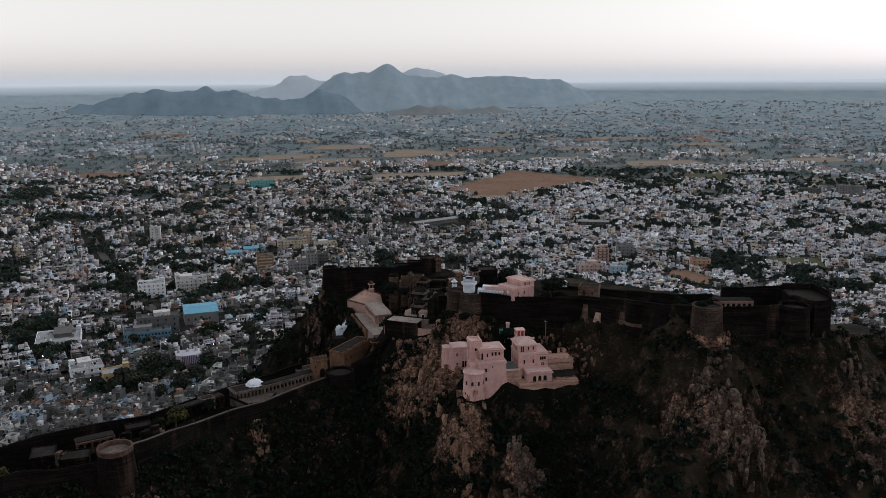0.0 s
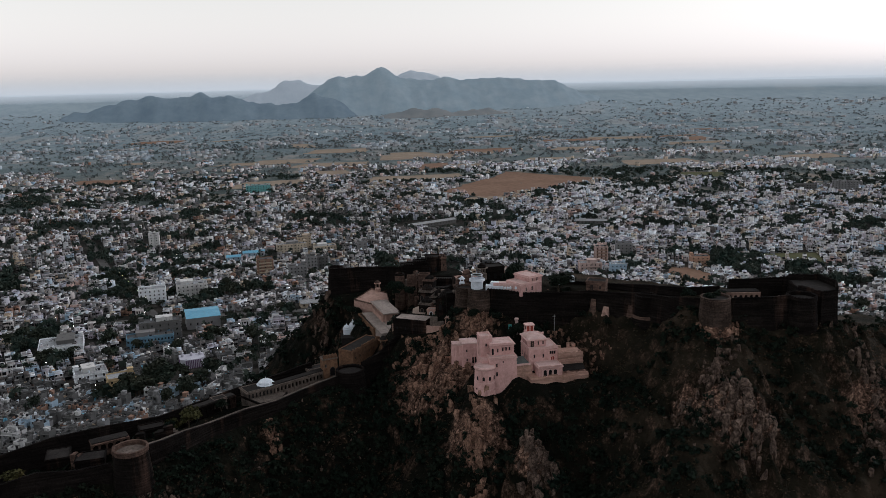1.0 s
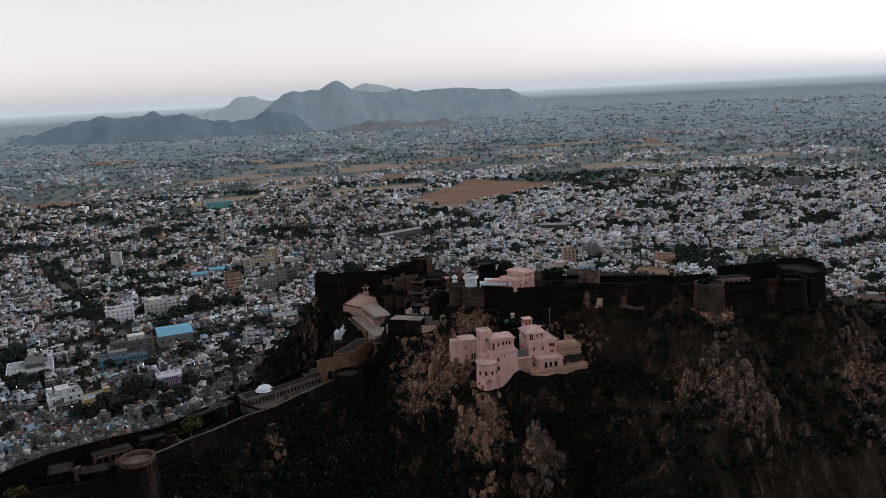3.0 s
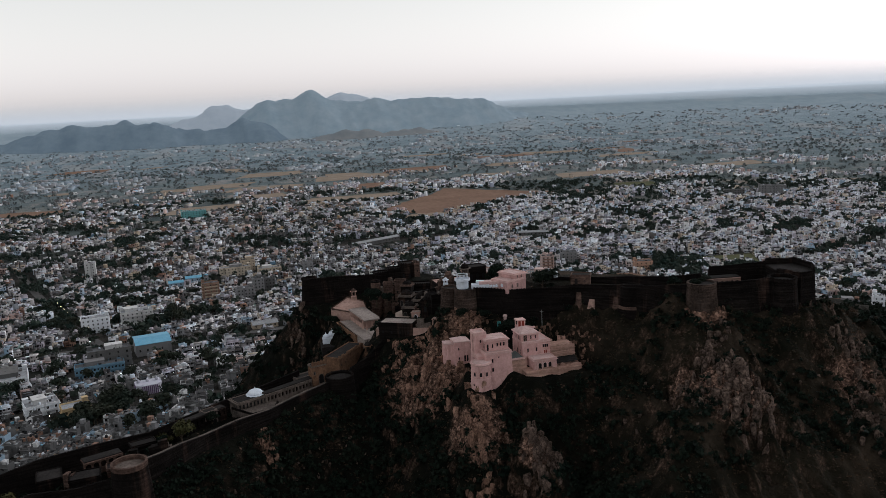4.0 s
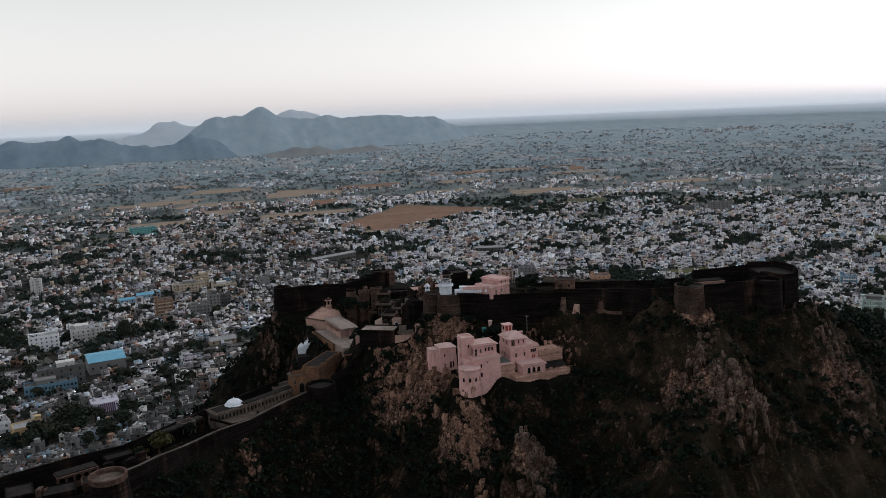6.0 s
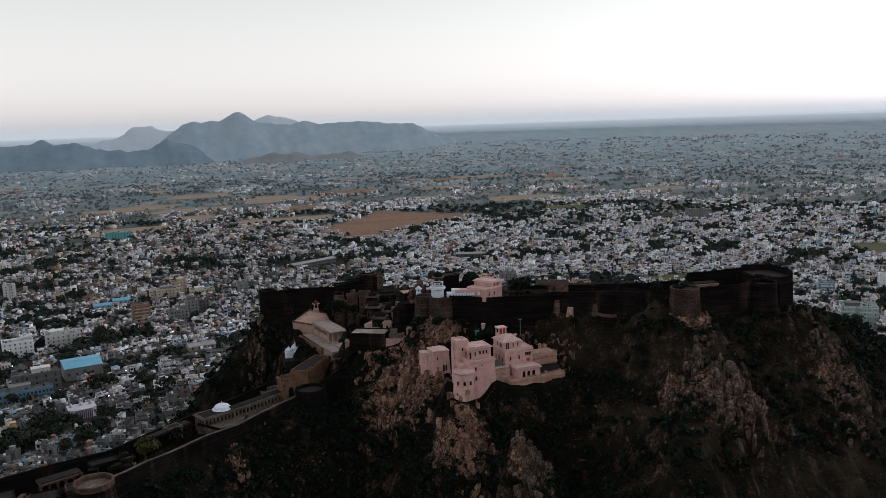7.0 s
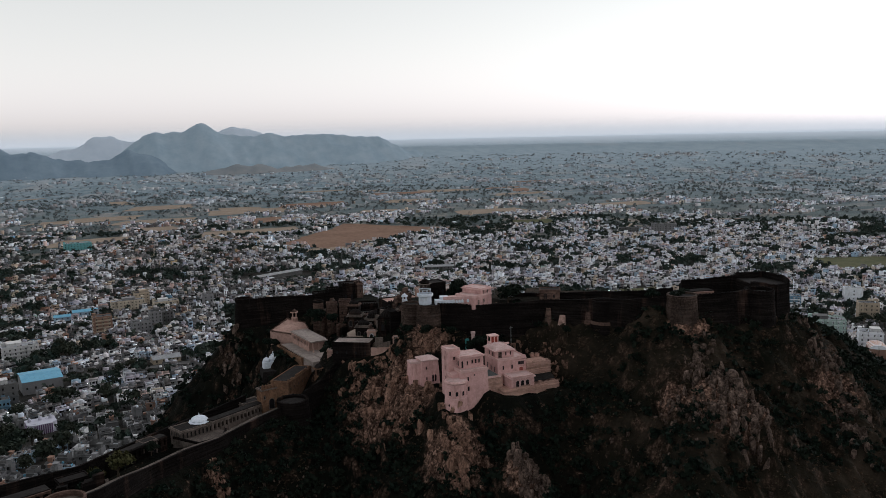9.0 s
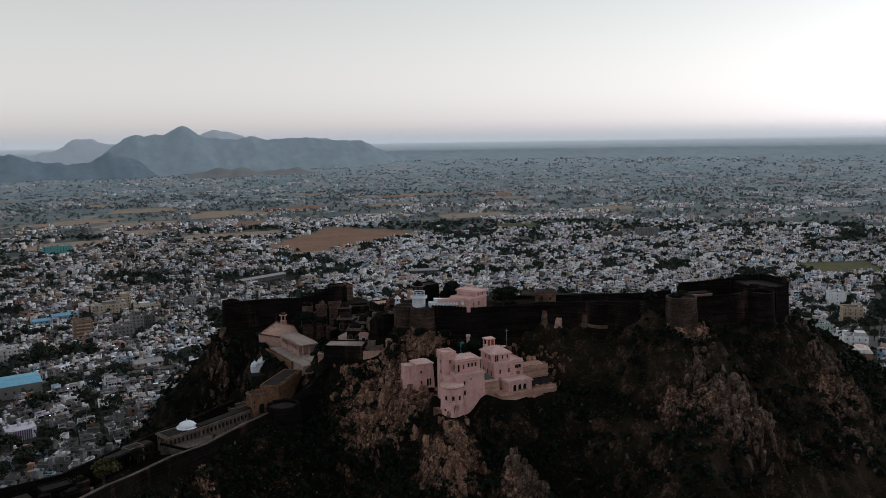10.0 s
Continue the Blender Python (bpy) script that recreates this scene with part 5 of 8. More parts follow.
def domed_hall(x, y, r, z0, z1, trim):
    """A dark square hall under a low ribbed dome, with a pale arch."""
    t = thing("domed_hall", (x, y, z0), "blackened domed hall of the old palace", "building", "domed halls")
    m = Matrix.Translation((x, y, 0)) @ pose(0, 0, 0, 0, 0, -28)
    p = block(t, "body", m, -r, -r, z0, r, r, z1, BLACK_STONE, DARK_ROOF, 0.45, 0.3, trim)
    g = Geo(m)
    g.turned(0, 0, [(r * 0.86, z1), (r * 0.88, z1 + 0.5), (r * 0.78, z1 + 0.45 * r), (r * 0.5, z1 + 0.72 * r), (r * 0.16, z1 + 0.84 * r), (0.08, z1 + 0.95 * r), (0.05, z1 + 1.15 * r)], 18)
    part("dome", g, BLACK_STONE, t, smooth=True)
    for i in range(9):
        a = radians(200 + i * 18)
        g = Geo(m)
        for k, (q0, h0, q1, h1) in enumerate(((0.89, 0.5, 0.79, 0.46 * r), (0.79, 0.46 * r, 0.51, 0.73 * r))):
            c, s_ = math.cos(a), math.sin(a)
            g.add([(r * q0 * c - 0.07 * s_, r * q0 * s_ + 0.07 * c, z1 + h0 + 0.05), (r * q0 * c + 0.07 * s_, r * q0 * s_ - 0.07 * c, z1 + h0 + 0.05), (r * q1 * c + 0.07 * s_, r * q1 * s_ - 0.07 * c, z1 + h1 + 0.05), (r * q1 * c - 0.07 * s_, r * q1 * s_ + 0.07 * c, z1 + h1 + 0.05)], [(0, 1, 2, 3)])
        part("rib", g, DARK_ROOF, t)
    for i in (-0.5, 0.5):
        window(p, facing(m, i * r, -r, z1 - 3.2), 0.9, 1.8, True, frame_mat=trim, bars=0)


for dx, dy, dr, da, db, dm in ((8.4, 227.5, 2.9, 126, 138.4, BLACK_STONE), (12.6, 229.5, 2.4, 126, 139.0, BLACK_STONE), (3.2, 236.5, 2.0, 126, 134.6, PALE_STONE), (5.6, 254.6, 2.2, 126, 133.8, PALE_STONE), (9.2, 244.2, 3.0, 126, 134.6, PALE_STONE), (11.6, 235.5, 2.7, 127, 135.0, RED_STONE), (7.6, 263.5, 1.8, 127, 135.2, RED_STONE)):
    domed_hall(dx, dy, dr, da, db, dm)
for k in range(100):
    q = random.Random(900 + k)
    u = q.random()
    sx, sy = -1 + 13 * u + q.uniform(-3, 6), 280 - 46 * u + q.uniform(-6, 6)
    if k > 62:
        sx, sy = q.uniform(2.5, 12), q.uniform(219, 238)
    if k > 76:
        sx, sy = q.uniform(-98, -66), q.uniform(178, 192)
    sz = height(sx, sy)
    g = Geo(Matrix.Translation((sx, sy, 0)) @ pose(0, 0, 0, 0, 0, q.uniform(-45, 30)))
    w_, d_ = q.uniform(1.2, 4.5), q.uniform(0.5, 2.4)
    steps = q.randint(2, 4)
    tops = [sz + q.uniform(1.0, 4.4) for _ in range(steps)]
    outline = [(-w_ / 2, sz - 2), (w_ / 2, sz - 2)]
    for i in range(steps):
        outline += [(w_ / 2 - w_ * i / steps, tops[i]), (w_ / 2 - w_ * (i + 1) / steps + 0.02, tops[i] - q.uniform(0, 0.4))]
    n_ = len(outline)
    g.add([(a, -d_ / 2, b) for a, b in outline] + [(a, d_ / 2, b) for a, b in outline], [tuple(range(n_)), tuple(range(2 * n_ - 1, n_ - 1, -1))] + [(n_ + i, n_ + (i + 1) % n_, (i + 1) % n_, i) for i in range(n_)])
    mat_, word = q.choice(((RED_STONE, "reddish"), (BLACK_STONE, "blackened"), (PALE_STONE, "pale"), (BLACK_STONE, "blackened"), (RED_STONE, "reddish"), (BLACK_STONE, "blackened")))
    solid("wall_stub", g, mat_, f"{word} broken masonry wall of the ruined fort", "ruin", "ruined walls")

# the salmon house and the long lime-roofed hall
def salmon_house():
    t = thing("house", (-12, 271, 125), "low salmon plastered house with a sloping stone roof", "house")
    rim = [(-18.3, 271.6, 127.3), (-12.4, 266.9, 126.6), (-6.2, 267.2, 126.8), (-6.4, 274.0, 128.3), (-11.8, 276.2, 129.6)]
    g = Geo()
    g.rings([[(x, y, 119.5) for x, y, z in rim], [(x, y, z) for x, y, z in rim]], cap1=False)
    part("body", g, SALMON, t)
    # roof in five sloping slabs with a raised edge
    mid = (-11.6, 271.4, 128.4)
    for (ax, ay, az), (bx, by, bz) in zip(rim, rim[1:] + rim[:1]):
        g = Geo()
        g.rings([[(ax, ay, az - 0.12), (bx, by, bz - 0.12), (mid[0], mid[1], mid[2] - 0.12)], [(ax, ay, az + 0.06), (bx, by, bz + 0.06), (mid[0], mid[1], mid[2] + 0.06)]])
        part("roof_slab", g, SALMON, t)
        g = Geo()
        g.rings([[(ax, ay, az), (ax, ay, az + 0.45), (ax + 0.2 * (mid[0] - ax) / 6, ay + 0.3, az + 0.45), (ax + 0.2 * (mid[0] - ax) / 6, ay + 0.3, az)], [(bx, by, bz), (bx, by, bz + 0.45), (bx + 0.2 * (mid[0] - bx) / 6, by + 0.3, bz + 0.45), (bx + 0.2 * (mid[0] - bx) / 6, by + 0.3, bz)]])
        part("coping", g, RED_STONE, t)


salmon_house()


def lime_hall():
    m = Matrix.Translation((-12.5, 266.6, 0)) @ pose(0, 0, 0, 0, 0, -79.4)
    t = thing("hall", (-9, 252, 125), "long salmon hall with a pale lime roof and pillared end", "hall")
    p = block(t, "body", m, 0, 0, 121, 14.6, 5.2, 127.9, SALMON, LIME_ROOF, 0.1, 0.35, LIME_ROOF)
    for i in range(11):
        window(p, facing(m, 1.8 + i * 1.15, 0, 126.0), 0.5, 1.1, frame_mat=SALMON, bars=0)
    for y in (0.3, 2.2, 4.1):
        g = Geo(m)
        g.box(16.6, y, 121, 17.0, y + 0.4, 127.7)
        part("pillar", g, SALMON, t)
    g = Geo(m)
    g.box(14.4, -0.35, 127.68, 17.4, 4.95, 128.02)
    part("porch_roof", g, LIME_ROOF, t)
    g = Geo(m)
    g.box(0.5, -3.6, 119, 26.0, 0, 124.3)
    part("forecourt", g, LIME_ROOF, t)
    g = Geo(m)
    g.box(14.6, 0, 119, 26.0, 4.6, 124.6)
    part("end_court", g, LIME_ROOF, t)


lime_hall()


def shrine():
    t = thing("shrine", (-19.4, 261.5, 118), "small white shrine with three clustered domes", "shrine")
    for i, (dx, dy, r, h) in enumerate(((0, 0, 1.4, 2.6), (-2.2, -0.8, 1.15, 1.7), (1.4, 1.8, 1.1, 1.9))):
        x, y = -19.4 + dx, 261.5 + dy
        g = Geo()
        g.box(x - r, y - r, 116, x + r, y + r, 120.4)
        p = part("cell", g, WHITE, t)
        g = Geo()
        g.turned(x, y, [(r * 1.15, 120.3), (r * 1.15, 120.5), (r * 0.86, 120.55), (r * 0.98, 120.4 + h * 0.3), (r * 0.8, 120.4 + h * 0.55), (r * 0.4, 120.4 + h * 0.78), (0.1, 120.4 + h * 0.9), (0.05, 120.4 + h * 1.15)], 16)
        part("dome", g, WHITE, p)
    g = Geo()
    g.box(-23.5, 256, 114, -19, 262, 118.6)
    part("yard", g, DARK_ROOF, t)


shrine()
simple_house("stable", -20.8, 228.3, 54, 15.5, 5.2, 116, 123.0, OCHRE, DARK_ROOF, "long ochre-walled stable with a dark ribbed roof", 0, 6, 0.25, True)
simple_house("stable", -17.2, 266.0, -78, 19.0, 1.2, 115, 123.8, OCHRE, DARK_ROOF, "ochre arcaded range below the hall terrace", 8, 0, 0.3, False)
simple_house("hall", -8.4, 227.2, -30, 10.6, 6.3, 125, 132.8, BLACK_STONE, LIME_ROOF, "square blackened hall with a worn flat terrace", 0, 4, 0.35)
simple_house("room", -8.0, 236.0, -20, 3.0, 3.0, 124, 128.4, SALMON, LIME_ROOF, "small salmon room by the stable yard", 1, 1, 0.2)


def gate():
    m = Matrix.Translation((-29.6, 216.2, 0)) @ pose(0, 0, 0, 0, 0, 18)
    t = thing("gate", (-28, 217, 117), "ochre fort gate with scalloped crest and dark arch", "gate")
    p = block(t, "body", m, 0, 0, 117, 4.2, 3.0, 125.4, OCHRE, DARK_ROOF, 0.2, 0.2, PALE_STONE)
    g = Geo(m)
    merlons(g, [(0, 0.15, 125.6), (4.2, 0.15, 125.6)], 0.75, 0.08, 1.3, 0.4)
    part("crest", g, OCHRE, p)
    window(p, facing(m, 2.6, 0, 120.2), 1.4, 2.6, True, frame_mat=PALE_STONE, bars=0)
    window(p, facing(m, 0.7, 0, 123.0), 0.4, 0.8, True, frame_mat=PALE_STONE, bars=0)


gate()
bastion("bastion", -22.2, 214.6, 4.0, 110, 121.9, BLACK_STONE, "round blackened gate bastion", rim=0.8)
rampart("rampart", [(-18.6, 217.4, 123.2), (-13.4, 221.6, 124.4), (-9.4, 224.6, 126.6), (-7.8, 225.8, 127.8)], 1.2, "dark stepped wall climbing from the gate bastion")
rampart("rampart", [(0.9, 221.6, 131.8), (4.6, 218.6, 132.2), (7.4, 213.6, 132.4)], 0.8, "low salmon parapet along the cliff path", SALMON, 0.7, None)
low_wall = [(-75.8, 173, 122.6), (-69.5, 174.2, 122.6), (-66.5, 177, 122.3), (-62.4, 182, 121.9), (-57, 189, 120.6), (-49.5, 194.6, 121.0), (-42, 200, 120.5), (-36, 205.6, 120.7), (-30.6, 210, 120.9), (-25.6, 211.8, 121.8)]
rampart("rampart", low_wall[1:], 2.4, "long blackened lower fort wall with a worn walkway", walk=WALK_STONE, courses=2, parapet=0.55, teeth=None)
rampart("rampart", [(-150, 140, 112), (-130, 152, 114.5), (-112, 160.5, 117.5), (-100, 164.5, 120), (-92, 167, 121.3), (-84, 168.5, 120.4), (-77, 170, 120.8)], 2.0, "blackened outer wall running down the ridge", courses=1)
bastion("bastion", -72.8, 171.0, 3.8, 107, 122.9, BLACK_STONE, "round dark corner bastion with reddish rim and lime platform", rim=1.1, teeth=False, floor=PALE_STONE, rim_mat=RED_STONE)
arcade("gallery", -42.6, 208.4, -28.8, 217.4, 119.5, 121.7, 2.2, 14, "long pale arcaded gallery along the lower fort", PALE_STONE, DARK_ROOF, "fort galleries")
arcade("gallery", -64.5, 197.5, -53.5, 206.5, 118.2, 120.4, 2.2, 10, "dark gallery of cusped arches below the terrace", BLACK_STONE, DARK_ROOF, "fort galleries")
arcade("gallery", -84.0, 181.2, -76.4, 184.6, 118.4, 120.5, 3.0, 5, "low reddish arcade behind the corner bastion", RED_STONE, DARK_ROOF, "fort galleries")
rampart("rampart", [(-110, 185, 117.0), (-96, 190, 119.4), (-84, 194, 119.8), (-72, 199, 119.2), (-62, 206.5, 119.8), (-52, 213, 120.6), (-42, 218, 121.6), (-33, 222, 123)], 1.2, "dark rear wall of the lower fort", teeth=None)


def dome_pavilion():
    m = Matrix.Translation((-50.2, 205.4, 0)) @ pose(0, 0, 0, 0, 0, 26)
    t = thing("pavilion", (-46, 208, 118), "carved stone pavilion with a white ribbed dome", "pavilion")
    p = block(t, "body", m, 0, 0, 116, 8.4, 5.0, 121.3, PALE_STONE, DARK_ROOF, 0.22, 0.35, PALE_STONE)
    for i in range(8):
        window(p, facing(m, 0.55 + i * 1.04, 0, 119.5), 0.5, 1.25, True, frame_mat=PALE_STONE, bars=0)
    for i in range(4):
        window(p, facing(m, 0, 0.7 + i * 1.2, 119.5, -90), 0.5, 1.25, True, frame_mat=PALE_STONE, bars=0)
    x, y, _ = m @ Vector((6.6, 3.0, 0))
    g = Geo()
    n = 36
    prof = [(2.3, 121.4), (2.5, 121.52), (2.42, 121.64), (1.95, 121.7), (2.0, 121.95), (1.8, 122.3), (1.35, 122.62), (0.8, 122.84), (0.3, 122.95), (0.12, 123.1), (0.05, 123.5)]
    g.rings([[(x + r * (1 + 0.045 * math.cos(12 * 2 * math.pi * i / n)) * math.cos(2 * math.pi * i / n), y + r * (1 + 0.045 * math.cos(12 * 2 * math.pi * i / n)) * math.sin(2 * math.pi * i / n), z) for i in range(n)] for r, z in prof])
    part("dome", g, WHITE, t, "white ribbed dome")
    g = Geo()
    g.slab([(-52.0, 207.0), (-46.6, 200.6), (-41.2, 202.4), (-39.6, 207.6), (-42.0, 210.0), (-50.0, 211.0)], 112, 119.45)
    terrace = part("terrace", g, WALK_STONE, t, "worn pale paving")
    for (x0, y0), (x1, y1) in (((-46.6, 200.6), (-41.2, 202.4)), ((-52.0, 207.0), (-46.6, 200.6)), ((-41.2, 202.4), (-39.6, 207.6))):
        g = Geo()
        ln = math.hypot(x1 - x0, y1 - y0)
        g.slab([(x0, y0), (x1, y1), (x1 - (y1 - y0) / ln * 0.3, y1 + (x1 - x0) / ln * 0.3), (x0 - (y1 - y0) / ln * 0.3, y0 + (x1 - x0) / ln * 0.3)], 119.4, 120.0)
        part("balustrade", g, BLACK_STONE, terrace)


dome_pavilion()
simple_house("outbuilding", -33.8, 219.2, 28, 5.5, 3.2, 116, 121.2, PALE_STONE, DARK_ROOF, "small pale-edged outbuilding behind the gallery", 0, 2, 0.35)
simple_house("outbuilding", -58.6, 203.0, 30, 3.6, 2.8, 115, 120.6, PALE_STONE, DARK_ROOF, "pale arched porch at the end of the terrace", 2, 0, 0.3)
simple_house("outbuilding", -86.2, 174.5, 8, 6.4, 5.0, 115, 119.6, BLACK_STONE, DARK_ROOF, "low stone house with a flat dark roof behind the outer wall", 2, 2, 0.3)
simple_house("outbuilding", -93.8, 178.5, 12, 5.2, 6.0, 113, 118.8, BLACK_STONE, DARK_ROOF, "dark shed roofed building by the outer wall", 0, 2, 0.2)
simple_house("outbuilding", -79.0, 178.5, 10, 4.2, 3.6, 114, 119.4, RED_STONE, DARK_ROOF, "reddish room behind the corner bastion", 1, 1, 0.3)
simple_house("outbuilding", -75.2, 191, 20, 6.0, 3.5, 114, 118.9, BLACK_STONE, DARK_ROOF, "roofless dark outbuilding on the ridge", 1, 2, 0.3)


def strip(name, pts, width, material, label, lift=0.12, kind="structure"):
    """A path laid on the ground along points (x, y)."""
    p3 = densify([(x, y, 0) for x, y in pts], 1.5)
    g, rows = Geo(), []
    for i, p in enumerate(p3):
        a, b = p3[max(0, i - 1)], p3[min(len(p3) - 1, i + 1)]
        ln = math.dist(a[:2], b[:2])
        nx, ny = (b[1] - a[1]) / ln, -(b[0] - a[0]) / ln
        w = width * random.uniform(0.42, 0.56)
        z = max(height(p[0] + nx * s, p[1] + ny * s) for s in (-w, 0, w)) + lift
        rows.append([(p[0] + nx * w, p[1] + ny * w, z), (p[0] - nx * w, p[1] - ny * w, z), (p[0] - nx * w, p[1] - ny * w, z - 1.5), (p[0] + nx * w, p[1] + ny * w, z - 1.5)])
    g.rings(rows, close=True)
    solid(name, g, material, label, "path", kind=kind)


g = Geo()
g.slab([(-2.2, 231.5), (1.0, 226.0), (5.2, 221.0), (8.0, 212.0), (12.5, 208.5), (13.5, 212.0), (9.6, 227.0), (7.4, 240.5), (2.6, 244.0), (-1.0, 240.0)], 124, 132.0)
solid("path", g, PATH_EARTH, "pale trodden earth terrace before the fort buildings", "path", kind="structure")
strip("path", [(-31, 216), (-40, 208), (-50, 200.5), (-58, 194), (-66, 184)], 3.0, PATH_EARTH, "pale earth path behind the lower wall")


def mast(x, y, z, h):
    t = thing("lattice_mast", (x, y, z), "thin grey lattice radio mast", "mast")
    for dx, dy in ((-0.4, -0.4), (0.4, -0.4), (0, 0.45)):
        g = Geo()
        g.rings([[(x + dx * s + a, y + dy * s + b, q) for a, b in ((-0.05, -0.05), (0.05, -0.05), (0.05, 0.05), (-0.05, 0.05))] for s, q in ((1, z), (0.5, z + h))])
        part("leg", g, IRON, t)
    for i in range(int(h)):
        s = 1 - 0.5 * i / h
        g = Geo()
        g.box(x - 0.4 * s, y - 0.42 * s, z + i, x + 0.4 * s, y - 0.36 * s, z + i + 0.07)
        part("brace", g, IRON, t)
    for i in range(3):
        g = Geo()
        g.box(x - 0.5 + i * 0.4, y - 0.5, z + h * 0.8, x - 0.35 + i * 0.4, y - 0.4, z + h * 0.8 + 1.2)
        part("antenna", g, WHITE, t)


mast(39.5, 226, 141, 11)


def pole(x, y, h):
    z = height(x, y)
    g = Geo()
    g.turned(x, y, [(0.10, z - 0.5), (0.07, z + h)], 8)
    g.box(x - 0.5, y - 0.05, z + h - 0.5, x + 0.5, y + 0.05, z + h - 0.4)
    solid("utility_pole", g, IRON, "thin grey utility pole on the scrub slope", "pole")


pole(34.5, 203.5, 5.0)


def tank(x, y, z, r, h, mat, label):
    g = Geo()
    g.turned(x, y, [(r, z), (r, z + h * 0.8), (r * 0.8, z + h * 0.95), (r * 0.3, z + h), (r * 0.3, z + h + 0.08)], 12)
    solid("water_tank", g, mat, label, "water tank", "fort water tanks")


tank(42.3, 212.5, 145.0, 0.75, 1.7, WHITE, "white plastic water tank on the fort")
tank(39.4, 214.0, 144.0, 1.1, 2.0, WHITE, "white water tank behind the parapet")
g = Geo()
g.box(21.6, 203.6, 133, 22.5, 204.4, 136.0)
solid("booth", g, TEAL_PAINT, "small teal painted booth above the palace", "booth")
g = Geo()
g.turned(24.0, 204.5, [(0.5, 133), (0.45, 137.0), (0.6, 137.1), (0.6, 137.6)], 10)
solid("pillar", g, PINK_ROOF, "short pale masonry pillar above the palace", "pillar")


# ---- the town ----
def paint(name, c, stain=0.72, rough=0.88):
    lo, hi = tuple(v * 0.78 for v in c), tuple(min(0.85, v * 1.14) for v in c)
    return surface(name, lo, c, hi, 0.22, 1.1, rough, 0.3, 0.06, tuple(v * stain * 0.5 for v in c), 0.3, island=0.55, streak=True)


PAINTS = [paint("white_house_paint", (0.70, 0.71, 0.73)), paint("offwhite_house_paint", (0.52, 0.51, 0.50)), paint("grey_render", (0.205, 0.20, 0.20)), paint("cream_house_paint", (0.50, 0.43, 0.34)),
          paint("pale_blue_house_paint", (0.33, 0.42, 0.50)), paint("raw_concrete", (0.12, 0.117, 0.114)), paint("dusty_pink_house_paint", (0.46, 0.345, 0.31)), paint("bare_brick", (0.22, 0.135, 0.10)),
          paint("lilac_white_paint", (0.44, 0.43, 0.48)), paint("buff_house_paint", (0.40, 0.33, 0.25)), paint("blue_house_paint", (0.15, 0.25, 0.33)), paint("pale_green_house_paint", (0.34, 0.43, 0.38)),
          paint("ochre_house_paint", (0.44, 0.33, 0.19)), paint("orange_house_paint", (0.42, 0.26, 0.185))]
ROOFS = [surface("lime_roof", (0.16, 0.165, 0.17), (0.26, 0.265, 0.275), (0.40, 0.41, 0.42), 0.12, 0.9, 0.95, 0.3, 0.05, (0.17, 0.165, 0.16), 0.35, island=0.5),
         surface("cement_roof", (0.05, 0.051, 0.053), (0.092, 0.093, 0.095), (0.16, 0.16, 0.163), 0.12, 0.9, 0.95, 0.3, 0.05, (0.09, 0.088, 0.085), 0.35, island=0.5),
         surface("whitewashed_roof", (0.50, 0.52, 0.54), (0.70, 0.72, 0.74), (0.80, 0.81, 0.82), 0.12, 0.9, 0.95, 0.3, 0.05, (0.22, 0.22, 0.22), 0.35, island=0.4),
         surface("dark_house_roof", (0.02, 0.0195, 0.0195), (0.042, 0.041, 0.040), (0.085, 0.082, 0.079), 0.12, 0.9, 0.95, 0.3, 0.05, (0.04, 0.04, 0.04), 0.35, island=0.5)]
BLUE_TIN = surface("blue_metal_sheet", (0.10, 0.25, 0.36), (0.13, 0.31, 0.43), (0.18, 0.37, 0.49), 0.15, 0.8, 0.5, 0.15, 0.05, (0.10, 0.2, 0.27), 0.2)
GREY_TIN = surface("grey_metal_sheet", (0.15, 0.155, 0.16), (0.22, 0.225, 0.23), (0.31, 0.315, 0.32), 0.2, 0.8, 0.5, 0.2, 0.05, (0.2, 0.16, 0.13), 0.25)
TEAL_WALL = paint("teal_house_paint", (0.16, 0.36, 0.36))
PURPLE = paint("purple_stripe_paint", (0.13, 0.065, 0.15))
BROWN_EARTH = surface("ploughed_brown_earth", (0.115, 0.070, 0.048), (0.165, 0.102, 0.072), (0.215, 0.14, 0.10), 0.02, 0.12, 0.98, 0.4, 0.2)
PALE_EARTH = surface("bare_pale_earth", (0.15, 0.115, 0.085), (0.21, 0.165, 0.125), (0.28, 0.23, 0.18), 0.03, 0.15, 0.98, 0.4, 0.2)
GRASS = surface("dull_grass", (0.045, 0.05, 0.024), (0.07, 0.074, 0.036), (0.105, 0.10, 0.055), 0.04, 0.2, 0.98, 0.4, 0.2)
ASPHALT = surface("dusty_asphalt", (0.055, 0.054, 0.052), (0.08, 0.078, 0.075), (0.115, 0.11, 0.105), 0.1, 0.8, 0.95, 0.2, 0.05)

TAKEN = []   # plan circles that stay free of small houses


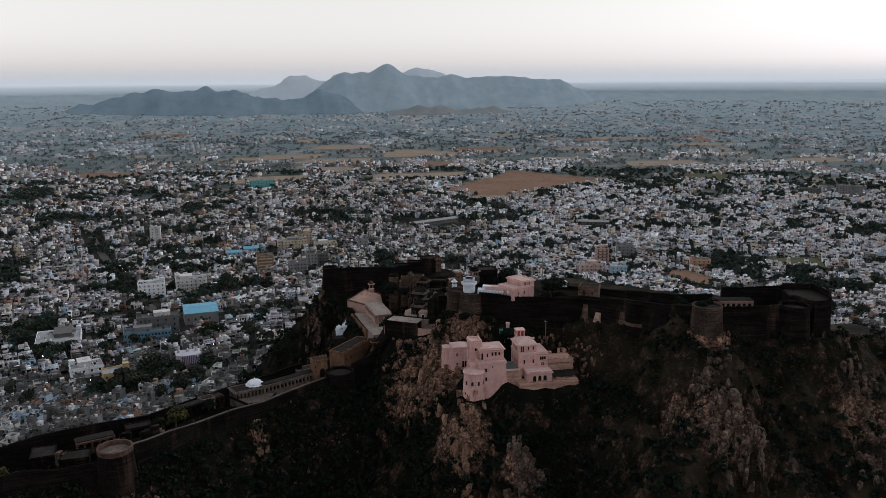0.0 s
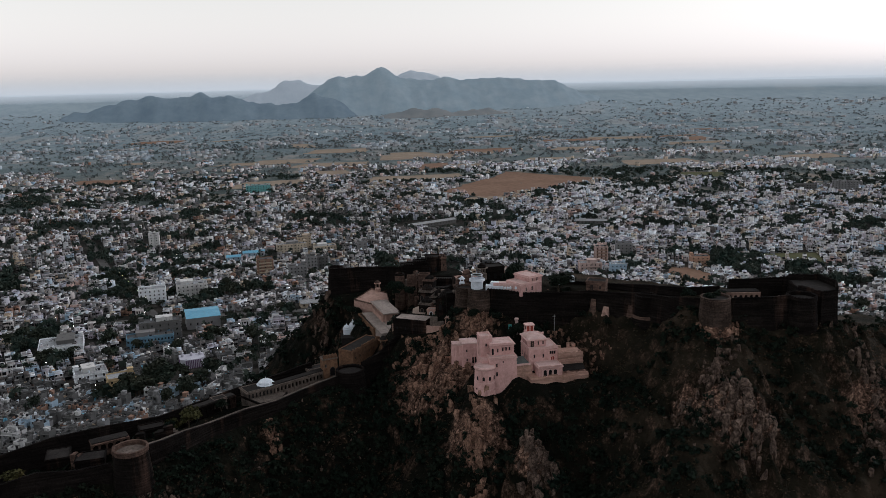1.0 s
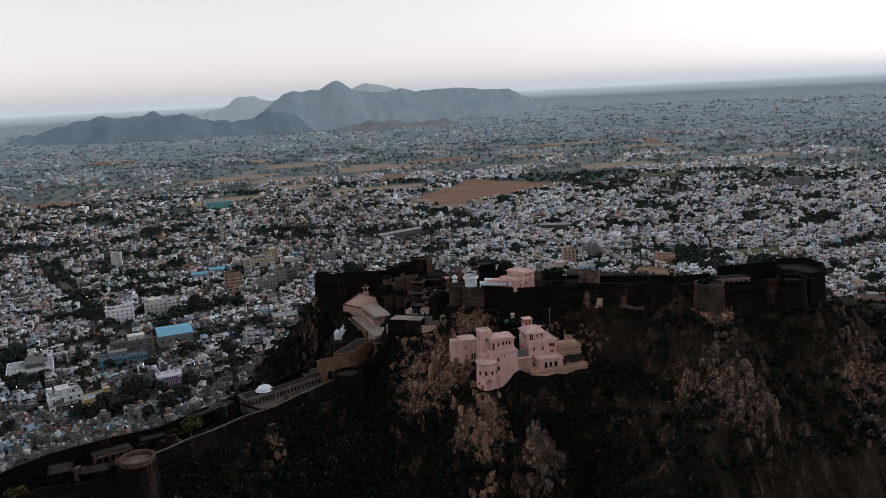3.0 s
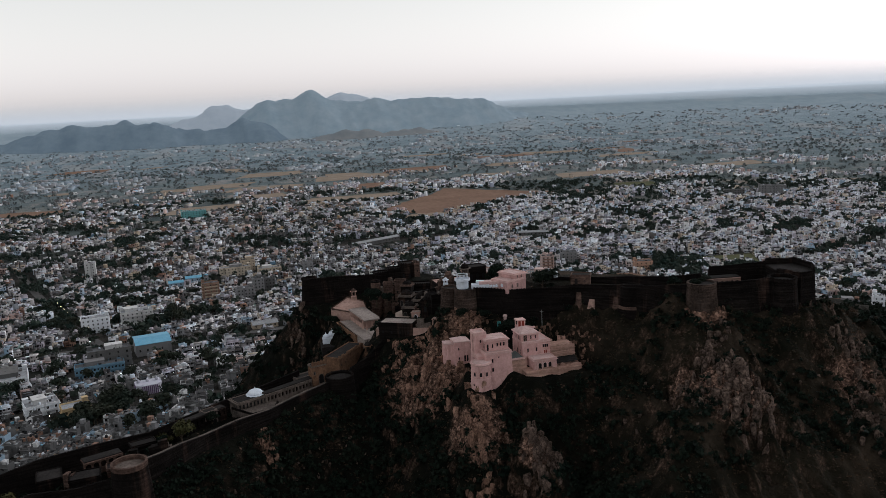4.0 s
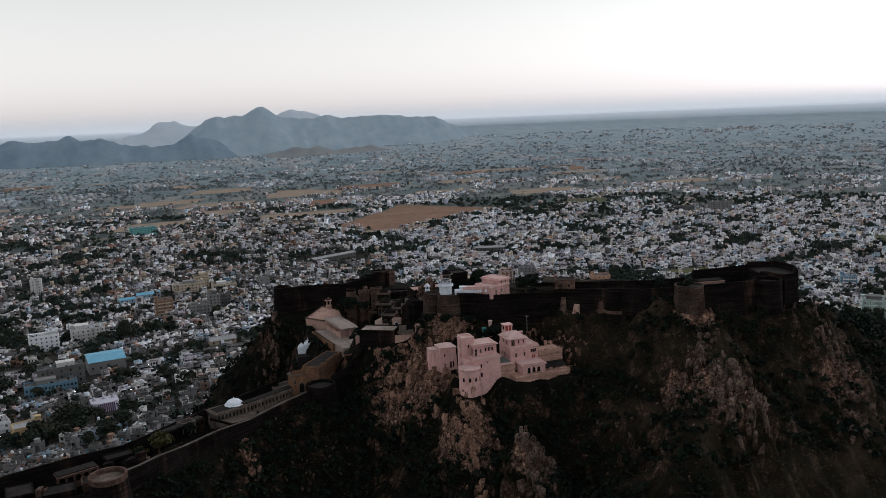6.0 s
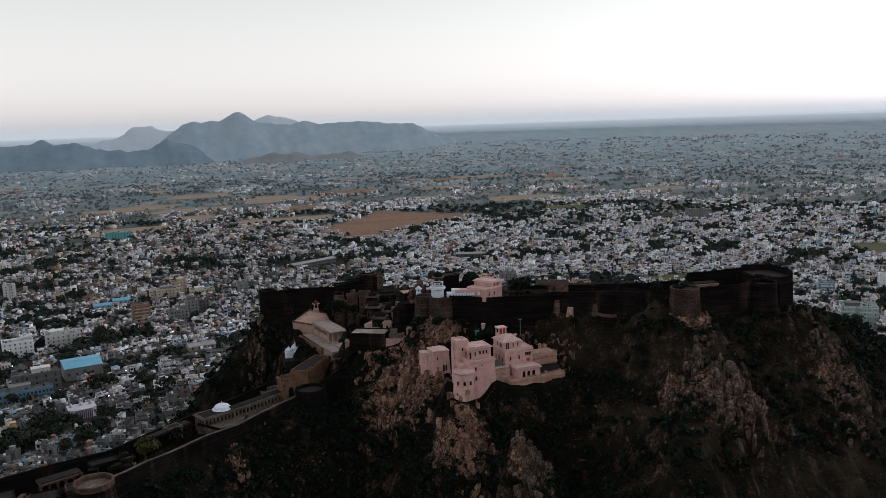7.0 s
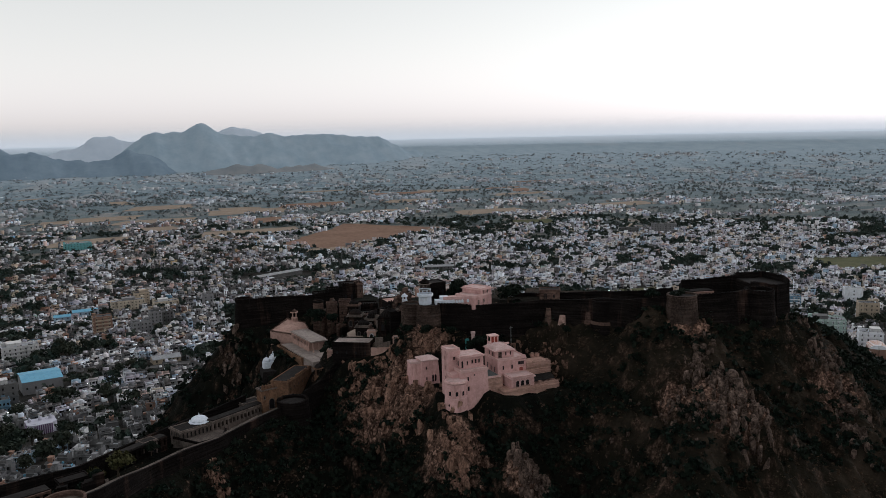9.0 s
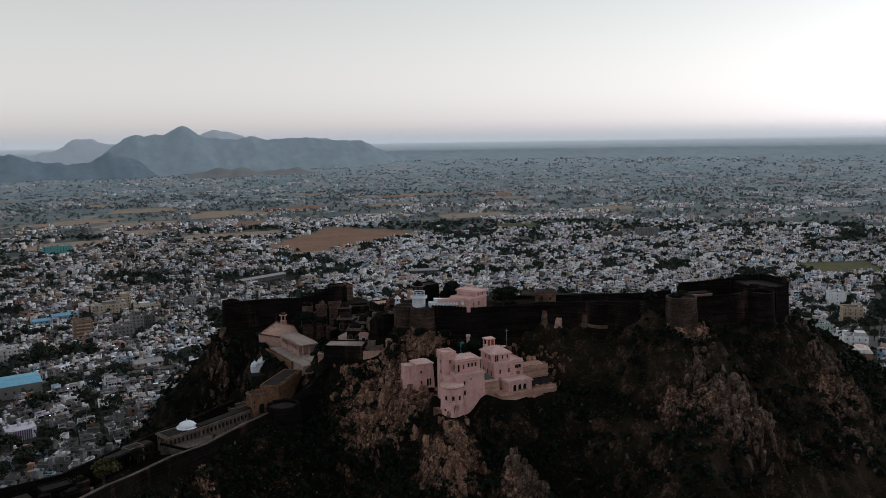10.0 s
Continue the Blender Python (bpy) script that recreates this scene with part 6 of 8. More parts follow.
def draped(name, pts, material, label, lift=0.4, category="field"):
    """A field or yard laid on the plain: an uneven outline over plan points."""
    out = []
    for (x0, y0), (x1, y1) in zip(pts, pts[1:] + pts[:1]):
        for i in range(6):
            t = i / 6
            k = 0.035 * math.hypot(x1 - x0, y1 - y0)
            out.append((x0 + t * (x1 - x0) + random.uniform(-k, k), y0 + t * (y1 - y0) + random.uniform(-k, k)))
    cx, cy = sum(p[0] for p in out) / len(out), sum(p[1] for p in out) / len(out)
    g = Geo()
    rings = [[(cx + (x - cx) * s, cy + (y - cy) * s) for x, y in out] for s in (1.0, 0.66, 0.33, 0.02)]
    v = [(x, y, height(x, y) + lift) for r in rings for x, y in r]
    n = len(out)
    g.add(v, [(j * n + i, j * n + (i + 1) % n, (j + 1) * n + (i + 1) % n, (j + 1) * n + i) for j in range(3) for i in range(n)])
    g.add([(x, y, height(x, y) + lift) for x, y in out] + [(x, y, height(x, y) - 1) for x, y in out], [(n + i, n + (i + 1) % n, (i + 1) % n, i) for i in range(n)])
    solid(name, g, material, label, category, kind="structure")
    for i in range(len(pts)):
        FIELDS.append((cx, cy, pts))
        break


FIELDS = []
draped("field", [(186, 1440), (250, 1345), (330, 1380), (420, 1448), (545, 1520), (470, 1590), (366, 1712), (330, 1640), (250, 1540)], BROWN_EARTH, "large ploughed reddish-brown field among houses")
draped("field", [(190, 1330), (250, 1290), (300, 1318), (262, 1375)], PALE_EARTH, "bare tan plot beside the brown field")
draped("field", [(286, 706), (300, 668), (338, 690), (330, 742), (312, 744)], BROWN_EARTH, "walled brown playing field in the town")
draped("field", [(-232, 1180), (-165, 1230), (-145, 1235), (-205, 1250)], PALE_EARTH, "dry grassy open plot in the town")
draped("field", [(425, 752), (475, 740), (500, 790), (440, 800)], GRASS, "dull green open plot")
draped("field", [(455, 1930), (560, 1900), (600, 1960), (490, 1985)], PALE_EARTH, "pale strip field on the plain")
draped("field", [(590, 2160), (720, 2130), (760, 2230), (640, 2250)], PALE_EARTH, "pale tan field on the plain")
draped("field", [(330, 2230), (420, 2120), (450, 2200), (350, 2230)], PALE_EARTH, "tan field far out on the plain")
draped("field", [(780, 800), (880, 770), (940, 860), (830, 900)], GRASS, "green open ground beyond the houses")
draped("field", [(680, 1500), (760, 1490), (780, 1560), (700, 1580)], GRASS, "small green plot among houses")
draped("field", [(-560, 1780), (-430, 1760), (-410, 1830), (-540, 1850)], BROWN_EARTH, "brown field on the plain")
draped("field", [(800, 2480), (1000, 2440), (1040, 2520), (840, 2570)], PALE_EARTH, "long pale field on the plain")
draped("field", [(240, 1850), (330, 1830), (350, 1890), (260, 1910)], PALE_EARTH, "pale tan plot on the plain")


for k in range(26):
    q = random.Random(400 + k)
    fx0, fy0 = q.uniform(-700, 1500), q.uniform(1650, 3000)
    lw, ld, sk = q.uniform(30, 110), q.uniform(25, 70), q.uniform(-40, 40)
    soil_, word = ((PALE_EARTH, "pale tan"), (BROWN_EARTH, "brown"), (PALE_EARTH, "pale tan"), (PALE_EARTH, "dusty tan"))[k % 4]
    draped("field", [(fx0 - lw, fy0 - ld), (fx0 + lw, fy0 - ld + sk * 0.4), (fx0 + lw + sk, fy0 + ld), (fx0 - lw * 0.7 + sk, fy0 + ld - sk * 0.3)], soil_, f"{word} field strip on the plain among trees")


def in_fields(x, y):
    hit = np.zeros(x.shape, bool)
    for _, _, pts in FIELDS:
        inside = np.zeros(x.shape, bool)
        for (x0, y0), (x1, y1) in zip(pts, pts[1:] + pts[:1]):
            inside ^= ((y0 > y) != (y1 > y)) & (x < (x1 - x0) * (y - y0) / (y1 - y0 + 1e-9) + x0)
        hit |= inside
    return hit


ROADS = [[(-330, 1090), (-280, 950), (-221, 787), (-186, 703), (-160, 640)], [(-400, 660), (-300, 640), (-160, 640), (-60, 625), (40, 640)], [(-60, 1010), (60, 985), (200, 1010), (330, 1060)],
         [(-40, 1130), (120, 1060), (260, 1000)], [(300, 640), (420, 700), (560, 760), (760, 840)], [(500, 480), (640, 590), (800, 720)]]


def near_roads(x, y, gap):
    hit = np.zeros(x.shape, bool)
    for line in ROADS:
        for (x0, y0), (x1, y1) in zip(line, line[1:]):
            dx, dy = x1 - x0, y1 - y0
            t = np.clip(((x - x0) * dx + (y - y0) * dy) / (dx * dx + dy * dy), 0, 1)
            hit |= np.hypot(x - x0 - t * dx, y - y0 - t * dy) < gap
    return hit


for line in ROADS:
    g, rows = Geo(), []
    pts = densify([(x, y, 0) for x, y in line], 8)
    for i, p in enumerate(pts):
        a, b = pts[max(0, i - 1)], pts[min(len(pts) - 1, i + 1)]
        ln = math.dist(a[:2], b[:2])
        nx, ny = (b[1] - a[1]) / ln * 4.2, -(b[0] - a[0]) / ln * 4.2
        z = height(p[0], p[1]) + 0.35
        rows.append([(p[0] + nx, p[1] + ny, z), (p[0] - nx, p[1] - ny, z), (p[0] - nx, p[1] - ny, z - 1), (p[0] + nx, p[1] + ny, z - 1)])
    g.rings(rows)
    solid("road", g, ASPHALT, "dusty grey town street", "road", kind="structure")


def tank_mesh(mat):
    g = Geo()
    g.turned(0, 0, [(0.6, 0), (0.6, 0.95), (0.45, 1.15), (0.18, 1.2), (0.18, 1.3)], 10)
    return mesh_of("water_tank", g, mat)


TANKS = [tank_mesh(TANK_BLACK), tank_mesh(WHITE), tank_mesh(TANK_BLACK)]


def town_window(parent, m, w, h, frame_mat):
    """A window of a town house: frame and pane in one mesh."""
    key = ("town", w, h, frame_mat.name)
    if key not in SHARED:
        g = Geo()
        a = w / 2
        for q in ((-a - 0.14, -0.12, -0.14, a + 0.14, 0.05, 0), (-a - 0.14, -0.12, h, a + 0.14, 0.05, h + 0.14), (-a - 0.14, -0.12, 0, -a, 0.05, h), (a, -0.12, 0, a + 0.14, 0.05, h), (-0.03, -0.08, 0, 0.03, -0.02, h)):
            g.box(*q)
        g.add([(-a, -0.03, 0), (a, -0.03, 0), (a, -0.03, h), (-a, -0.03, h)], [(0, 1, 2, 3)], 1)
        SHARED[key] = mesh_of("window", g, [frame_mat, GLASS])
    return placed("window", SHARED[key], m, parent)


def town_house(x, y, turn, w, d, floors, wall, roof, label, name="house", wins=2, storey=3.2, stair=True, tanks=1, balcony=False, z=None, group="town houses", category="house", trim=None):
    """A flat-roofed house: body, roof behind a parapet, stair room, tank, ledges, windows on the sides in view."""
    z = (height(x, y) if z is None else z)
    m = Matrix.Translation((x, y, 0)) @ pose(0, 0, 0, 0, 0, turn)
    t = thing(name, (x, y, z - 0.5), label, category, group)
    h = z + floors * storey
    a, b = w / 2, d / 2
    g = Geo(m)
    g.box(-a, -b, z - 3, a, b, h)
    for q in ((-a, -b, a, -b + 0.18), (-a, b - 0.18, a, b), (-a, -b + 0.18, -a + 0.18, b - 0.18), (a - 0.18, -b + 0.18, a, b - 0.18)):
        g.box(q[0], q[1], h, q[2], q[3], h + 0.8)
    body = part("body", g, wall, t)
    g = Geo(m)
    g.box(-a + 0.18, -b + 0.18, h - 0.02, a - 0.18, b - 0.18, h + 0.06)
    part("roof", g, roof, t)
    g = Geo(m)
    for _ in range(int(3 + w * d / 30)):
        px, py = random.uniform(-a + 0.5, a - 2), random.uniform(-b + 0.5, b - 2)
        dx, dy = random.choice(((0.2, 2.2), (2.4, 0.2), (1.0, 0.8), (1.8, 1.4), (0.5, 0.5)))
        g.box(px, py, h, px + dx, py + dy, h + random.choice((0.4, 0.6, 0.9, 1.2)), random.randrange(4))
    part("roof_clutter", g, [PAINTS[5], PAINTS[2], wall, TANK_BLACK], t)["kind"] = "stuff"
    for k in range(1, floors + 1):
        g = Geo(m)
        g.box(-a - 0.35, -b - 0.35, z + k * storey - 0.5, a + 0.35, b + 0.1, z + k * storey - 0.38)
        part("ledge", g, trim or wall, body)
    if stair:
        sx, sy = random.choice((-1, 1)) * (a - 1.6), b - 1.7
        g = Geo(m)
        g.box(sx - 1.4, sy - 1.5, h, sx + 1.4, sy + 1.5, h + 2.5)
        g.box(sx - 1.6, sy - 1.7, h + 2.5, sx + 1.6, sy + 1.7, h + 2.62)
        part("stair_room", g, wall, t)
    for k in range(tanks):
        placed("water_tank", TANKS[random.randrange(3)], m @ pose(random.uniform(-a + 1, a - 1), random.uniform(-b + 1, b - 1.2), h + 0.06), t)
    if random.random() < 0.3:
        k0 = random.uniform(-0.9, 0.1)
        g = Geo(m)
        g.box(a * k0, -b * 0.4, h, a * (k0 + 0.8), b * 0.95, h + 2.7)
        g.box(a * k0 - 0.2, -b * 0.4 - 0.3, h + 2.7, a * (k0 + 0.8) + 0.2, b * 0.95 + 0.1, h + 2.85)
        part("roof_room", g, random.choice((wall, PAINTS[2], PAINTS[5], PAINTS[1])), t)
    if balcony:
        for k in range(1, floors):
            g = Geo(m)
            g.box(-a * 0.8, -b - 1.1, z + k * storey - 0.1, a * 0.8, -b, z + k * storey + 0.05)
            g.box(-a * 0.8, -b - 1.1, z + k * storey + 0.05, a * 0.8, -b - 1.0, z + k * storey + 0.95)
            part("balcony", g, trim or wall, t)
    for k in range(floors):
        for i in range(wins):
            town_window(body, m @ pose(-a + w * (i + 0.5) / wins, -b, z + k * storey + 0.9), 1.1, 1.4, frame_mat=trim or wall)
        if turn > -30:
            town_window(body, m @ pose(-a, 0, z + k * storey + 0.9, 0, 0, -90), 1.1, 1.4, frame_mat=trim or wall)
    TAKEN.append((x, y, 0.55 * math.hypot(w, d)))
    return t


def stepped_house(x, y, turn, w, d, floors, paint_no, roof, label, z, storey=2.8):
    """A grown house of four wings of unequal height round a stair, each roof behind its parapet, with clutter on top."""
    m = Matrix.Translation((x, y, 0)) @ pose(0, 0, 0, 0, 0, turn)
    wall = PAINTS[paint_no]
    t = thing("house", (x, y, z - 0.5), label, "house", "town houses")
    a, b = w / 2, d / 2
    u, v = random.uniform(-0.35, 0.35) * a, random.uniform(-0.35, 0.35) * b
    tops, shells, bits = [], [], Geo(m)
    full = random.randrange(4)
    second = random.choice((PAINTS[5], PAINTS[2], PAINTS[7], PAINTS[1]))
    wings = ((-a, -b, u, v), (u, -b, a, v), (u, v, a, b), (-a, v, u, b))
    for q, (x0, y0, x1, y1) in enumerate(wings):
        lev = floors if q == full else random.choice((0, 0.5, 0.9, 1, 1, 1.1, 1.9)) * (1 if floors > 1 else 0.8)
        h = z + max(0.25, lev * storey) + random.uniform(-0.2, 0.4)
        tops.append(h)
        k, p = 0.16, random.choice((0.3, 0.6, 0.9)) if lev > 0 else 0.08
        g = Geo(m)
        g.rings([[(x0 + e, y0 + e, t_), (x1 - e, y0 + e, t_), (x1 - e, y1 - e, t_), (x0 + e, y1 - e, t_)] for e, t_ in ((0, z - 3), (0, h + p), (k, h + p), (k, h))])
        g.k[-1] = 1
        shells.append(part("wing", g, [wall if random.random() < 0.75 else second, random.choice((roof, roof, roof, ROOFS[3], ROOFS[1]))], t))
        if lev > 0:
            g = Geo(m)
            g.box(x0 - 0.1, y0 - random.uniform(0.3, 0.9), h - 0.4, x1 + 0.1, y0, h - 0.28)
            part("ledge", g, wall, shells[-1])
        # low walls, stores, sheets and bundles
        for _ in range(random.randint(2, 5)):
            sx, sy = random.uniform(x0 + 0.4, x1 - 0.6), random.uniform(y0 + 0.4, y1 - 0.6)
            dx, dy = random.choice(((0.15, 1.4), (1.6, 0.15), (0.7, 0.6), (1.2, 1.0), (0.4, 0.4)))
            bits.box(sx, sy, h, min(sx + dx, x1), min(sy + dy, y1), h + random.choice((0.25, 0.4, 0.6, 0.9, 1.5)), random.randrange(6))
    q = full
    x0, y0, x1, y1 = wings[q]
    cx, cy = (x0 + x1) / 2, (y0 + y1) / 2
    stair = random.random() < 0.4
    if stair:
        g = Geo(m)
        g.rings([[(cx - e, cy - e, t_), (cx + e, cy - e, t_), (cx + e, cy + e, t_), (cx - e, cy + e, t_)] for e, t_ in ((0.95, tops[q]), (0.95, tops[q] + 1.9), (1.12, tops[q] + 1.9), (1.12, tops[q] + 2.0))])
        part("stair_room", g, second, t)
    part("roof_clutter", bits, [PAINTS[5], PAINTS[2], wall, GREY_TIN, TANK_BLACK, random.choice((BLUE_TIN, PAINTS[7], PAINTS[0], PAINTS[1], PAINTS[9]))], t)["kind"] = "stuff"
    if random.random() < 0.3:
        placed("water_tank", TANKS[random.choice((0, 0, 1))], m @ pose(cx + random.uniform(-0.5, 0.5), cy, tops[q] + (2.0 if stair else 0.05)), t)
    for i, (x0, y0, x1, y1) in enumerate(wings[:2]):
        for f in range(int((tops[i] - z) / storey + 0.2)):
            town_window(shells[i], m @ pose((x0 + x1) / 2, y0, z + f * storey + 0.8), 1.1, 1.3, frame_mat=wall)
    for i in (0, 3):
        x0, y0, x1, y1 = wings[i]
        if tops[i] - z > 2.4:
            town_window(shells[i], m @ pose(x0, (y0 + y1) / 2, tops[i] - 2.0, 0, 0, -90), 1.1, 1.3, frame_mat=wall)
    TAKEN.append((x, y, 0.5 * math.hypot(w, d)))


def shed(x, y, turn, w, d, h, wall, roof, label, rise=1.6):
    """A big hall with a shallow pitched sheet roof."""
    z = height(x, y)
    m = Matrix.Translation((x, y, 0)) @ pose(0, 0, 0, 0, 0, turn)
    t = thing("hall", (x, y, z - 0.5), label, "hall", "town halls")
    a, b = w / 2, d / 2
    g = Geo(m)
    g.rings([[(-a, -b, z - 3), (a, -b, z - 3), (a, b, z - 3), (-a, b, z - 3)], [(-a, -b, z + h), (a, -b, z + h), (a, b, z + h), (-a, b, z + h)]])
    g.add([(-a, -b, z + h), (-a, b, z + h), (-a, 0, z + h + rise), (a, -b, z + h), (a, b, z + h), (a, 0, z + h + rise)], [(0, 2, 1), (3, 4, 5)])
    body = part("body", g, wall, t)
    n = max(4, int(w / 2.5))
    for s in (-1, 1):
        for i in range(n):
            x0, x1 = -a - 0.4 + (w + 0.8) * i / n, -a - 0.4 + (w + 0.8) * (i + 1) / n - 0.04
            g = Geo(m)
            g.add([(x0, s * (b + 0.5), z + h - 0.1), (x1, s * (b + 0.5), z + h - 0.1), (x1, 0, z + h + rise + 0.12), (x0, 0, z + h + rise + 0.12),
                   (x0, s * (b + 0.5), z + h), (x1, s * (b + 0.5), z + h), (x1, 0, z + h + rise + 0.22), (x0, 0, z + h + rise + 0.22)],
                  [(0, 3, 2, 1), (4, 5, 6, 7), (0, 1, 5, 4), (1, 2, 6, 5), (2, 3, 7, 6), (3, 0, 4, 7)])
            part("roof_sheet", g, roof, t)
    for i in range(int(w / 5)):
        town_window(body, m @ pose(-a + 2.5 + 5 * i, -b, z + h * 0.45), 1.2, 1.6, frame_mat=wall)
    TAKEN.append((x, y, 0.55 * math.hypot(w, d)))


def barrel_hall(x, y, turn):
    """A brick hall with a striped barrel roof."""
    z = height(x, y)
    m = Matrix.Translation((x, y, 0)) @ pose(0, 0, 0, 0, 0, turn)
    t = thing("hall", (x, y, z - 0.5), "brick hall with a red and white striped barrel roof", "hall", "town halls")
    g = Geo(m)
    g.box(-6, -8, z - 3, 6, 8, z + 8)
    part("body", g, PAINTS[7], t)
    for i in range(14):
        g = Geo(m)
        y0, y1 = -8.2 + i * 1.17, -8.2 + (i + 1) * 1.17
        arc = [(6.3 * math.cos(radians(q)), z + 8 + 3.0 * math.sin(radians(q))) for q in range(180, -1, -18)]
        g.rings([[(a, yy, b) for a, b in arc] for yy in (y0, y1)], True)
        part("roof_band", g, PAINTS[0] if i % 3 == 0 else PAINTS[13], t)
    TAKEN.append((x, y, 11))


shed(-121, 603, 12, 24, 27, 9.5, PAINTS[2], BLUE_TIN, "large grey-tan hall with a bright blue sheet roof")
shed(-40, 645, 8, 20, 12, 4.0, PAINTS[9], GREY_TIN, "low hall with a grey sheet roof")
shed(-108, 925, 6, 24, 12, 5.0, PAINTS[4], BLUE_TIN, "low shed with a faded blue sheet roof")
shed(-128, 905, 6, 16, 10, 4.5, PAINTS[4], BLUE_TIN, "small shed with a faded blue sheet roof")
shed(330, 1040, -20, 40, 12, 5.0, PAINTS[5], GREY_TIN, "long low sheet-roofed warehouse")
shed(120, 1085, 28, 70, 13, 5.0, PAINTS[5], GREY_TIN, "long grey market shed among trees")
town_house(-210, 563, 14, 28, 26, 2, PAINTS[0], ROOFS[0], "wide white flat-roofed hall with dark windows", wins=6, storey=2.8, tanks=2)
town_house(-148, 548, 12, 30, 11, 2, PAINTS[10], ROOFS[1], "blue market building with busy shopfronts", wins=14, storey=3.6, stair=False, balcony=True)
town_house(-143, 559, 12, 27, 10, 4, PAINTS[5], ROOFS[1], "grey concrete block behind the blue market", wins=5, storey=3.6, tanks=3)
town_house(-178, 712, 10, 22, 13, 4, PAINTS[0], ROOFS[0], "long white four-storey apartment block", wins=6)
town_house(-146, 722, 10, 26, 14, 4, PAINTS[1], ROOFS[0], "white four-storey house row with balconies", wins=7, balcony=True)
town_house(-88, 812, 8, 16, 12, 5, PAINTS[7], ROOFS[1], "five-storey brown brick apartment block with tan balconies", wins=3, balcony=True, trim=PAINTS[9])
town_house(-55, 780, 10, 16, 12, 4, PAINTS[2], ROOFS[1], "grey apartment block with many small windows", wins=5)
town_house(-42, 812, 10, 10, 12, 5, PAINTS[2], ROOFS[1], "tall narrow grey housing block", wins=3)
town_house(-31, 826, 10, 10, 10, 4, PAINTS[5], ROOFS[1], "raw concrete housing block", wins=3)
town_house(-66, 940, 6, 34, 12, 3, PAINTS[3], ROOFS[0], "long cream school building", wins=9, category="school")
town_house(-28, 932, 6, 26, 12, 2, PAINTS[3], ROOFS[0], "cream school wing with a flat roof", wins=7, category="school")
town_house(-52, 965, 6, 16, 12, 4, PAINTS[9], ROOFS[1], "tan block behind the school", wins=4)
town_house(14, 905, 4, 11, 10, 4, PAINTS[2], ROOFS[1], "plain grey concrete tower block", wins=2)
town_house(256, 792, -10, 13, 11, 5, PAINTS[6], ROOFS[1], "pink and white tower house with dark stripes", wins=3, trim=PAINTS[7], balcony=True)
town_house(226, 738, -8, 21, 12, 3, PAINTS[6], ROOFS[0], "large pink house with balconies", wins=5, balcony=True)
town_house(293, 824, -12, 17, 12, 4, PAINTS[2], ROOFS[1], "unfinished grey concrete house", wins=4, balcony=True)
town_house(250, 726, -12, 15, 11, 3, PAINTS[4], ROOFS[0], "pale blue painted corner house", wins=4)
town_house(346, 753, -14, 18, 12, 3, PAINTS[13], ROOFS[1], "orange painted three-storey house", wins=4, balcony=True)
town_house(480, 522, -38, 28, 13, 4, PAINTS[11], ROOFS[0], "pale yellow-green block with long ledges", wins=7, storey=3.6, tanks=3, trim=PAINTS[0])
town_house(629, 632, -36, 17, 12, 4, PAINTS[0], ROOFS[0], "tall blank white slab house", wins=1, storey=3.8, stair=False)
town_house(563, 555, -38, 17, 13, 5, PAINTS[9], ROOFS[1], "tan brick five-storey apartment tower", wins=4, storey=3.6, balcony=True)
town_house(470, 470, -40, 17, 12, 4, PAINTS[0], ROOFS[0], "white house with wide balconies", wins=4, storey=3.6, balcony=True)
town_house(394, 515, -34, 20, 11, 3, PAINTS[7], ROOFS[1], "unplastered red brick three-storey block", wins=5, storey=3.5)
town_house(424, 515, -34, 8, 9, 4, PAINTS[0], ROOFS[0], "narrow white house beside the brick block", wins=2, storey=3.4)
barrel_hall(452, 448, -40)
town_house(563, 645, -34, 14, 11, 3, PAINTS[10], ROOFS[0], "white house with a blue front", wins=3, trim=PAINTS[0], balcony=True)
town_house(520, 560, -36, 20, 10, 2, PAINTS[11], ROOFS[0], "low grey-green flat-roofed house", wins=5)
town_house(-145, 1545, 6, 44, 18, 4, TEAL_WALL, ROOFS[0], "large teal painted apartment block", wins=9)
town_house(-164, 462, 22, 17, 13, 2, PAINTS[0], ROOFS[0], "white house with stepped terraces", wins=4, tanks=2, balcony=True)
town_house(-141, 436, 20, 14, 10, 2, PAINTS[12], ROOFS[0], "ochre yellow house with arched front", wins=4)
town_house(-232, 1010, 6, 12, 10, 6, PAINTS[1], ROOFS[0], "tall narrow off-white block", wins=2)
town_house(845, 1250, -32, 40, 14, 5, PAINTS[2], ROOFS[1], "long grey unfinished apartment block", wins=9)
town_house(790, 1275, -32, 34, 12, 3, PAINTS[5], ROOFS[1], "concrete block in rows of bays", wins=8)


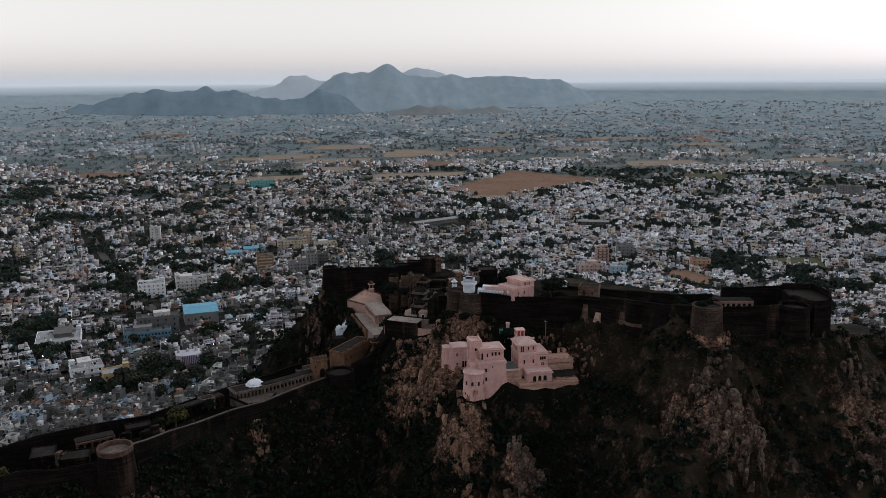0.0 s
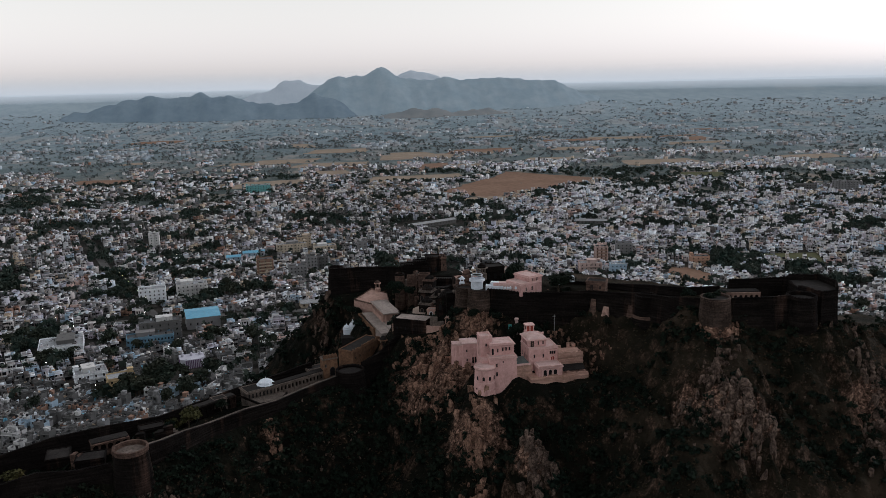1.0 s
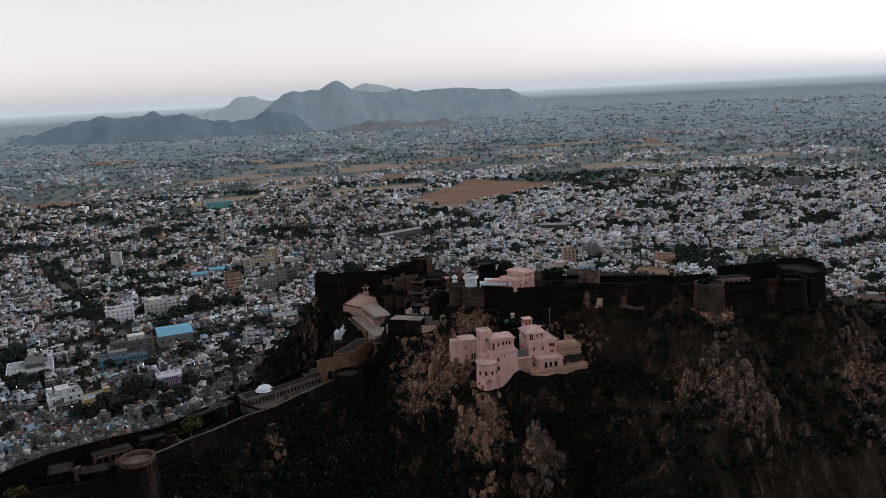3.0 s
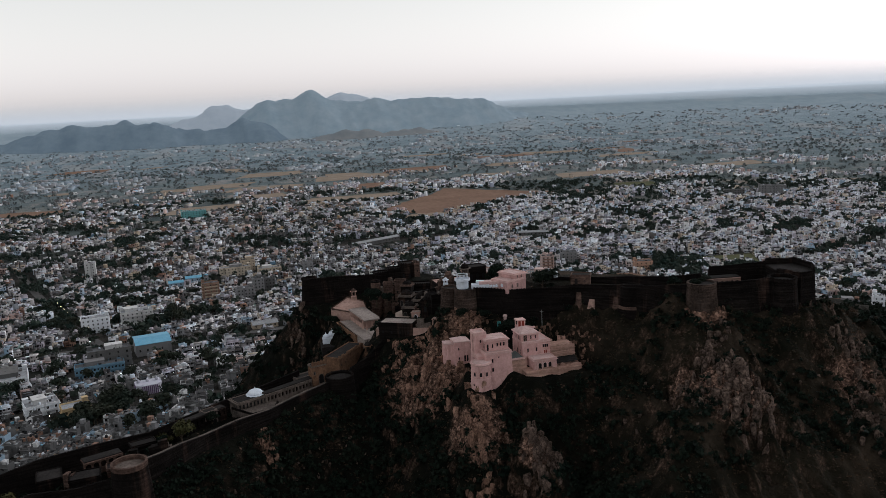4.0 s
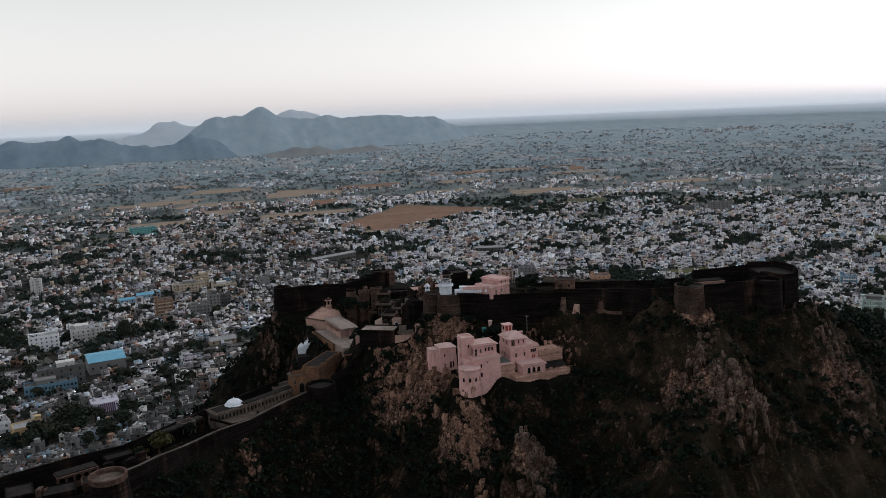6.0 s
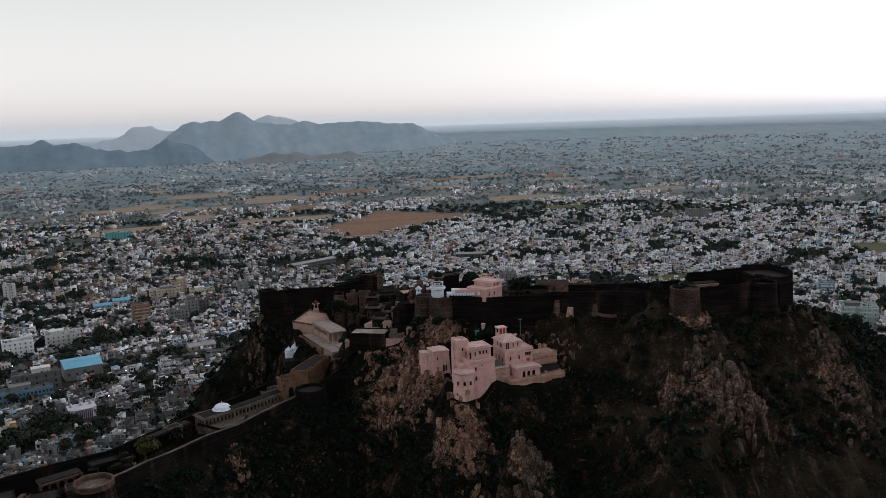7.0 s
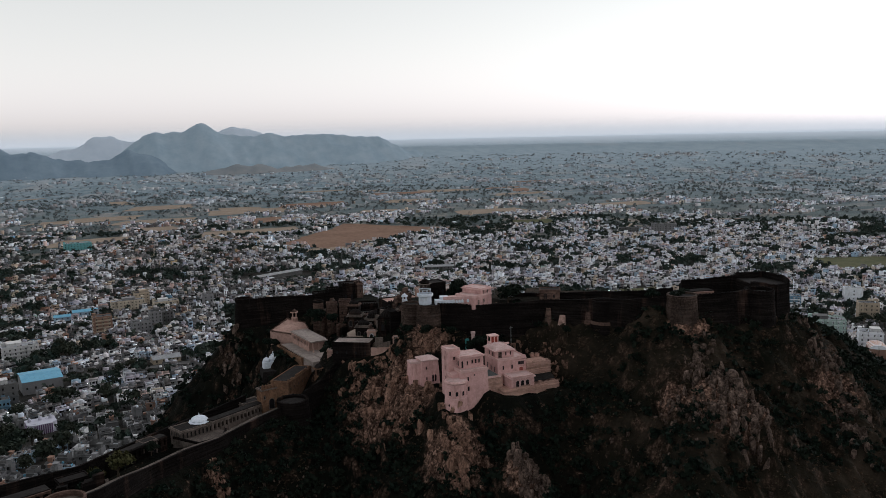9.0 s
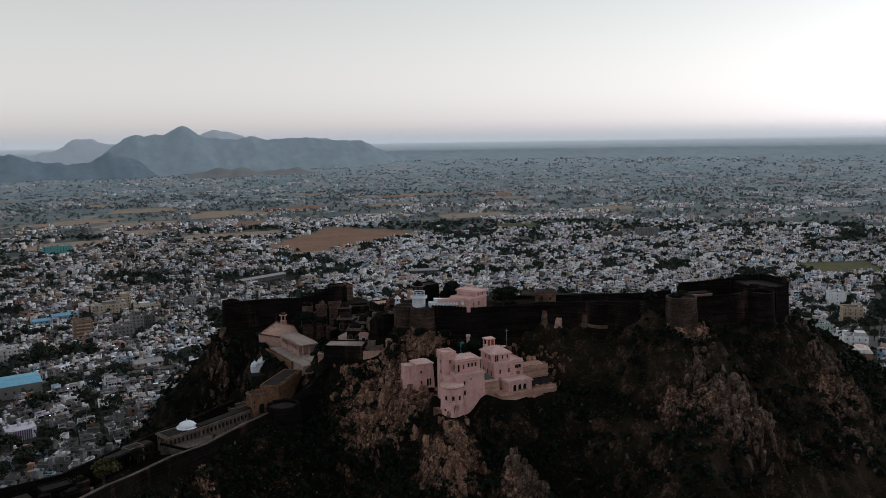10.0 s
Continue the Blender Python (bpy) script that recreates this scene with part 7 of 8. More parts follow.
def striped_temple():
    x, y = -108, 466
    z = height(x, y)
    m = Matrix.Translation((x, y, 0)) @ pose(0, 0, 0, 0, 0, 14)
    t = thing("temple", (x, y, z - 0.5), "small temple with purple and white striped walls", "temple")
    g = Geo(m)
    g.slab([(-7, -4), (-4, -6.5), (4, -6.5), (7, -4), (7, 5), (-7, 5)], z - 3, z + 6.2)
    part("body", g, PAINTS[8], t)
    for i in range(15):
        g = Geo(m)
        if 3 <= i <= 11:
            g.box(-4 + (i - 3) * 1.0, -6.62, z - 1, -3.5 + (i - 3) * 1.0, -6.4, z + 5.9)
        else:
            k = i if i < 3 else i - 12
            s = -1 if i < 3 else 1
            g.box(s * 7.05 - 0.1, -3.6 + k * 2.8, z - 1, s * 7.05 + 0.1, -2.8 + k * 2.8, z + 5.9)
        part("stripe", g, PURPLE, t)
    for dx in (-5, 0, 5):
        g = Geo(m)
        g.turned(dx, 1.5, [(1.1, z + 6.1), (1.0, z + 7.0), (0.6, z + 7.8), (0.06, z + 8.5)], 8)
        part("spire", g, PAINTS[8], t)
    TAKEN.append((x, y, 12)), TAKEN.append((x, y - 14, 12))


striped_temple()

# districts of small houses: each has its own street direction and plot size
RS = np.random.RandomState(11)


def plots():
    """Plan places of all small houses: x, y, turn, width, depth, floors, paint."""
    cents = np.stack([RS.uniform(-1900, 3600, 230), 330 + 3900 * RS.rand(230) ** 1.35], 1)
    turns = RS.choice([-38, -24, -12, 6, 14, 22, 34], 230) + RS.uniform(-4, 4, 230)
    out = []
    for k, (cx, cy) in enumerate(cents):
        a = radians(turns[k])
        pw, pd, lane = RS.uniform(8.5, 12.0), RS.uniform(8.5, 12.0), RS.uniform(2.6, 4.6)
        size = 0.86 if cy < 620 else 0.84 if cy < 780 else 0.88 if cy < 1000 else 1 + 0.17 * (cy - 1000) / 1000
        pw, pd, lane = pw * size, pd * size, lane * min(1, size)
        n, r = int(360 / pw), int(360 / (2 * pd + lane))
        i, j = np.meshgrid(np.arange(-n, n + 1), np.arange(-2 * r, 2 * r + 1))
        u = i * pw + (np.floor(i / 7) * 3.5)
        v = np.floor(j / 2) * (2 * pd + lane) + (j % 2) * pd
        u, v = u.ravel() + RS.uniform(-0.8, 0.8, u.size), v.ravel() + RS.uniform(-0.6, 0.6, v.size)
        x, y = cx + u * math.cos(a) - v * math.sin(a), cy + u * math.sin(a) + v * math.cos(a)
        near = np.argmin((x[:, None] - cents[:, 0]) ** 2 + (y[:, None] - cents[:, 1]) ** 2, 1) == k
        m = near.nonzero()[0]
        fl = RS.choice([1, 1, 2, 2, 2, 2, 3] if cy > 760 else [1, 1, 1, 2, 2, 2, 1, 1], len(m))
        out.append(np.stack([x[m], y[m], np.full(len(m), turns[k]), pw * RS.uniform(0.72, 1.0, len(m)), pd * RS.uniform(0.75, 1.0, len(m)), fl], 1))
    p = np.concatenate(out)
    x, y = p[:, 0], p[:, 1]
    az = np.degrees(np.arctan2(x + 42, y - 3))
    keep = (az > -24) & (az < 54) & (np.hypot(x + 40, y) < 4300)
    keep &= (land(x, y, False) - swell(x, y) < 1.2) & (swell(x, y) < 64)
    keep &= ~in_fields(x, y) & ~near_roads(x, y, 9.0)
    d = np.hypot(x + 40, y)
    green = fbm(x / 110, y / 110, 4, 20)
    dense = np.interp(d, [300, 900, 1300, 1700, 2200, 2900, 4300], [0.24, 0.20, 0.11, 0.0, -0.07, -0.10, -0.13])
    gap = fbm(x / 34, y / 34, 3, 40)
    keep &= gap < np.interp(d, [300, 1200, 2000], [0.125, 0.14, 0.16])
    core = 0.10 * np.exp(-((x - 620) / 420) ** 2 - ((y - 1080) / 330) ** 2)
    keep &= green < dense + core + 0.04 * (RS.rand(len(x)) - 0.5)
    keep &= RS.rand(len(x)) < np.interp(d, [300, 900, 1500, 2900, 4300], [0.93, 0.90, 0.66, 0.34, 0.2])
    for tx, ty, tr in TAKEN:
        keep &= np.hypot(x - tx, y - ty) > tr + 5.5
    return p[keep]


HOUSES = plots()
hx, hy = HOUSES[:, 0], HOUSES[:, 1]
hz = land(hx, hy)
pal = RS.choice(14, len(hx), p=[0.13, 0.22, 0.21, 0.08, 0.04, 0.17, 0.06, 0.02, 0.03, 0.02, 0.004, 0.008, 0.004, 0.004])
# near houses get darker paints and roofs, partly for the view's dim lower corner
close = np.hypot(hx + 40, hy) < 720
pal[close] = RS.choice(14, int(close.sum()), p=[0.07, 0.13, 0.23, 0.03, 0.06, 0.32, 0.03, 0.04, 0.04, 0.015, 0.01, 0.02, 0.0025, 0.0025])
hr = RS.choice(4, len(hx), p=[0.37, 0.28, 0.21, 0.14])
hr[close] = RS.choice(4, int(close.sum()), p=[0.20, 0.34, 0.07, 0.39])
foot = np.hypot(hx + 40, hy) < 500
pal[foot] = RS.choice([5, 5, 5, 2, 5, 5, 1, 5, 5, 4], int(foot.sum()))
hr[foot] = RS.choice([3, 3, 1, 1, 0], int(foot.sum()))
dull = (hx < 140) & ~close & (RS.rand(len(hx)) < 0.5)
pal[dull] = RS.choice([2, 5, 2, 5, 6, 1, 7, 9], int(dull.sum()))
bright = (hx > 160) & (hy > 560) & (hy < 2000) & (RS.rand(len(hx)) < 0.85)
pal[bright] = RS.choice([0, 0, 1, 8, 8, 1, 0, 6, 3, 0, 4], int(bright.sum()))
hr[bright] = RS.choice([2, 2, 0], int(bright.sum()))
show = ((hx < -55 + 0.02 * hy) & (hy < 900)) | ((hx > 0.62 * hy + 60) & (hy < 760))
rank = np.where(show, np.hypot(hx + 40, hy), 1e9)
order = np.argsort(rank)
NEAR = [int(i) for i in order[:290] if rank[i] < 1e8]
WORDS = ["white", "off-white", "grey rendered", "cream", "pale blue", "raw concrete", "dusty pink", "bare brick", "lilac-white", "buff", "blue", "pale green", "ochre", "orange"]
COUNT = ["single-storey", "two-storey", "three-storey", "four-storey"]
for i in NEAR:
    x, y, turn, w, d, fl = (float(v) for v in HOUSES[i])
    stepped_house(x, y, turn, w, d, int(fl), pal[i], ROOFS[hr[i]], f"{WORDS[pal[i]]} {COUNT[int(fl) - 1]} town house with stepped flat roofs", float(hz[i]))

far_mask = np.ones(len(hx), bool)
far_mask[NEAR] = False


def box_faces():
    return np.array([(4, 5, 6, 7), (0, 1, 5, 4), (1, 2, 6, 5), (2, 3, 7, 6), (3, 0, 4, 7)])


def boxes(cx, cy, z0, turn, x0, y0, x1, y1, z1):
    """Arrays of upright boxes: plan centre, turn in degrees, local corners, foot and top. Returns vertices and quads."""
    n = len(cx)
    lx, ly = np.stack([x0, x1, x1, x0], 1), np.stack([y0, y0, y1, y1], 1)
    c, s = np.cos(np.radians(turn))[:, None], np.sin(np.radians(turn))[:, None]
    wx, wy = cx[:, None] + lx * c - ly * s, cy[:, None] + lx * s + ly * c
    v = np.stack([np.concatenate([wx, wx], 1), np.concatenate([wy, wy], 1), np.concatenate([np.repeat(z0[:, None], 4, 1), np.repeat(z1[:, None], 4, 1)], 1)], 2)
    f = (np.arange(n) * 8)[:, None, None] + box_faces()[None]
    return v.reshape(-1, 3), f.reshape(-1, 4)


def panes(cx, cy, turn, x0, x1, y, z0, z1, side=False):
    """Arrays of upright panes that face the plot's front, or its side: returns vertices and quads."""
    n = len(cx)
    c, s = np.cos(np.radians(turn))[:, None], np.sin(np.radians(turn))[:, None]
    run, still = np.stack([x0, x1, x1, x0], 1), np.repeat(y[:, None], 4, 1)
    lx, ly = (still, run[:, ::-1]) if side else (run, still)
    v = np.stack([cx[:, None] + lx * c - ly * s, cy[:, None] + lx * s + ly * c, np.stack([z0, z0, z1, z1], 1)], 2)
    return v.reshape(-1, 3), np.arange(4 * n).reshape(-1, 4)


class Heap:
    """Joins arrays of boxes with their material slots."""

    def __init__(self):
        self.v, self.f, self.k, self.n = [], [], [], 0

    def put(self, v, f, slots):
        self.v.append(v), self.f.append(f + self.n), self.k.append(np.asarray(slots))
        self.n += len(v)

    def done(self, name, mats, label, category):
        ob = new(name, grid_mesh(name, np.concatenate(self.v), np.concatenate(self.f), mats, np.concatenate(self.k)))
        return tagged(ob, label, category, kind="stuff")


# grey-blue versions of the house paints, with distance haze mixed into the colour
HAZED_PAINTS = [paint(f"{w_}_hazed_house", c_) for w_, c_ in zip(("white", "grey", "stone", "tan"), ((0.46, 0.48, 0.50), (0.34, 0.365, 0.385), (0.28, 0.31, 0.33), (0.36, 0.35, 0.34)))] * 4


STOREY = 2.9


def house_field(name, sel, label, detail):
    """Joined houses of a quarter: each plot is two to four wings of unequal height round a yard."""
    P, z = HOUSES[sel], hz[sel]
    x, y, tn, w, d, fl = P.T
    a, b, n = w / 2, d / 2, len(x)
    pk, rk = pal[sel], hr[sel] + 14
    h = Heap()
    ones = np.ones(n)
    u, v_ = RS.uniform(-0.35, 0.35, n) * w * 0.6, RS.uniform(-0.3, 0.3, n) * d * 0.6
    tall = RS.randint(0, 4, n)
    wings = ((-a, -b, u, v_), (u, -b, a, v_), (u, v_, a, b), (-a, v_, u, b)) if detail >= 0 else ((-a, -b, a, b),)
    for q, (x0, y0, x1, y1) in enumerate(wings):
        lev = np.where(tall == q, fl, np.minimum(fl, RS.choice([0, 0.5, 0.7, 1, 1.3, 2, 2.4], n))) if detail >= 0 else fl
        m = lev > 0
        top = z + lev * STOREY + RS.uniform(-0.3, 0.5, n)
        wall = np.where(RS.rand(n) < 0.7, pk, RS.choice([0, 1, 2, 5, 8], n))
        roof = np.where(RS.rand(n) < 0.6, rk, RS.choice([14, 15, 16, 17] if detail < 2 else [14, 15, 15, 16, 17, 17], n))
        v, f = boxes(x[m], y[m], (z - 3)[m], tn[m], x0[m], y0[m], x1[m], y1[m], top[m])
        k = np.repeat(wall[m][:, None], 5, 1)
        k[:, 0] = roof[m]
        h.put(v, f, k.ravel())
        if detail >= 1:
            for e in ((x0, y0, x1, y0 + 0.25), (x0, y0 + 0.25, x0 + 0.25, y1), (x0 + 0.25, y1 - 0.25, x1, y1))[:2 if detail == 1 else 3]:
                v, f = boxes(x[m], y[m], top[m], tn[m], e[0][m], e[1][m], e[2][m], e[3][m], (top + 0.85)[m])
                h.put(v, f, np.repeat(wall[m], 5))
        if detail >= 0:
            c = m & (RS.rand(n) < (0.6 if detail else 0.35))
            sx, sy = (x0 + x1) / 2 + RS.uniform(-0.2, 0.2, n) * (x1 - x0), (y0 + y1) / 2 + RS.uniform(-0.2, 0.2, n) * (y1 - y0)
            rx, ry = RS.uniform(0.5, 1.6, n), RS.uniform(0.5, 1.5, n)
            v, f = boxes(x[c], y[c], top[c], tn[c], (sx - rx)[c], (sy - ry)[c], (sx + rx)[c], (sy + ry)[c], (top + RS.uniform(0.7, 2.6, n))[c])
            h.put(v, f, np.repeat(np.where(RS.rand(n) < 0.3, 19, RS.choice([0, 1, 2, 5, 8], n))[c], 5))
        if detail > 0:
            # openings on the front and the side, storey by storey
            for st in range(3 if detail > 1 else 2):
                for s in ((0.2, 0.5, 0.8) if detail > 1 else (0.3, 0.72)):
                    c = m & (lev >= st + 0.7) & (RS.rand(n) < 0.8)
                    px, ww = x0 + s * (x1 - x0), RS.uniform(0.3, 0.75, n)
                    lo = z + st * STOREY + RS.choice([0.2, 0.9, 0.9], n)
                    v, f = panes(x[c], y[c], tn[c], (px - ww)[c], (px + ww)[c], (y0 - 0.04)[c], lo[c], (z + st * STOREY + 2.2)[c])
                    h.put(v, f, np.full(len(f), 18))
                c = m & (lev >= st + 0.7) & (RS.rand(n) < 0.8)
                py, ww = (y0 + y1) / 2 + RS.uniform(-0.2, 0.2, n) * (y1 - y0), RS.uniform(0.3, 0.8, n)
                v, f = panes(x[c], y[c], tn[c], (py - ww)[c], (py + ww)[c], (x0 - 0.04)[c], (z + st * STOREY + 0.8)[c], (z + st * STOREY + 2.2)[c], True)
                h.put(v, f, np.full(len(f), 18))
            c = m & (lev >= 1)
            v, f = boxes(x[c], y[c], (top - 0.45)[c], tn[c], (x0 - 0.3)[c], (y0 - RS.uniform(0.4, 1.2, n))[c], (x1 + 0.1)[c], y0[c], (top - 0.3)[c])
            h.put(v, f, np.repeat(wall[c], 5))
    h.done(name, (PAINTS + ROOFS if detail >= 0 else HAZED_PAINTS + HAZED_PAINTS[:2]) + [GLASS, TANK_BLACK], label, "houses")


dist = np.hypot(hx + 40, hy)
lee = (hx > -20) & (hx < 0.55 * hy) & (hy < 540)   # ground that the hill hides from the camera
house_field("town_quarter", far_mask & (dist < 1000) & ~lee, "crowded quarter of pale flat-roofed houses below the hill", 2)
house_field("middle_quarter", far_mask & (dist >= 1000) & (dist < 1600), "dense quarter of small white and grey houses", 1)
house_field("outer_quarter", far_mask & ((dist >= 1600) & (dist < 2300) | lee), "scattered pale houses on the plain", 0)
house_field("far_hamlets", far_mask & (dist >= 2300), "tiny houses of far hamlets, paled to stand for haze", -1)


# ---- trees and scrub ----
def leaf_cloud(n, rx, ry, rz, size, seed, lobes=6, droop=0.0):
    """Leaf clumps on a lumpy crown round the origin: vertices and quads."""
    r = np.random.RandomState(seed)
    cent = np.stack([r.uniform(-0.6, 0.6, lobes) * rx, r.uniform(-0.6, 0.6, lobes) * ry, r.uniform(-0.3, 0.65, lobes) * rz], 1)
    rad = r.uniform(0.38, 0.62, lobes)
    k = r.randint(0, lobes, n)
    u = r.normal(size=(n, 3))
    u /= np.linalg.norm(u, axis=1)[:, None]
    u[:, 2] = np.where(u[:, 2] < -0.35, -u[:, 2] * 0.6, u[:, 2])
    c = cent[k] + u * (rad[k] * r.uniform(0.6, 1.05, n) ** 0.5)[:, None] * np.array([rx, ry, rz])
    nrm = u + r.normal(scale=0.55, size=(n, 3))
    nrm /= np.linalg.norm(nrm, axis=1)[:, None]
    t = np.cross(nrm, r.normal(size=(n, 3)))
    t /= np.linalg.norm(t, axis=1)[:, None]
    b = np.cross(nrm, t)
    s = (size * r.uniform(0.55, 1.25, n))[:, None]
    t, b = t * s, b * s * 0.75
    bend = nrm * s * 0.25
    v = np.stack([c - t - bend, c - b * 0.9, c + t - bend, c + b * 0.9], 1).reshape(-1, 3)
    return v, np.arange(4 * n).reshape(-1, 4)


CROWN_N = 5


def tree_meshes(kind, leaf, r, h, n, size):
    out = []
    for i in range(CROWN_N):
        rs = np.random.RandomState(50 + i)
        v, f = leaf_cloud(n, r * rs.uniform(0.85, 1.15), r * rs.uniform(0.85, 1.15), r * rs.uniform(0.6, 0.8), size, 60 + i, 7)
        v[:, 2] += h
        crown = grid_mesh("crown", v, f, [leaf])
        g = Geo()
        g.turned(0, 0, [(0.28, -1.0), (0.2, h * 0.5), (0.12, h * 0.85)], 7)
        for q in range(4):
            a = q * 1.57 + i
            g.rings([[(rr * math.cos(s) + d * math.cos(a), rr * math.sin(s) + d * math.sin(a), zz) for s in (0, 2.1, 4.2)] for rr, d, zz in ((0.1, 0.05, h * 0.5), (0.04, r * 0.55, h * 1.05))])
        out.append((mesh_of("trunk", g, BARK), crown))
    return out


TREES = tree_meshes("town", LEAF_TOWN, 3.6, 4.2, 340, 0.55)
OLIVE_TREES = tree_meshes("olive", LEAF_OLIVE, 3.6, 4.2, 420, 0.5)
DARK_TREES = tree_meshes("dark", LEAF_DARK, 3.6, 3.6, 1100, 0.42)


def tree(x, y, scale, data, label, group, z=None, flat=1.0):
    z = height(x, y) if z is None else z
    trunk, crown = data[random.randrange(CROWN_N)]
    t = thing("tree", (x, y, z), label, "tree", group)
    m = Matrix.Translation((x, y, z)) @ pose(0, 0, 0, 0, 0, random.uniform(0, 360)) @ Matrix.Diagonal((scale, scale, scale * flat, 1))
    placed("trunk", trunk, m, t), placed("crown", crown, m, t)


tree(27.2, 224.5, 1.35, DARK_TREES, "dense dark round tree beside the pink house", "fort trees", 138.6, 1.3)
tree(38.6, 213.5, 1.25, DARK_TREES, "broad dark tree behind the fort wall", "fort trees", 140.9, 0.8)
tree(66.5, 176, 0.62, DARK_TREES, "small green bush tree on the rubble bastion", "fort trees", 147.6, 0.6)
tree(63, 181, 0.6, DARK_TREES, "dark bush tree behind the wall top", "fort trees", 146.4, 0.9)
tree(69.5, 177.5, 0.5, DARK_TREES, "leafy green bush on the bastion top", "fort trees", 147.6, 0.7)
tree(47.5, 196.5, 0.5, DARK_TREES, "dark bush at the foot of the fort wall", "fort trees")
tree(28.5, 200.5, 0.75, DARK_TREES, "dark tree rising behind the palace roofs", "fort trees", 132.0)
tree(22.5, 201.5, 0.6, DARK_TREES, "dark bushy tree above the palace", "fort trees", 132.5)
tree(12.5, 209.5, 0.55, DARK_TREES, "dark bush below the rubble bastions", "fort trees")
tree(18.5, 207.5, 0.5, DARK_TREES, "dark bush under the fort wall", "fort trees")
tree(11.5, 205.0, 0.6, DARK_TREES, "dark tree in the rock cleft beside the palace", "fort trees")
tree(9.5, 224.0, 0.7, DARK_TREES, "dark tree below the brown bastions", "fort trees", 131.0)
tree(6.5, 236.0, 0.6, DARK_TREES, "dark bush among the palace ruins", "fort trees", 131.0)
tree(11.5, 213.5, 0.7, DARK_TREES, "dark bush on the rock under the bastion", "fort trees", 133.5)
tree(25.0, 199.0, 0.95, DARK_TREES, "dark spreading tree behind the palace", "fort trees", 132.5)
tree(7.8, 226.0, 0.55, DARK_TREES, "dark tree by the pale gate houses", "fort trees")
tree(-17.0, 268.5, 0.62, DARK_TREES, "dark tree beside the salmon house", "fort trees", 122.0, 1.0)
tree(-19.5, 271.5, 0.7, DARK_TREES, "dark bush tree below the salmon house", "fort trees", 121.5, 1.0)
tree(-15.5, 266.0, 0.4, DARK_TREES, "dark bush under the salmon wall", "fort trees", 121.6, 1.0)
tree(-2.6, 268.5, 0.85, DARK_TREES, "dark tree under the reddish tower", "fort trees", 128.0)
tree(0.8, 267.0, 0.8, DARK_TREES, "dark bush below the broken walls", "fort trees", 128.0)
tree(-4.5, 272.0, 0.7, DARK_TREES, "dark bush by the salmon roof", "fort trees", 129.0)
tree(-1.5, 264, 0.7, DARK_TREES, "dark tree below the ruined halls", "fort trees")
tree(2.5, 268, 0.7, DARK_TREES, "dark bushy tree between ruins", "fort trees")
tree(-64.0, 194.5, 1.05, OLIVE_TREES, "yellow-green tree behind the lower wall", "fort trees", 116.2)
tree(-69.5, 200, 0.8, OLIVE_TREES, "yellow-green tree on the ridge", "fort trees", 112.5)
tree(-99, 174, 0.95, OLIVE_TREES, "olive-green spreading tree by the outer wall", "fort trees", 114.5, 0.8)
for ex, ey, es in ((-92, 186, 0.8), (-86, 189, 0.7), (-78, 192, 0.7), (-69, 194, 0.6), (-97, 181, 0.8), (-57, 203, 0.5), (-66, 203, 0.6), (-104, 176, 0.8), (-83, 176.5, 0.45)):
    tree(ex, ey, es, DARK_TREES, "dark leafy tree among the low ruins of the ridge", "fort trees")
tree(-88, 181, 0.5, DARK_TREES, "dark bush among the ridge buildings", "fort trees", 115.5)
tree(-70.5, 186.5, 0.5, DARK_TREES, "dark bush beside the corner bastion", "fort trees", 115.5)


def free_spots(n, seed, near, far, clear):
    """Plan places of town trees, off the houses."""
    r = np.random.RandomState(seed)
    az, d = np.radians(r.uniform(-23, 53, n * 8)), np.sqrt(r.uniform(near ** 2, far ** 2, n * 8))
    x, y = -42 + d * np.sin(az), 3 + d * np.cos(az)
    green = fbm(x / 110, y / 110, 4, 20)
    gap = fbm(x / 34, y / 34, 3, 40)
    ok = r.rand(len(x)) < np.clip(0.42 + 1.6 * (green - 0.06) + 5 * (gap - 0.08), 0.12, 1)
    ok &= (land(x, y, False) - swell(x, y) < 2.5) & (swell(x, y) < 68) & ~in_fields(x, y)
    x, y = x[ok], y[ok]
    hit = np.zeros(len(x), bool)
    cell = {}
    for i in range(len(hx)):
        cell.setdefault((int(hx[i] // 20), int(hy[i] // 20)), []).append(i)
    for i in range(len(x)):
        cx, cy = int(x[i] // 20), int(y[i] // 20)
        for a in (-1, 0, 1):
            for b in (-1, 0, 1):
                for j in cell.get((cx + a, cy + b), ()):
                    if (x[i] - hx[j]) ** 2 + (y[i] - hy[j]) ** 2 < clear ** 2:
                        hit[i] = True
    for tx, ty, tr in TAKEN:
        hit |= np.hypot(x - tx, y - ty) < tr + 1.5
    return x[~hit][:n], y[~hit][:n]


tx, ty = free_spots(1700, 3, 330, 900, 4.4)
vis = ((tx < -55 + 0.02 * ty) | (tx > 0.6 * ty + 40)).nonzero()[0]
THING_TREES = set(int(i) for i in vis[:220])
for i in THING_TREES:
    tree(float(tx[i]), float(ty[i]), random.uniform(0.8, 1.6) * (1.4 if ty[i] < 580 else 1.0), TREES, "dark green town tree among houses", "town trees", flat=random.uniform(0.8, 1.1))


ux, uy = free_spots(160, 13, 310, 560, 3.6)
for a_, b_ in zip(ux, uy):
    if a_ < -50 and len(THING_TREES) < 310:
        THING_TREES.add(-len(THING_TREES))
        tree(float(a_), float(b_), random.uniform(0.9, 1.7), TREES, "dark leafy tree by the houses under the hill", "town trees", flat=random.uniform(0.8, 1.1))


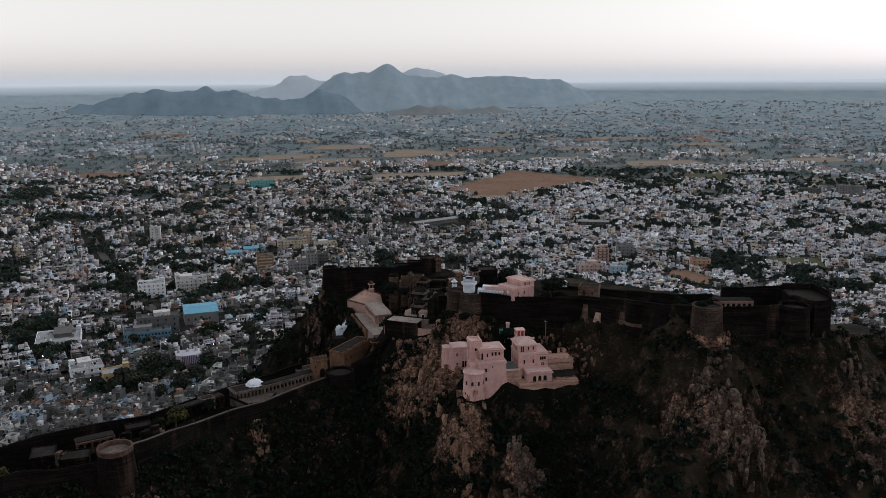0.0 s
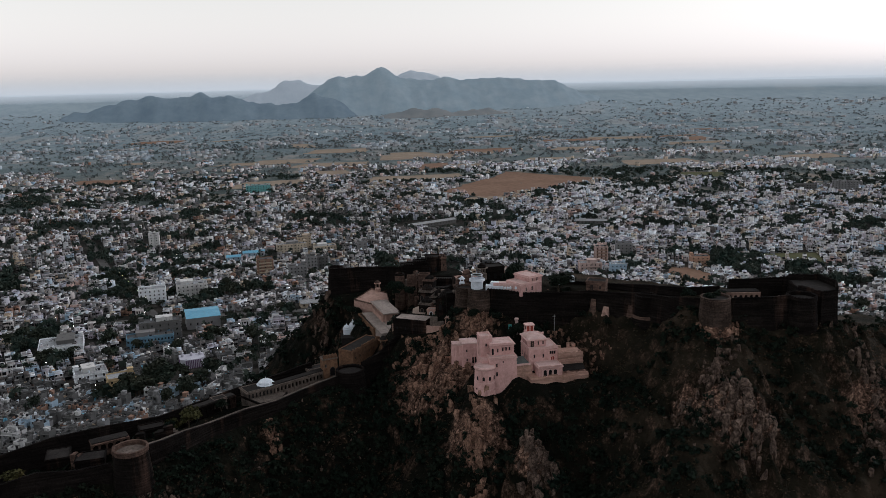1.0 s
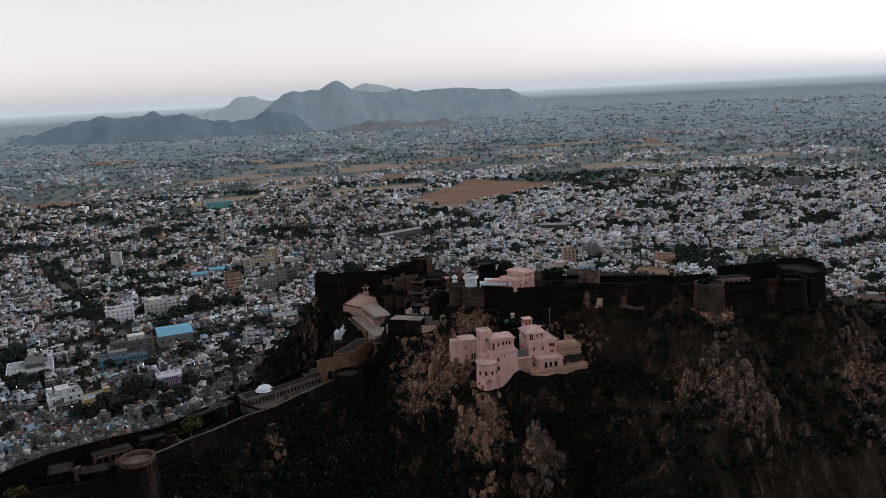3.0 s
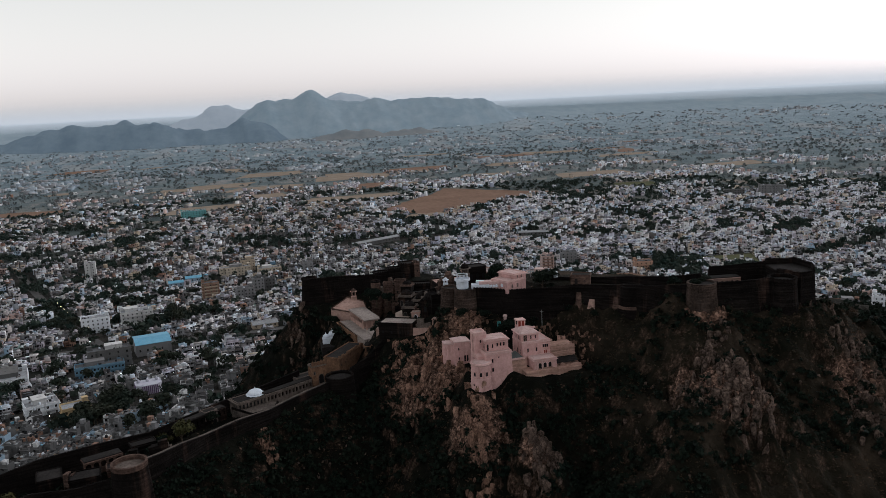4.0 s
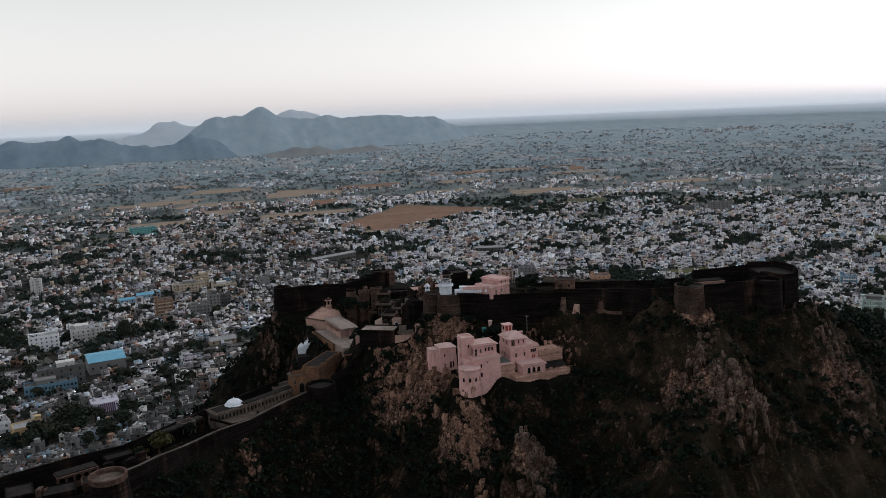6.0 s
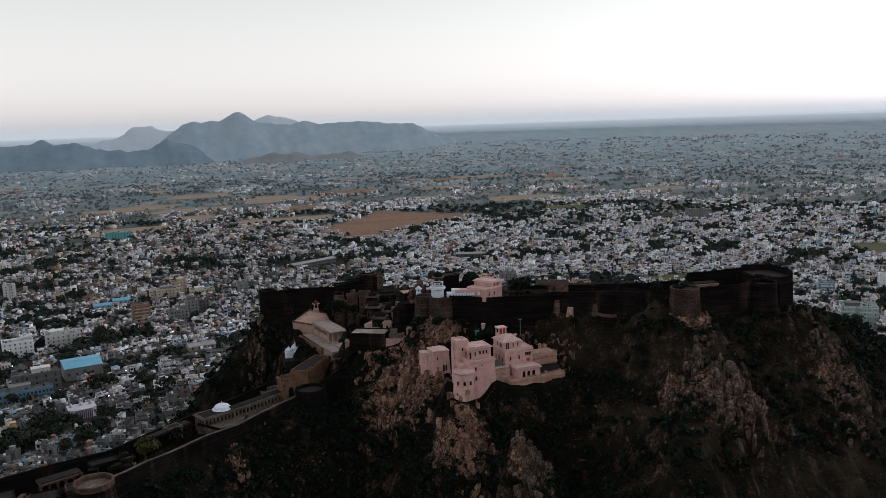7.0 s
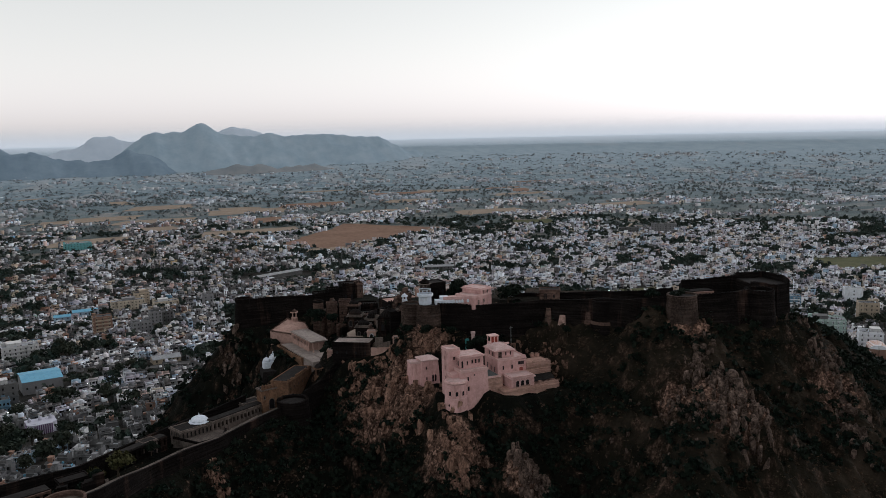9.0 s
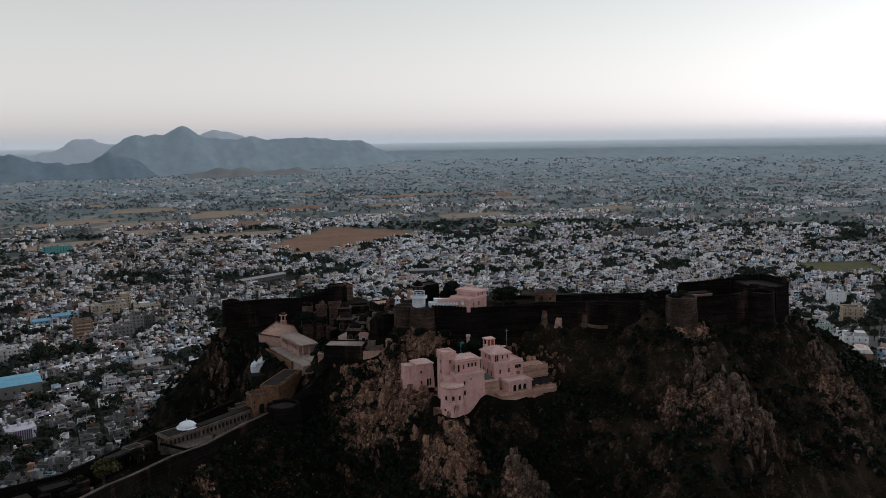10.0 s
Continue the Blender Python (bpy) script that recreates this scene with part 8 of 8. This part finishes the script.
def scatter(name, x, y, z, scale, flat, leaf, n, size, base, label, category, seed, rx=1.0, lobes=5):
    """Many leafy crowns joined into one mesh."""
    r = np.random.RandomState(seed)
    var = [leaf_cloud(n, rx, rx, 0.75 * rx, size, seed + i, lobes) for i in range(6)]
    vs, k = [], r.randint(0, 6, len(x))
    a = r.uniform(0, 6.28, len(x))
    for q in range(6):
        m = (k == q).nonzero()[0]
        if not len(m):
            continue
        v = var[q][0]
        c, s = np.cos(a[m])[:, None], np.sin(a[m])[:, None]
        w = np.stack([x[m][:, None] + scale[m][:, None] * (v[None, :, 0] * c - v[None, :, 1] * s), y[m][:, None] + scale[m][:, None] * (v[None, :, 0] * s + v[None, :, 1] * c),
                      z[m][:, None] + scale[m][:, None] * (v[None, :, 2] + base) * flat[m][:, None]], 2)
        vs.append(w.reshape(-1, 3))
    v = np.concatenate(vs)
    ob = new(name, grid_mesh(name, v, np.arange(len(v)).reshape(-1, 4), [leaf]))
    tagged(ob, label, category, kind="stuff")


r5 = np.random.RandomState(5)
rest = np.array([i for i in range(len(tx)) if i not in THING_TREES])
fx, fy = free_spots(6800, 4, 800, 1800, 4.6)
gx, gy = free_spots(4300, 6, 1600, 2950, 6.0)
ax, ay = np.concatenate([tx[rest], fx]), np.concatenate([ty[rest], fy])
scatter("town_trees", ax, ay, land(ax, ay), r5.uniform(2.6, 5.8, len(ax)), r5.uniform(0.9, 1.2, len(ax)), LEAF_QUARTER, 22, 0.42, 0.75, "dark green trees between town houses", "trees", 70)
scatter("plain_trees", gx, gy, land(gx, gy), r5.uniform(3.0, 6.8, len(gx)), r5.uniform(0.7, 1.0, len(gx)), LEAF_MID, 14, 0.42, 0.5, "trees and groves scattered over the plain, paled to stand for haze", "trees", 80)
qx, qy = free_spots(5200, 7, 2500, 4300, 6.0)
scatter("far_trees", qx, qy, land(qx, qy), r5.uniform(3.5, 7.5, len(qx)), r5.uniform(0.5, 0.8, len(qx)), LEAF_FAR, 8, 0.6, 0.4, "groves on the far plain, blue-green to stand for haze", "trees", 85)


def slope_spots(n, seed, x0, x1, y0, y1, low=64):
    """Places on the hill's open slopes; bushes keep to the gentler hollows."""
    r = np.random.RandomState(seed)
    x, y = r.uniform(x0, x1, n), r.uniform(y0, y1, n)
    z, s = land(x, y), land(x, y, False)
    e = 1.2
    steep = np.hypot((land(x + e, y) - land(x - e, y)) / (2 * e), (land(x, y + e) - land(x, y - e)) / (2 * e))
    flat = np.zeros(n)
    for ax0, ay0, az0, bx, by, bz, w, sl in RIDGES:
        dx, dy = bx - ax0, by - ay0
        t = np.clip(((x - ax0) * dx + (y - ay0) * dy) / (dx * dx + dy * dy), 0, 1)
        flat = np.maximum(flat, (np.hypot(x - ax0 - t * dx, y - ay0 - t * dy) < w + 1.0) & (z > 116) & ((w > 4.5)))
    ok = (flat == 0) & (z - swell(x, y) > 1.5) & (z > low)
    # clear of the palace and its rock
    ok &= ~((x > 5) & (x < 39) & (y > 178.5) & (y < 205))
    # bare crags carry few bushes
    for cx, cy, r_ in ((2, 201, 10), (6, 176, 7), (18, 163, 4.5), (59, 150, 5), (66, 171, 4), (14, 211, 5)):
        ok &= (np.hypot(x - cx, y - cy) > r_) | (r.rand(n) < 0.12)
    return x[ok], y[ok], z[ok], steep[ok]


bx, by, bz, bs = slope_spots(17000, 8, -120, 145, 112, 235)
patch = fbm(bx / 16, by / 16, 3, 30)
keep = (patch > np.where(bx > 34, -0.06, -0.16) + 0.10 * (bs - 1.0)) & (r5.rand(len(bx)) < np.where(bx > 34, 0.6, 0.95))
bx, by, bz = bx[keep], by[keep], bz[keep]
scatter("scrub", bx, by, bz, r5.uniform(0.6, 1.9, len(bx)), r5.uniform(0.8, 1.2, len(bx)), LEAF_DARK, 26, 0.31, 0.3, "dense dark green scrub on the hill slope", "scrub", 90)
bx, by, bz, bs = slope_spots(14000, 9, -200, 420, 165, 460, 40)
keep = r5.rand(len(bx)) < 0.75
keep &= ~((bx < 112) & (bx > -122) & (by < 232))
bx, by, bz = bx[keep], by[keep], bz[keep]
scatter("hillside_scrub", bx, by, bz, r5.uniform(1.1, 2.8, len(bx)), r5.uniform(0.8, 1.1, len(bx)), LEAF_DARK, 30, 0.32, 0.3, "dark green scrub on the back of the hill", "scrub", 100)
bx, by, bz, bs = slope_spots(15000, 10, -110, 130, 112, 215)
keep = (fbm(bx / 16, by / 16, 3, 30) < 0.05) | (bx > 34)
bx, by, bz = bx[keep], by[keep], bz[keep]
scatter("dry_grass", bx, by, bz, r5.uniform(0.35, 0.8, len(bx)), r5.uniform(0.5, 0.9, len(bx)), DRY_GRASS, 9, 0.34, 0.2, "tufts of dry brown grass between rocks", "grass", 110)


# ---- rock outcrops ----
def boulder(seed, mat):
    """An angular block of stone about one metre across, split along flat faces."""
    r = np.random.RandomState(seed)
    bm = bmesh.new()
    for k in range(16):
        u = r.uniform(-1, 1, 3)
        u[r.randint(3)] = r.choice((-1, 1))
        bm.verts.new(u * (0.5, 0.5, 0.55) * r.uniform(0.88, 1.0))
    hull = bmesh.ops.convex_hull(bm, input=bm.verts)
    bmesh.ops.delete(bm, geom=[v for v in hull["geom_interior"] if isinstance(v, bmesh.types.BMVert)], context="VERTS")
    bmesh.ops.bevel(bm, geom=list(bm.edges), offset=0.018, segments=1, affect="EDGES")
    me = bpy.data.meshes.new("boulder")
    bm.to_mesh(me)
    bm.free()
    me.materials.append(mat)
    return me


STONES = [boulder(200 + i, ROCK) for i in range(8)]
CLIFF_STONES = [boulder(300 + i, CLIFF_ROCK) for i in range(8)]


def outcrop(label, line, n, spread, size, data, tall=1.3, seed=0, deep=0.62):
    """A crag of boulders strewn along plan points."""
    r = random.Random(seed)
    t = thing("rock_outcrop", (*line[0], height(*line[0])), label, "rocks", "rock outcrops")
    seg = [math.dist(a, b) for a, b in zip(line, line[1:])]
    for _ in range(n):
        q = r.uniform(0, sum(seg))
        for (a, b), s in zip(zip(line, line[1:]), seg):
            if q <= s:
                break
            q -= s
        u = q / s
        x = a[0] + (b[0] - a[0]) * u + r.gauss(0, spread)
        y = a[1] + (b[1] - a[1]) * u + r.gauss(0, spread)
        k = size * r.uniform(0.45, 1.35)
        z = height(x, y)
        m = pose(x, y, z + k * (0.5 - deep) * tall * 0.6, r.gauss(0, 9), r.gauss(0, 9), 24 + r.gauss(0, 16) + 90 * r.randrange(4)) @ Matrix.Diagonal((k * r.uniform(0.55, 1.2), k * r.uniform(0.5, 0.9), k * tall * r.uniform(0.8, 1.5), 1))
        placed("boulder", r.choice(data), m, t)


outcrop("pale cracked rock pinnacle below the palace", [(18, 168), (18.5, 164.5), (20, 161.5), (17, 158)], 80, 1.5, 1.7, STONES, 1.7, 1)
outcrop("reddish-brown cliff rocks under the palace tower", [(9, 182), (7, 176), (5.5, 169), (3.5, 160)], 70, 1.8, 2.0, CLIFF_STONES, 1.9, 2)
outcrop("reddish cliff beside the palace", [(8, 196), (4, 204), (-1, 211), (-4, 203), (0, 194), (4, 189)], 80, 3.0, 1.9, CLIFF_STONES, 1.7, 3)
outcrop("large brown rock face on the spur", [(60, 155), (62, 150), (58, 147), (64, 145), (56, 142)], 110, 3.0, 1.8, STONES, 1.9, 4)
outcrop("line of cracked rocks down the spur", [(66, 167), (62, 160), (52, 157), (50, 152), (54, 146)], 90, 1.6, 1.3, STONES, 1.5, 5)
outcrop("brown rocks below the corner bastion", [(98, 169), (101, 161), (98, 152), (92, 145), (86, 140)], 80, 2.6, 1.6, STONES, 1.7, 6)
outcrop("pale rock foot of the rubble bastion", [(62, 171.5), (66, 170), (71, 170.5)], 60, 0.9, 1.3, CLIFF_STONES, 1.3, 7)
outcrop("scattered stones on the scrub slope", [(44, 175), (48, 162), (40, 150), (46, 140), (72, 158), (82, 156)], 70, 4.5, 0.9, STONES, 1.0, 8)
outcrop("reddish rocks jutting below the lower wall", [(-44, 195.5), (-43, 191.5)], 40, 0.9, 1.3, CLIFF_STONES, 1.4, 9)
outcrop("stones on the dark slope below the lower wall", [(-36, 196), (-28, 198), (-20, 202), (-56, 180)], 40, 3.0, 0.9, STONES, 1.0, 10)
outcrop("pale rocks under the reddish bastion", [(-70, 165.5), (-66, 168), (-64, 171)], 50, 1.2, 1.4, STONES, 1.3, 11)
outcrop("rocks above the palace", [(36, 199), (42, 197), (44, 192), (34, 201)], 60, 1.6, 1.1, CLIFF_STONES, 1.0, 12)
outcrop("brown rock faces below the rear wall", [(-28, 286), (-32, 276), (-36, 262), (-30, 250)], 70, 2.2, 1.8, STONES, 1.4, 13)
outcrop("rubble boulders below the brown bastions", [(12, 212), (16, 210), (10, 208), (19, 208)], 60, 1.2, 1.5, CLIFF_STONES, 1.3, 14)
outcrop("cliff rocks under the cliff path", [(-6, 222), (0, 216), (5, 213), (-10, 216)], 70, 1.4, 1.6, CLIFF_STONES, 1.5, 15)


# ---- lit lamps ----
def street_lamp(x, y, warm, h=6.5):
    z = height(x, y)
    t = thing("street_lamp", (x, y, z), "thin street lamp, lit warm" if warm else "thin street lamp, lit white", "street lamp", "street lamps")
    g = Geo()
    g.turned(x, y, [(0.10, z - 0.5), (0.06, z + h)], 6)
    part("pole", g, IRON, t)
    g = Geo()
    g.turned(x, y, [(0.10, z + h), (0.22, z + h + 0.1), (0.22, z + h + 0.24), (0.1, z + h + 0.32)], 8)
    part("lamp", g, LAMP_WARM if warm else LAMP_WHITE, t)


for k in range(9):
    t_ = k / 8
    street_lamp(-238 + 52 * t_ + 3.5, 840 - 137 * t_, True)
for lx, ly, wm in ((-170, 640, False), (-120, 628, False), (-90, 560, False), (-200, 500, False), (-150, 420, False), (-128, 505, False), (-240, 650, True), (-285, 640, True), (-262, 690, True), (-60, 700, False),
                   (-300, 900, False), (-100, 1000, True), (40, 1050, False), (330, 690, False), (420, 760, False), (540, 600, False), (600, 700, True), (500, 640, False), (-215, 610, False), (-95, 480, False)):
    street_lamp(lx, ly, wm)
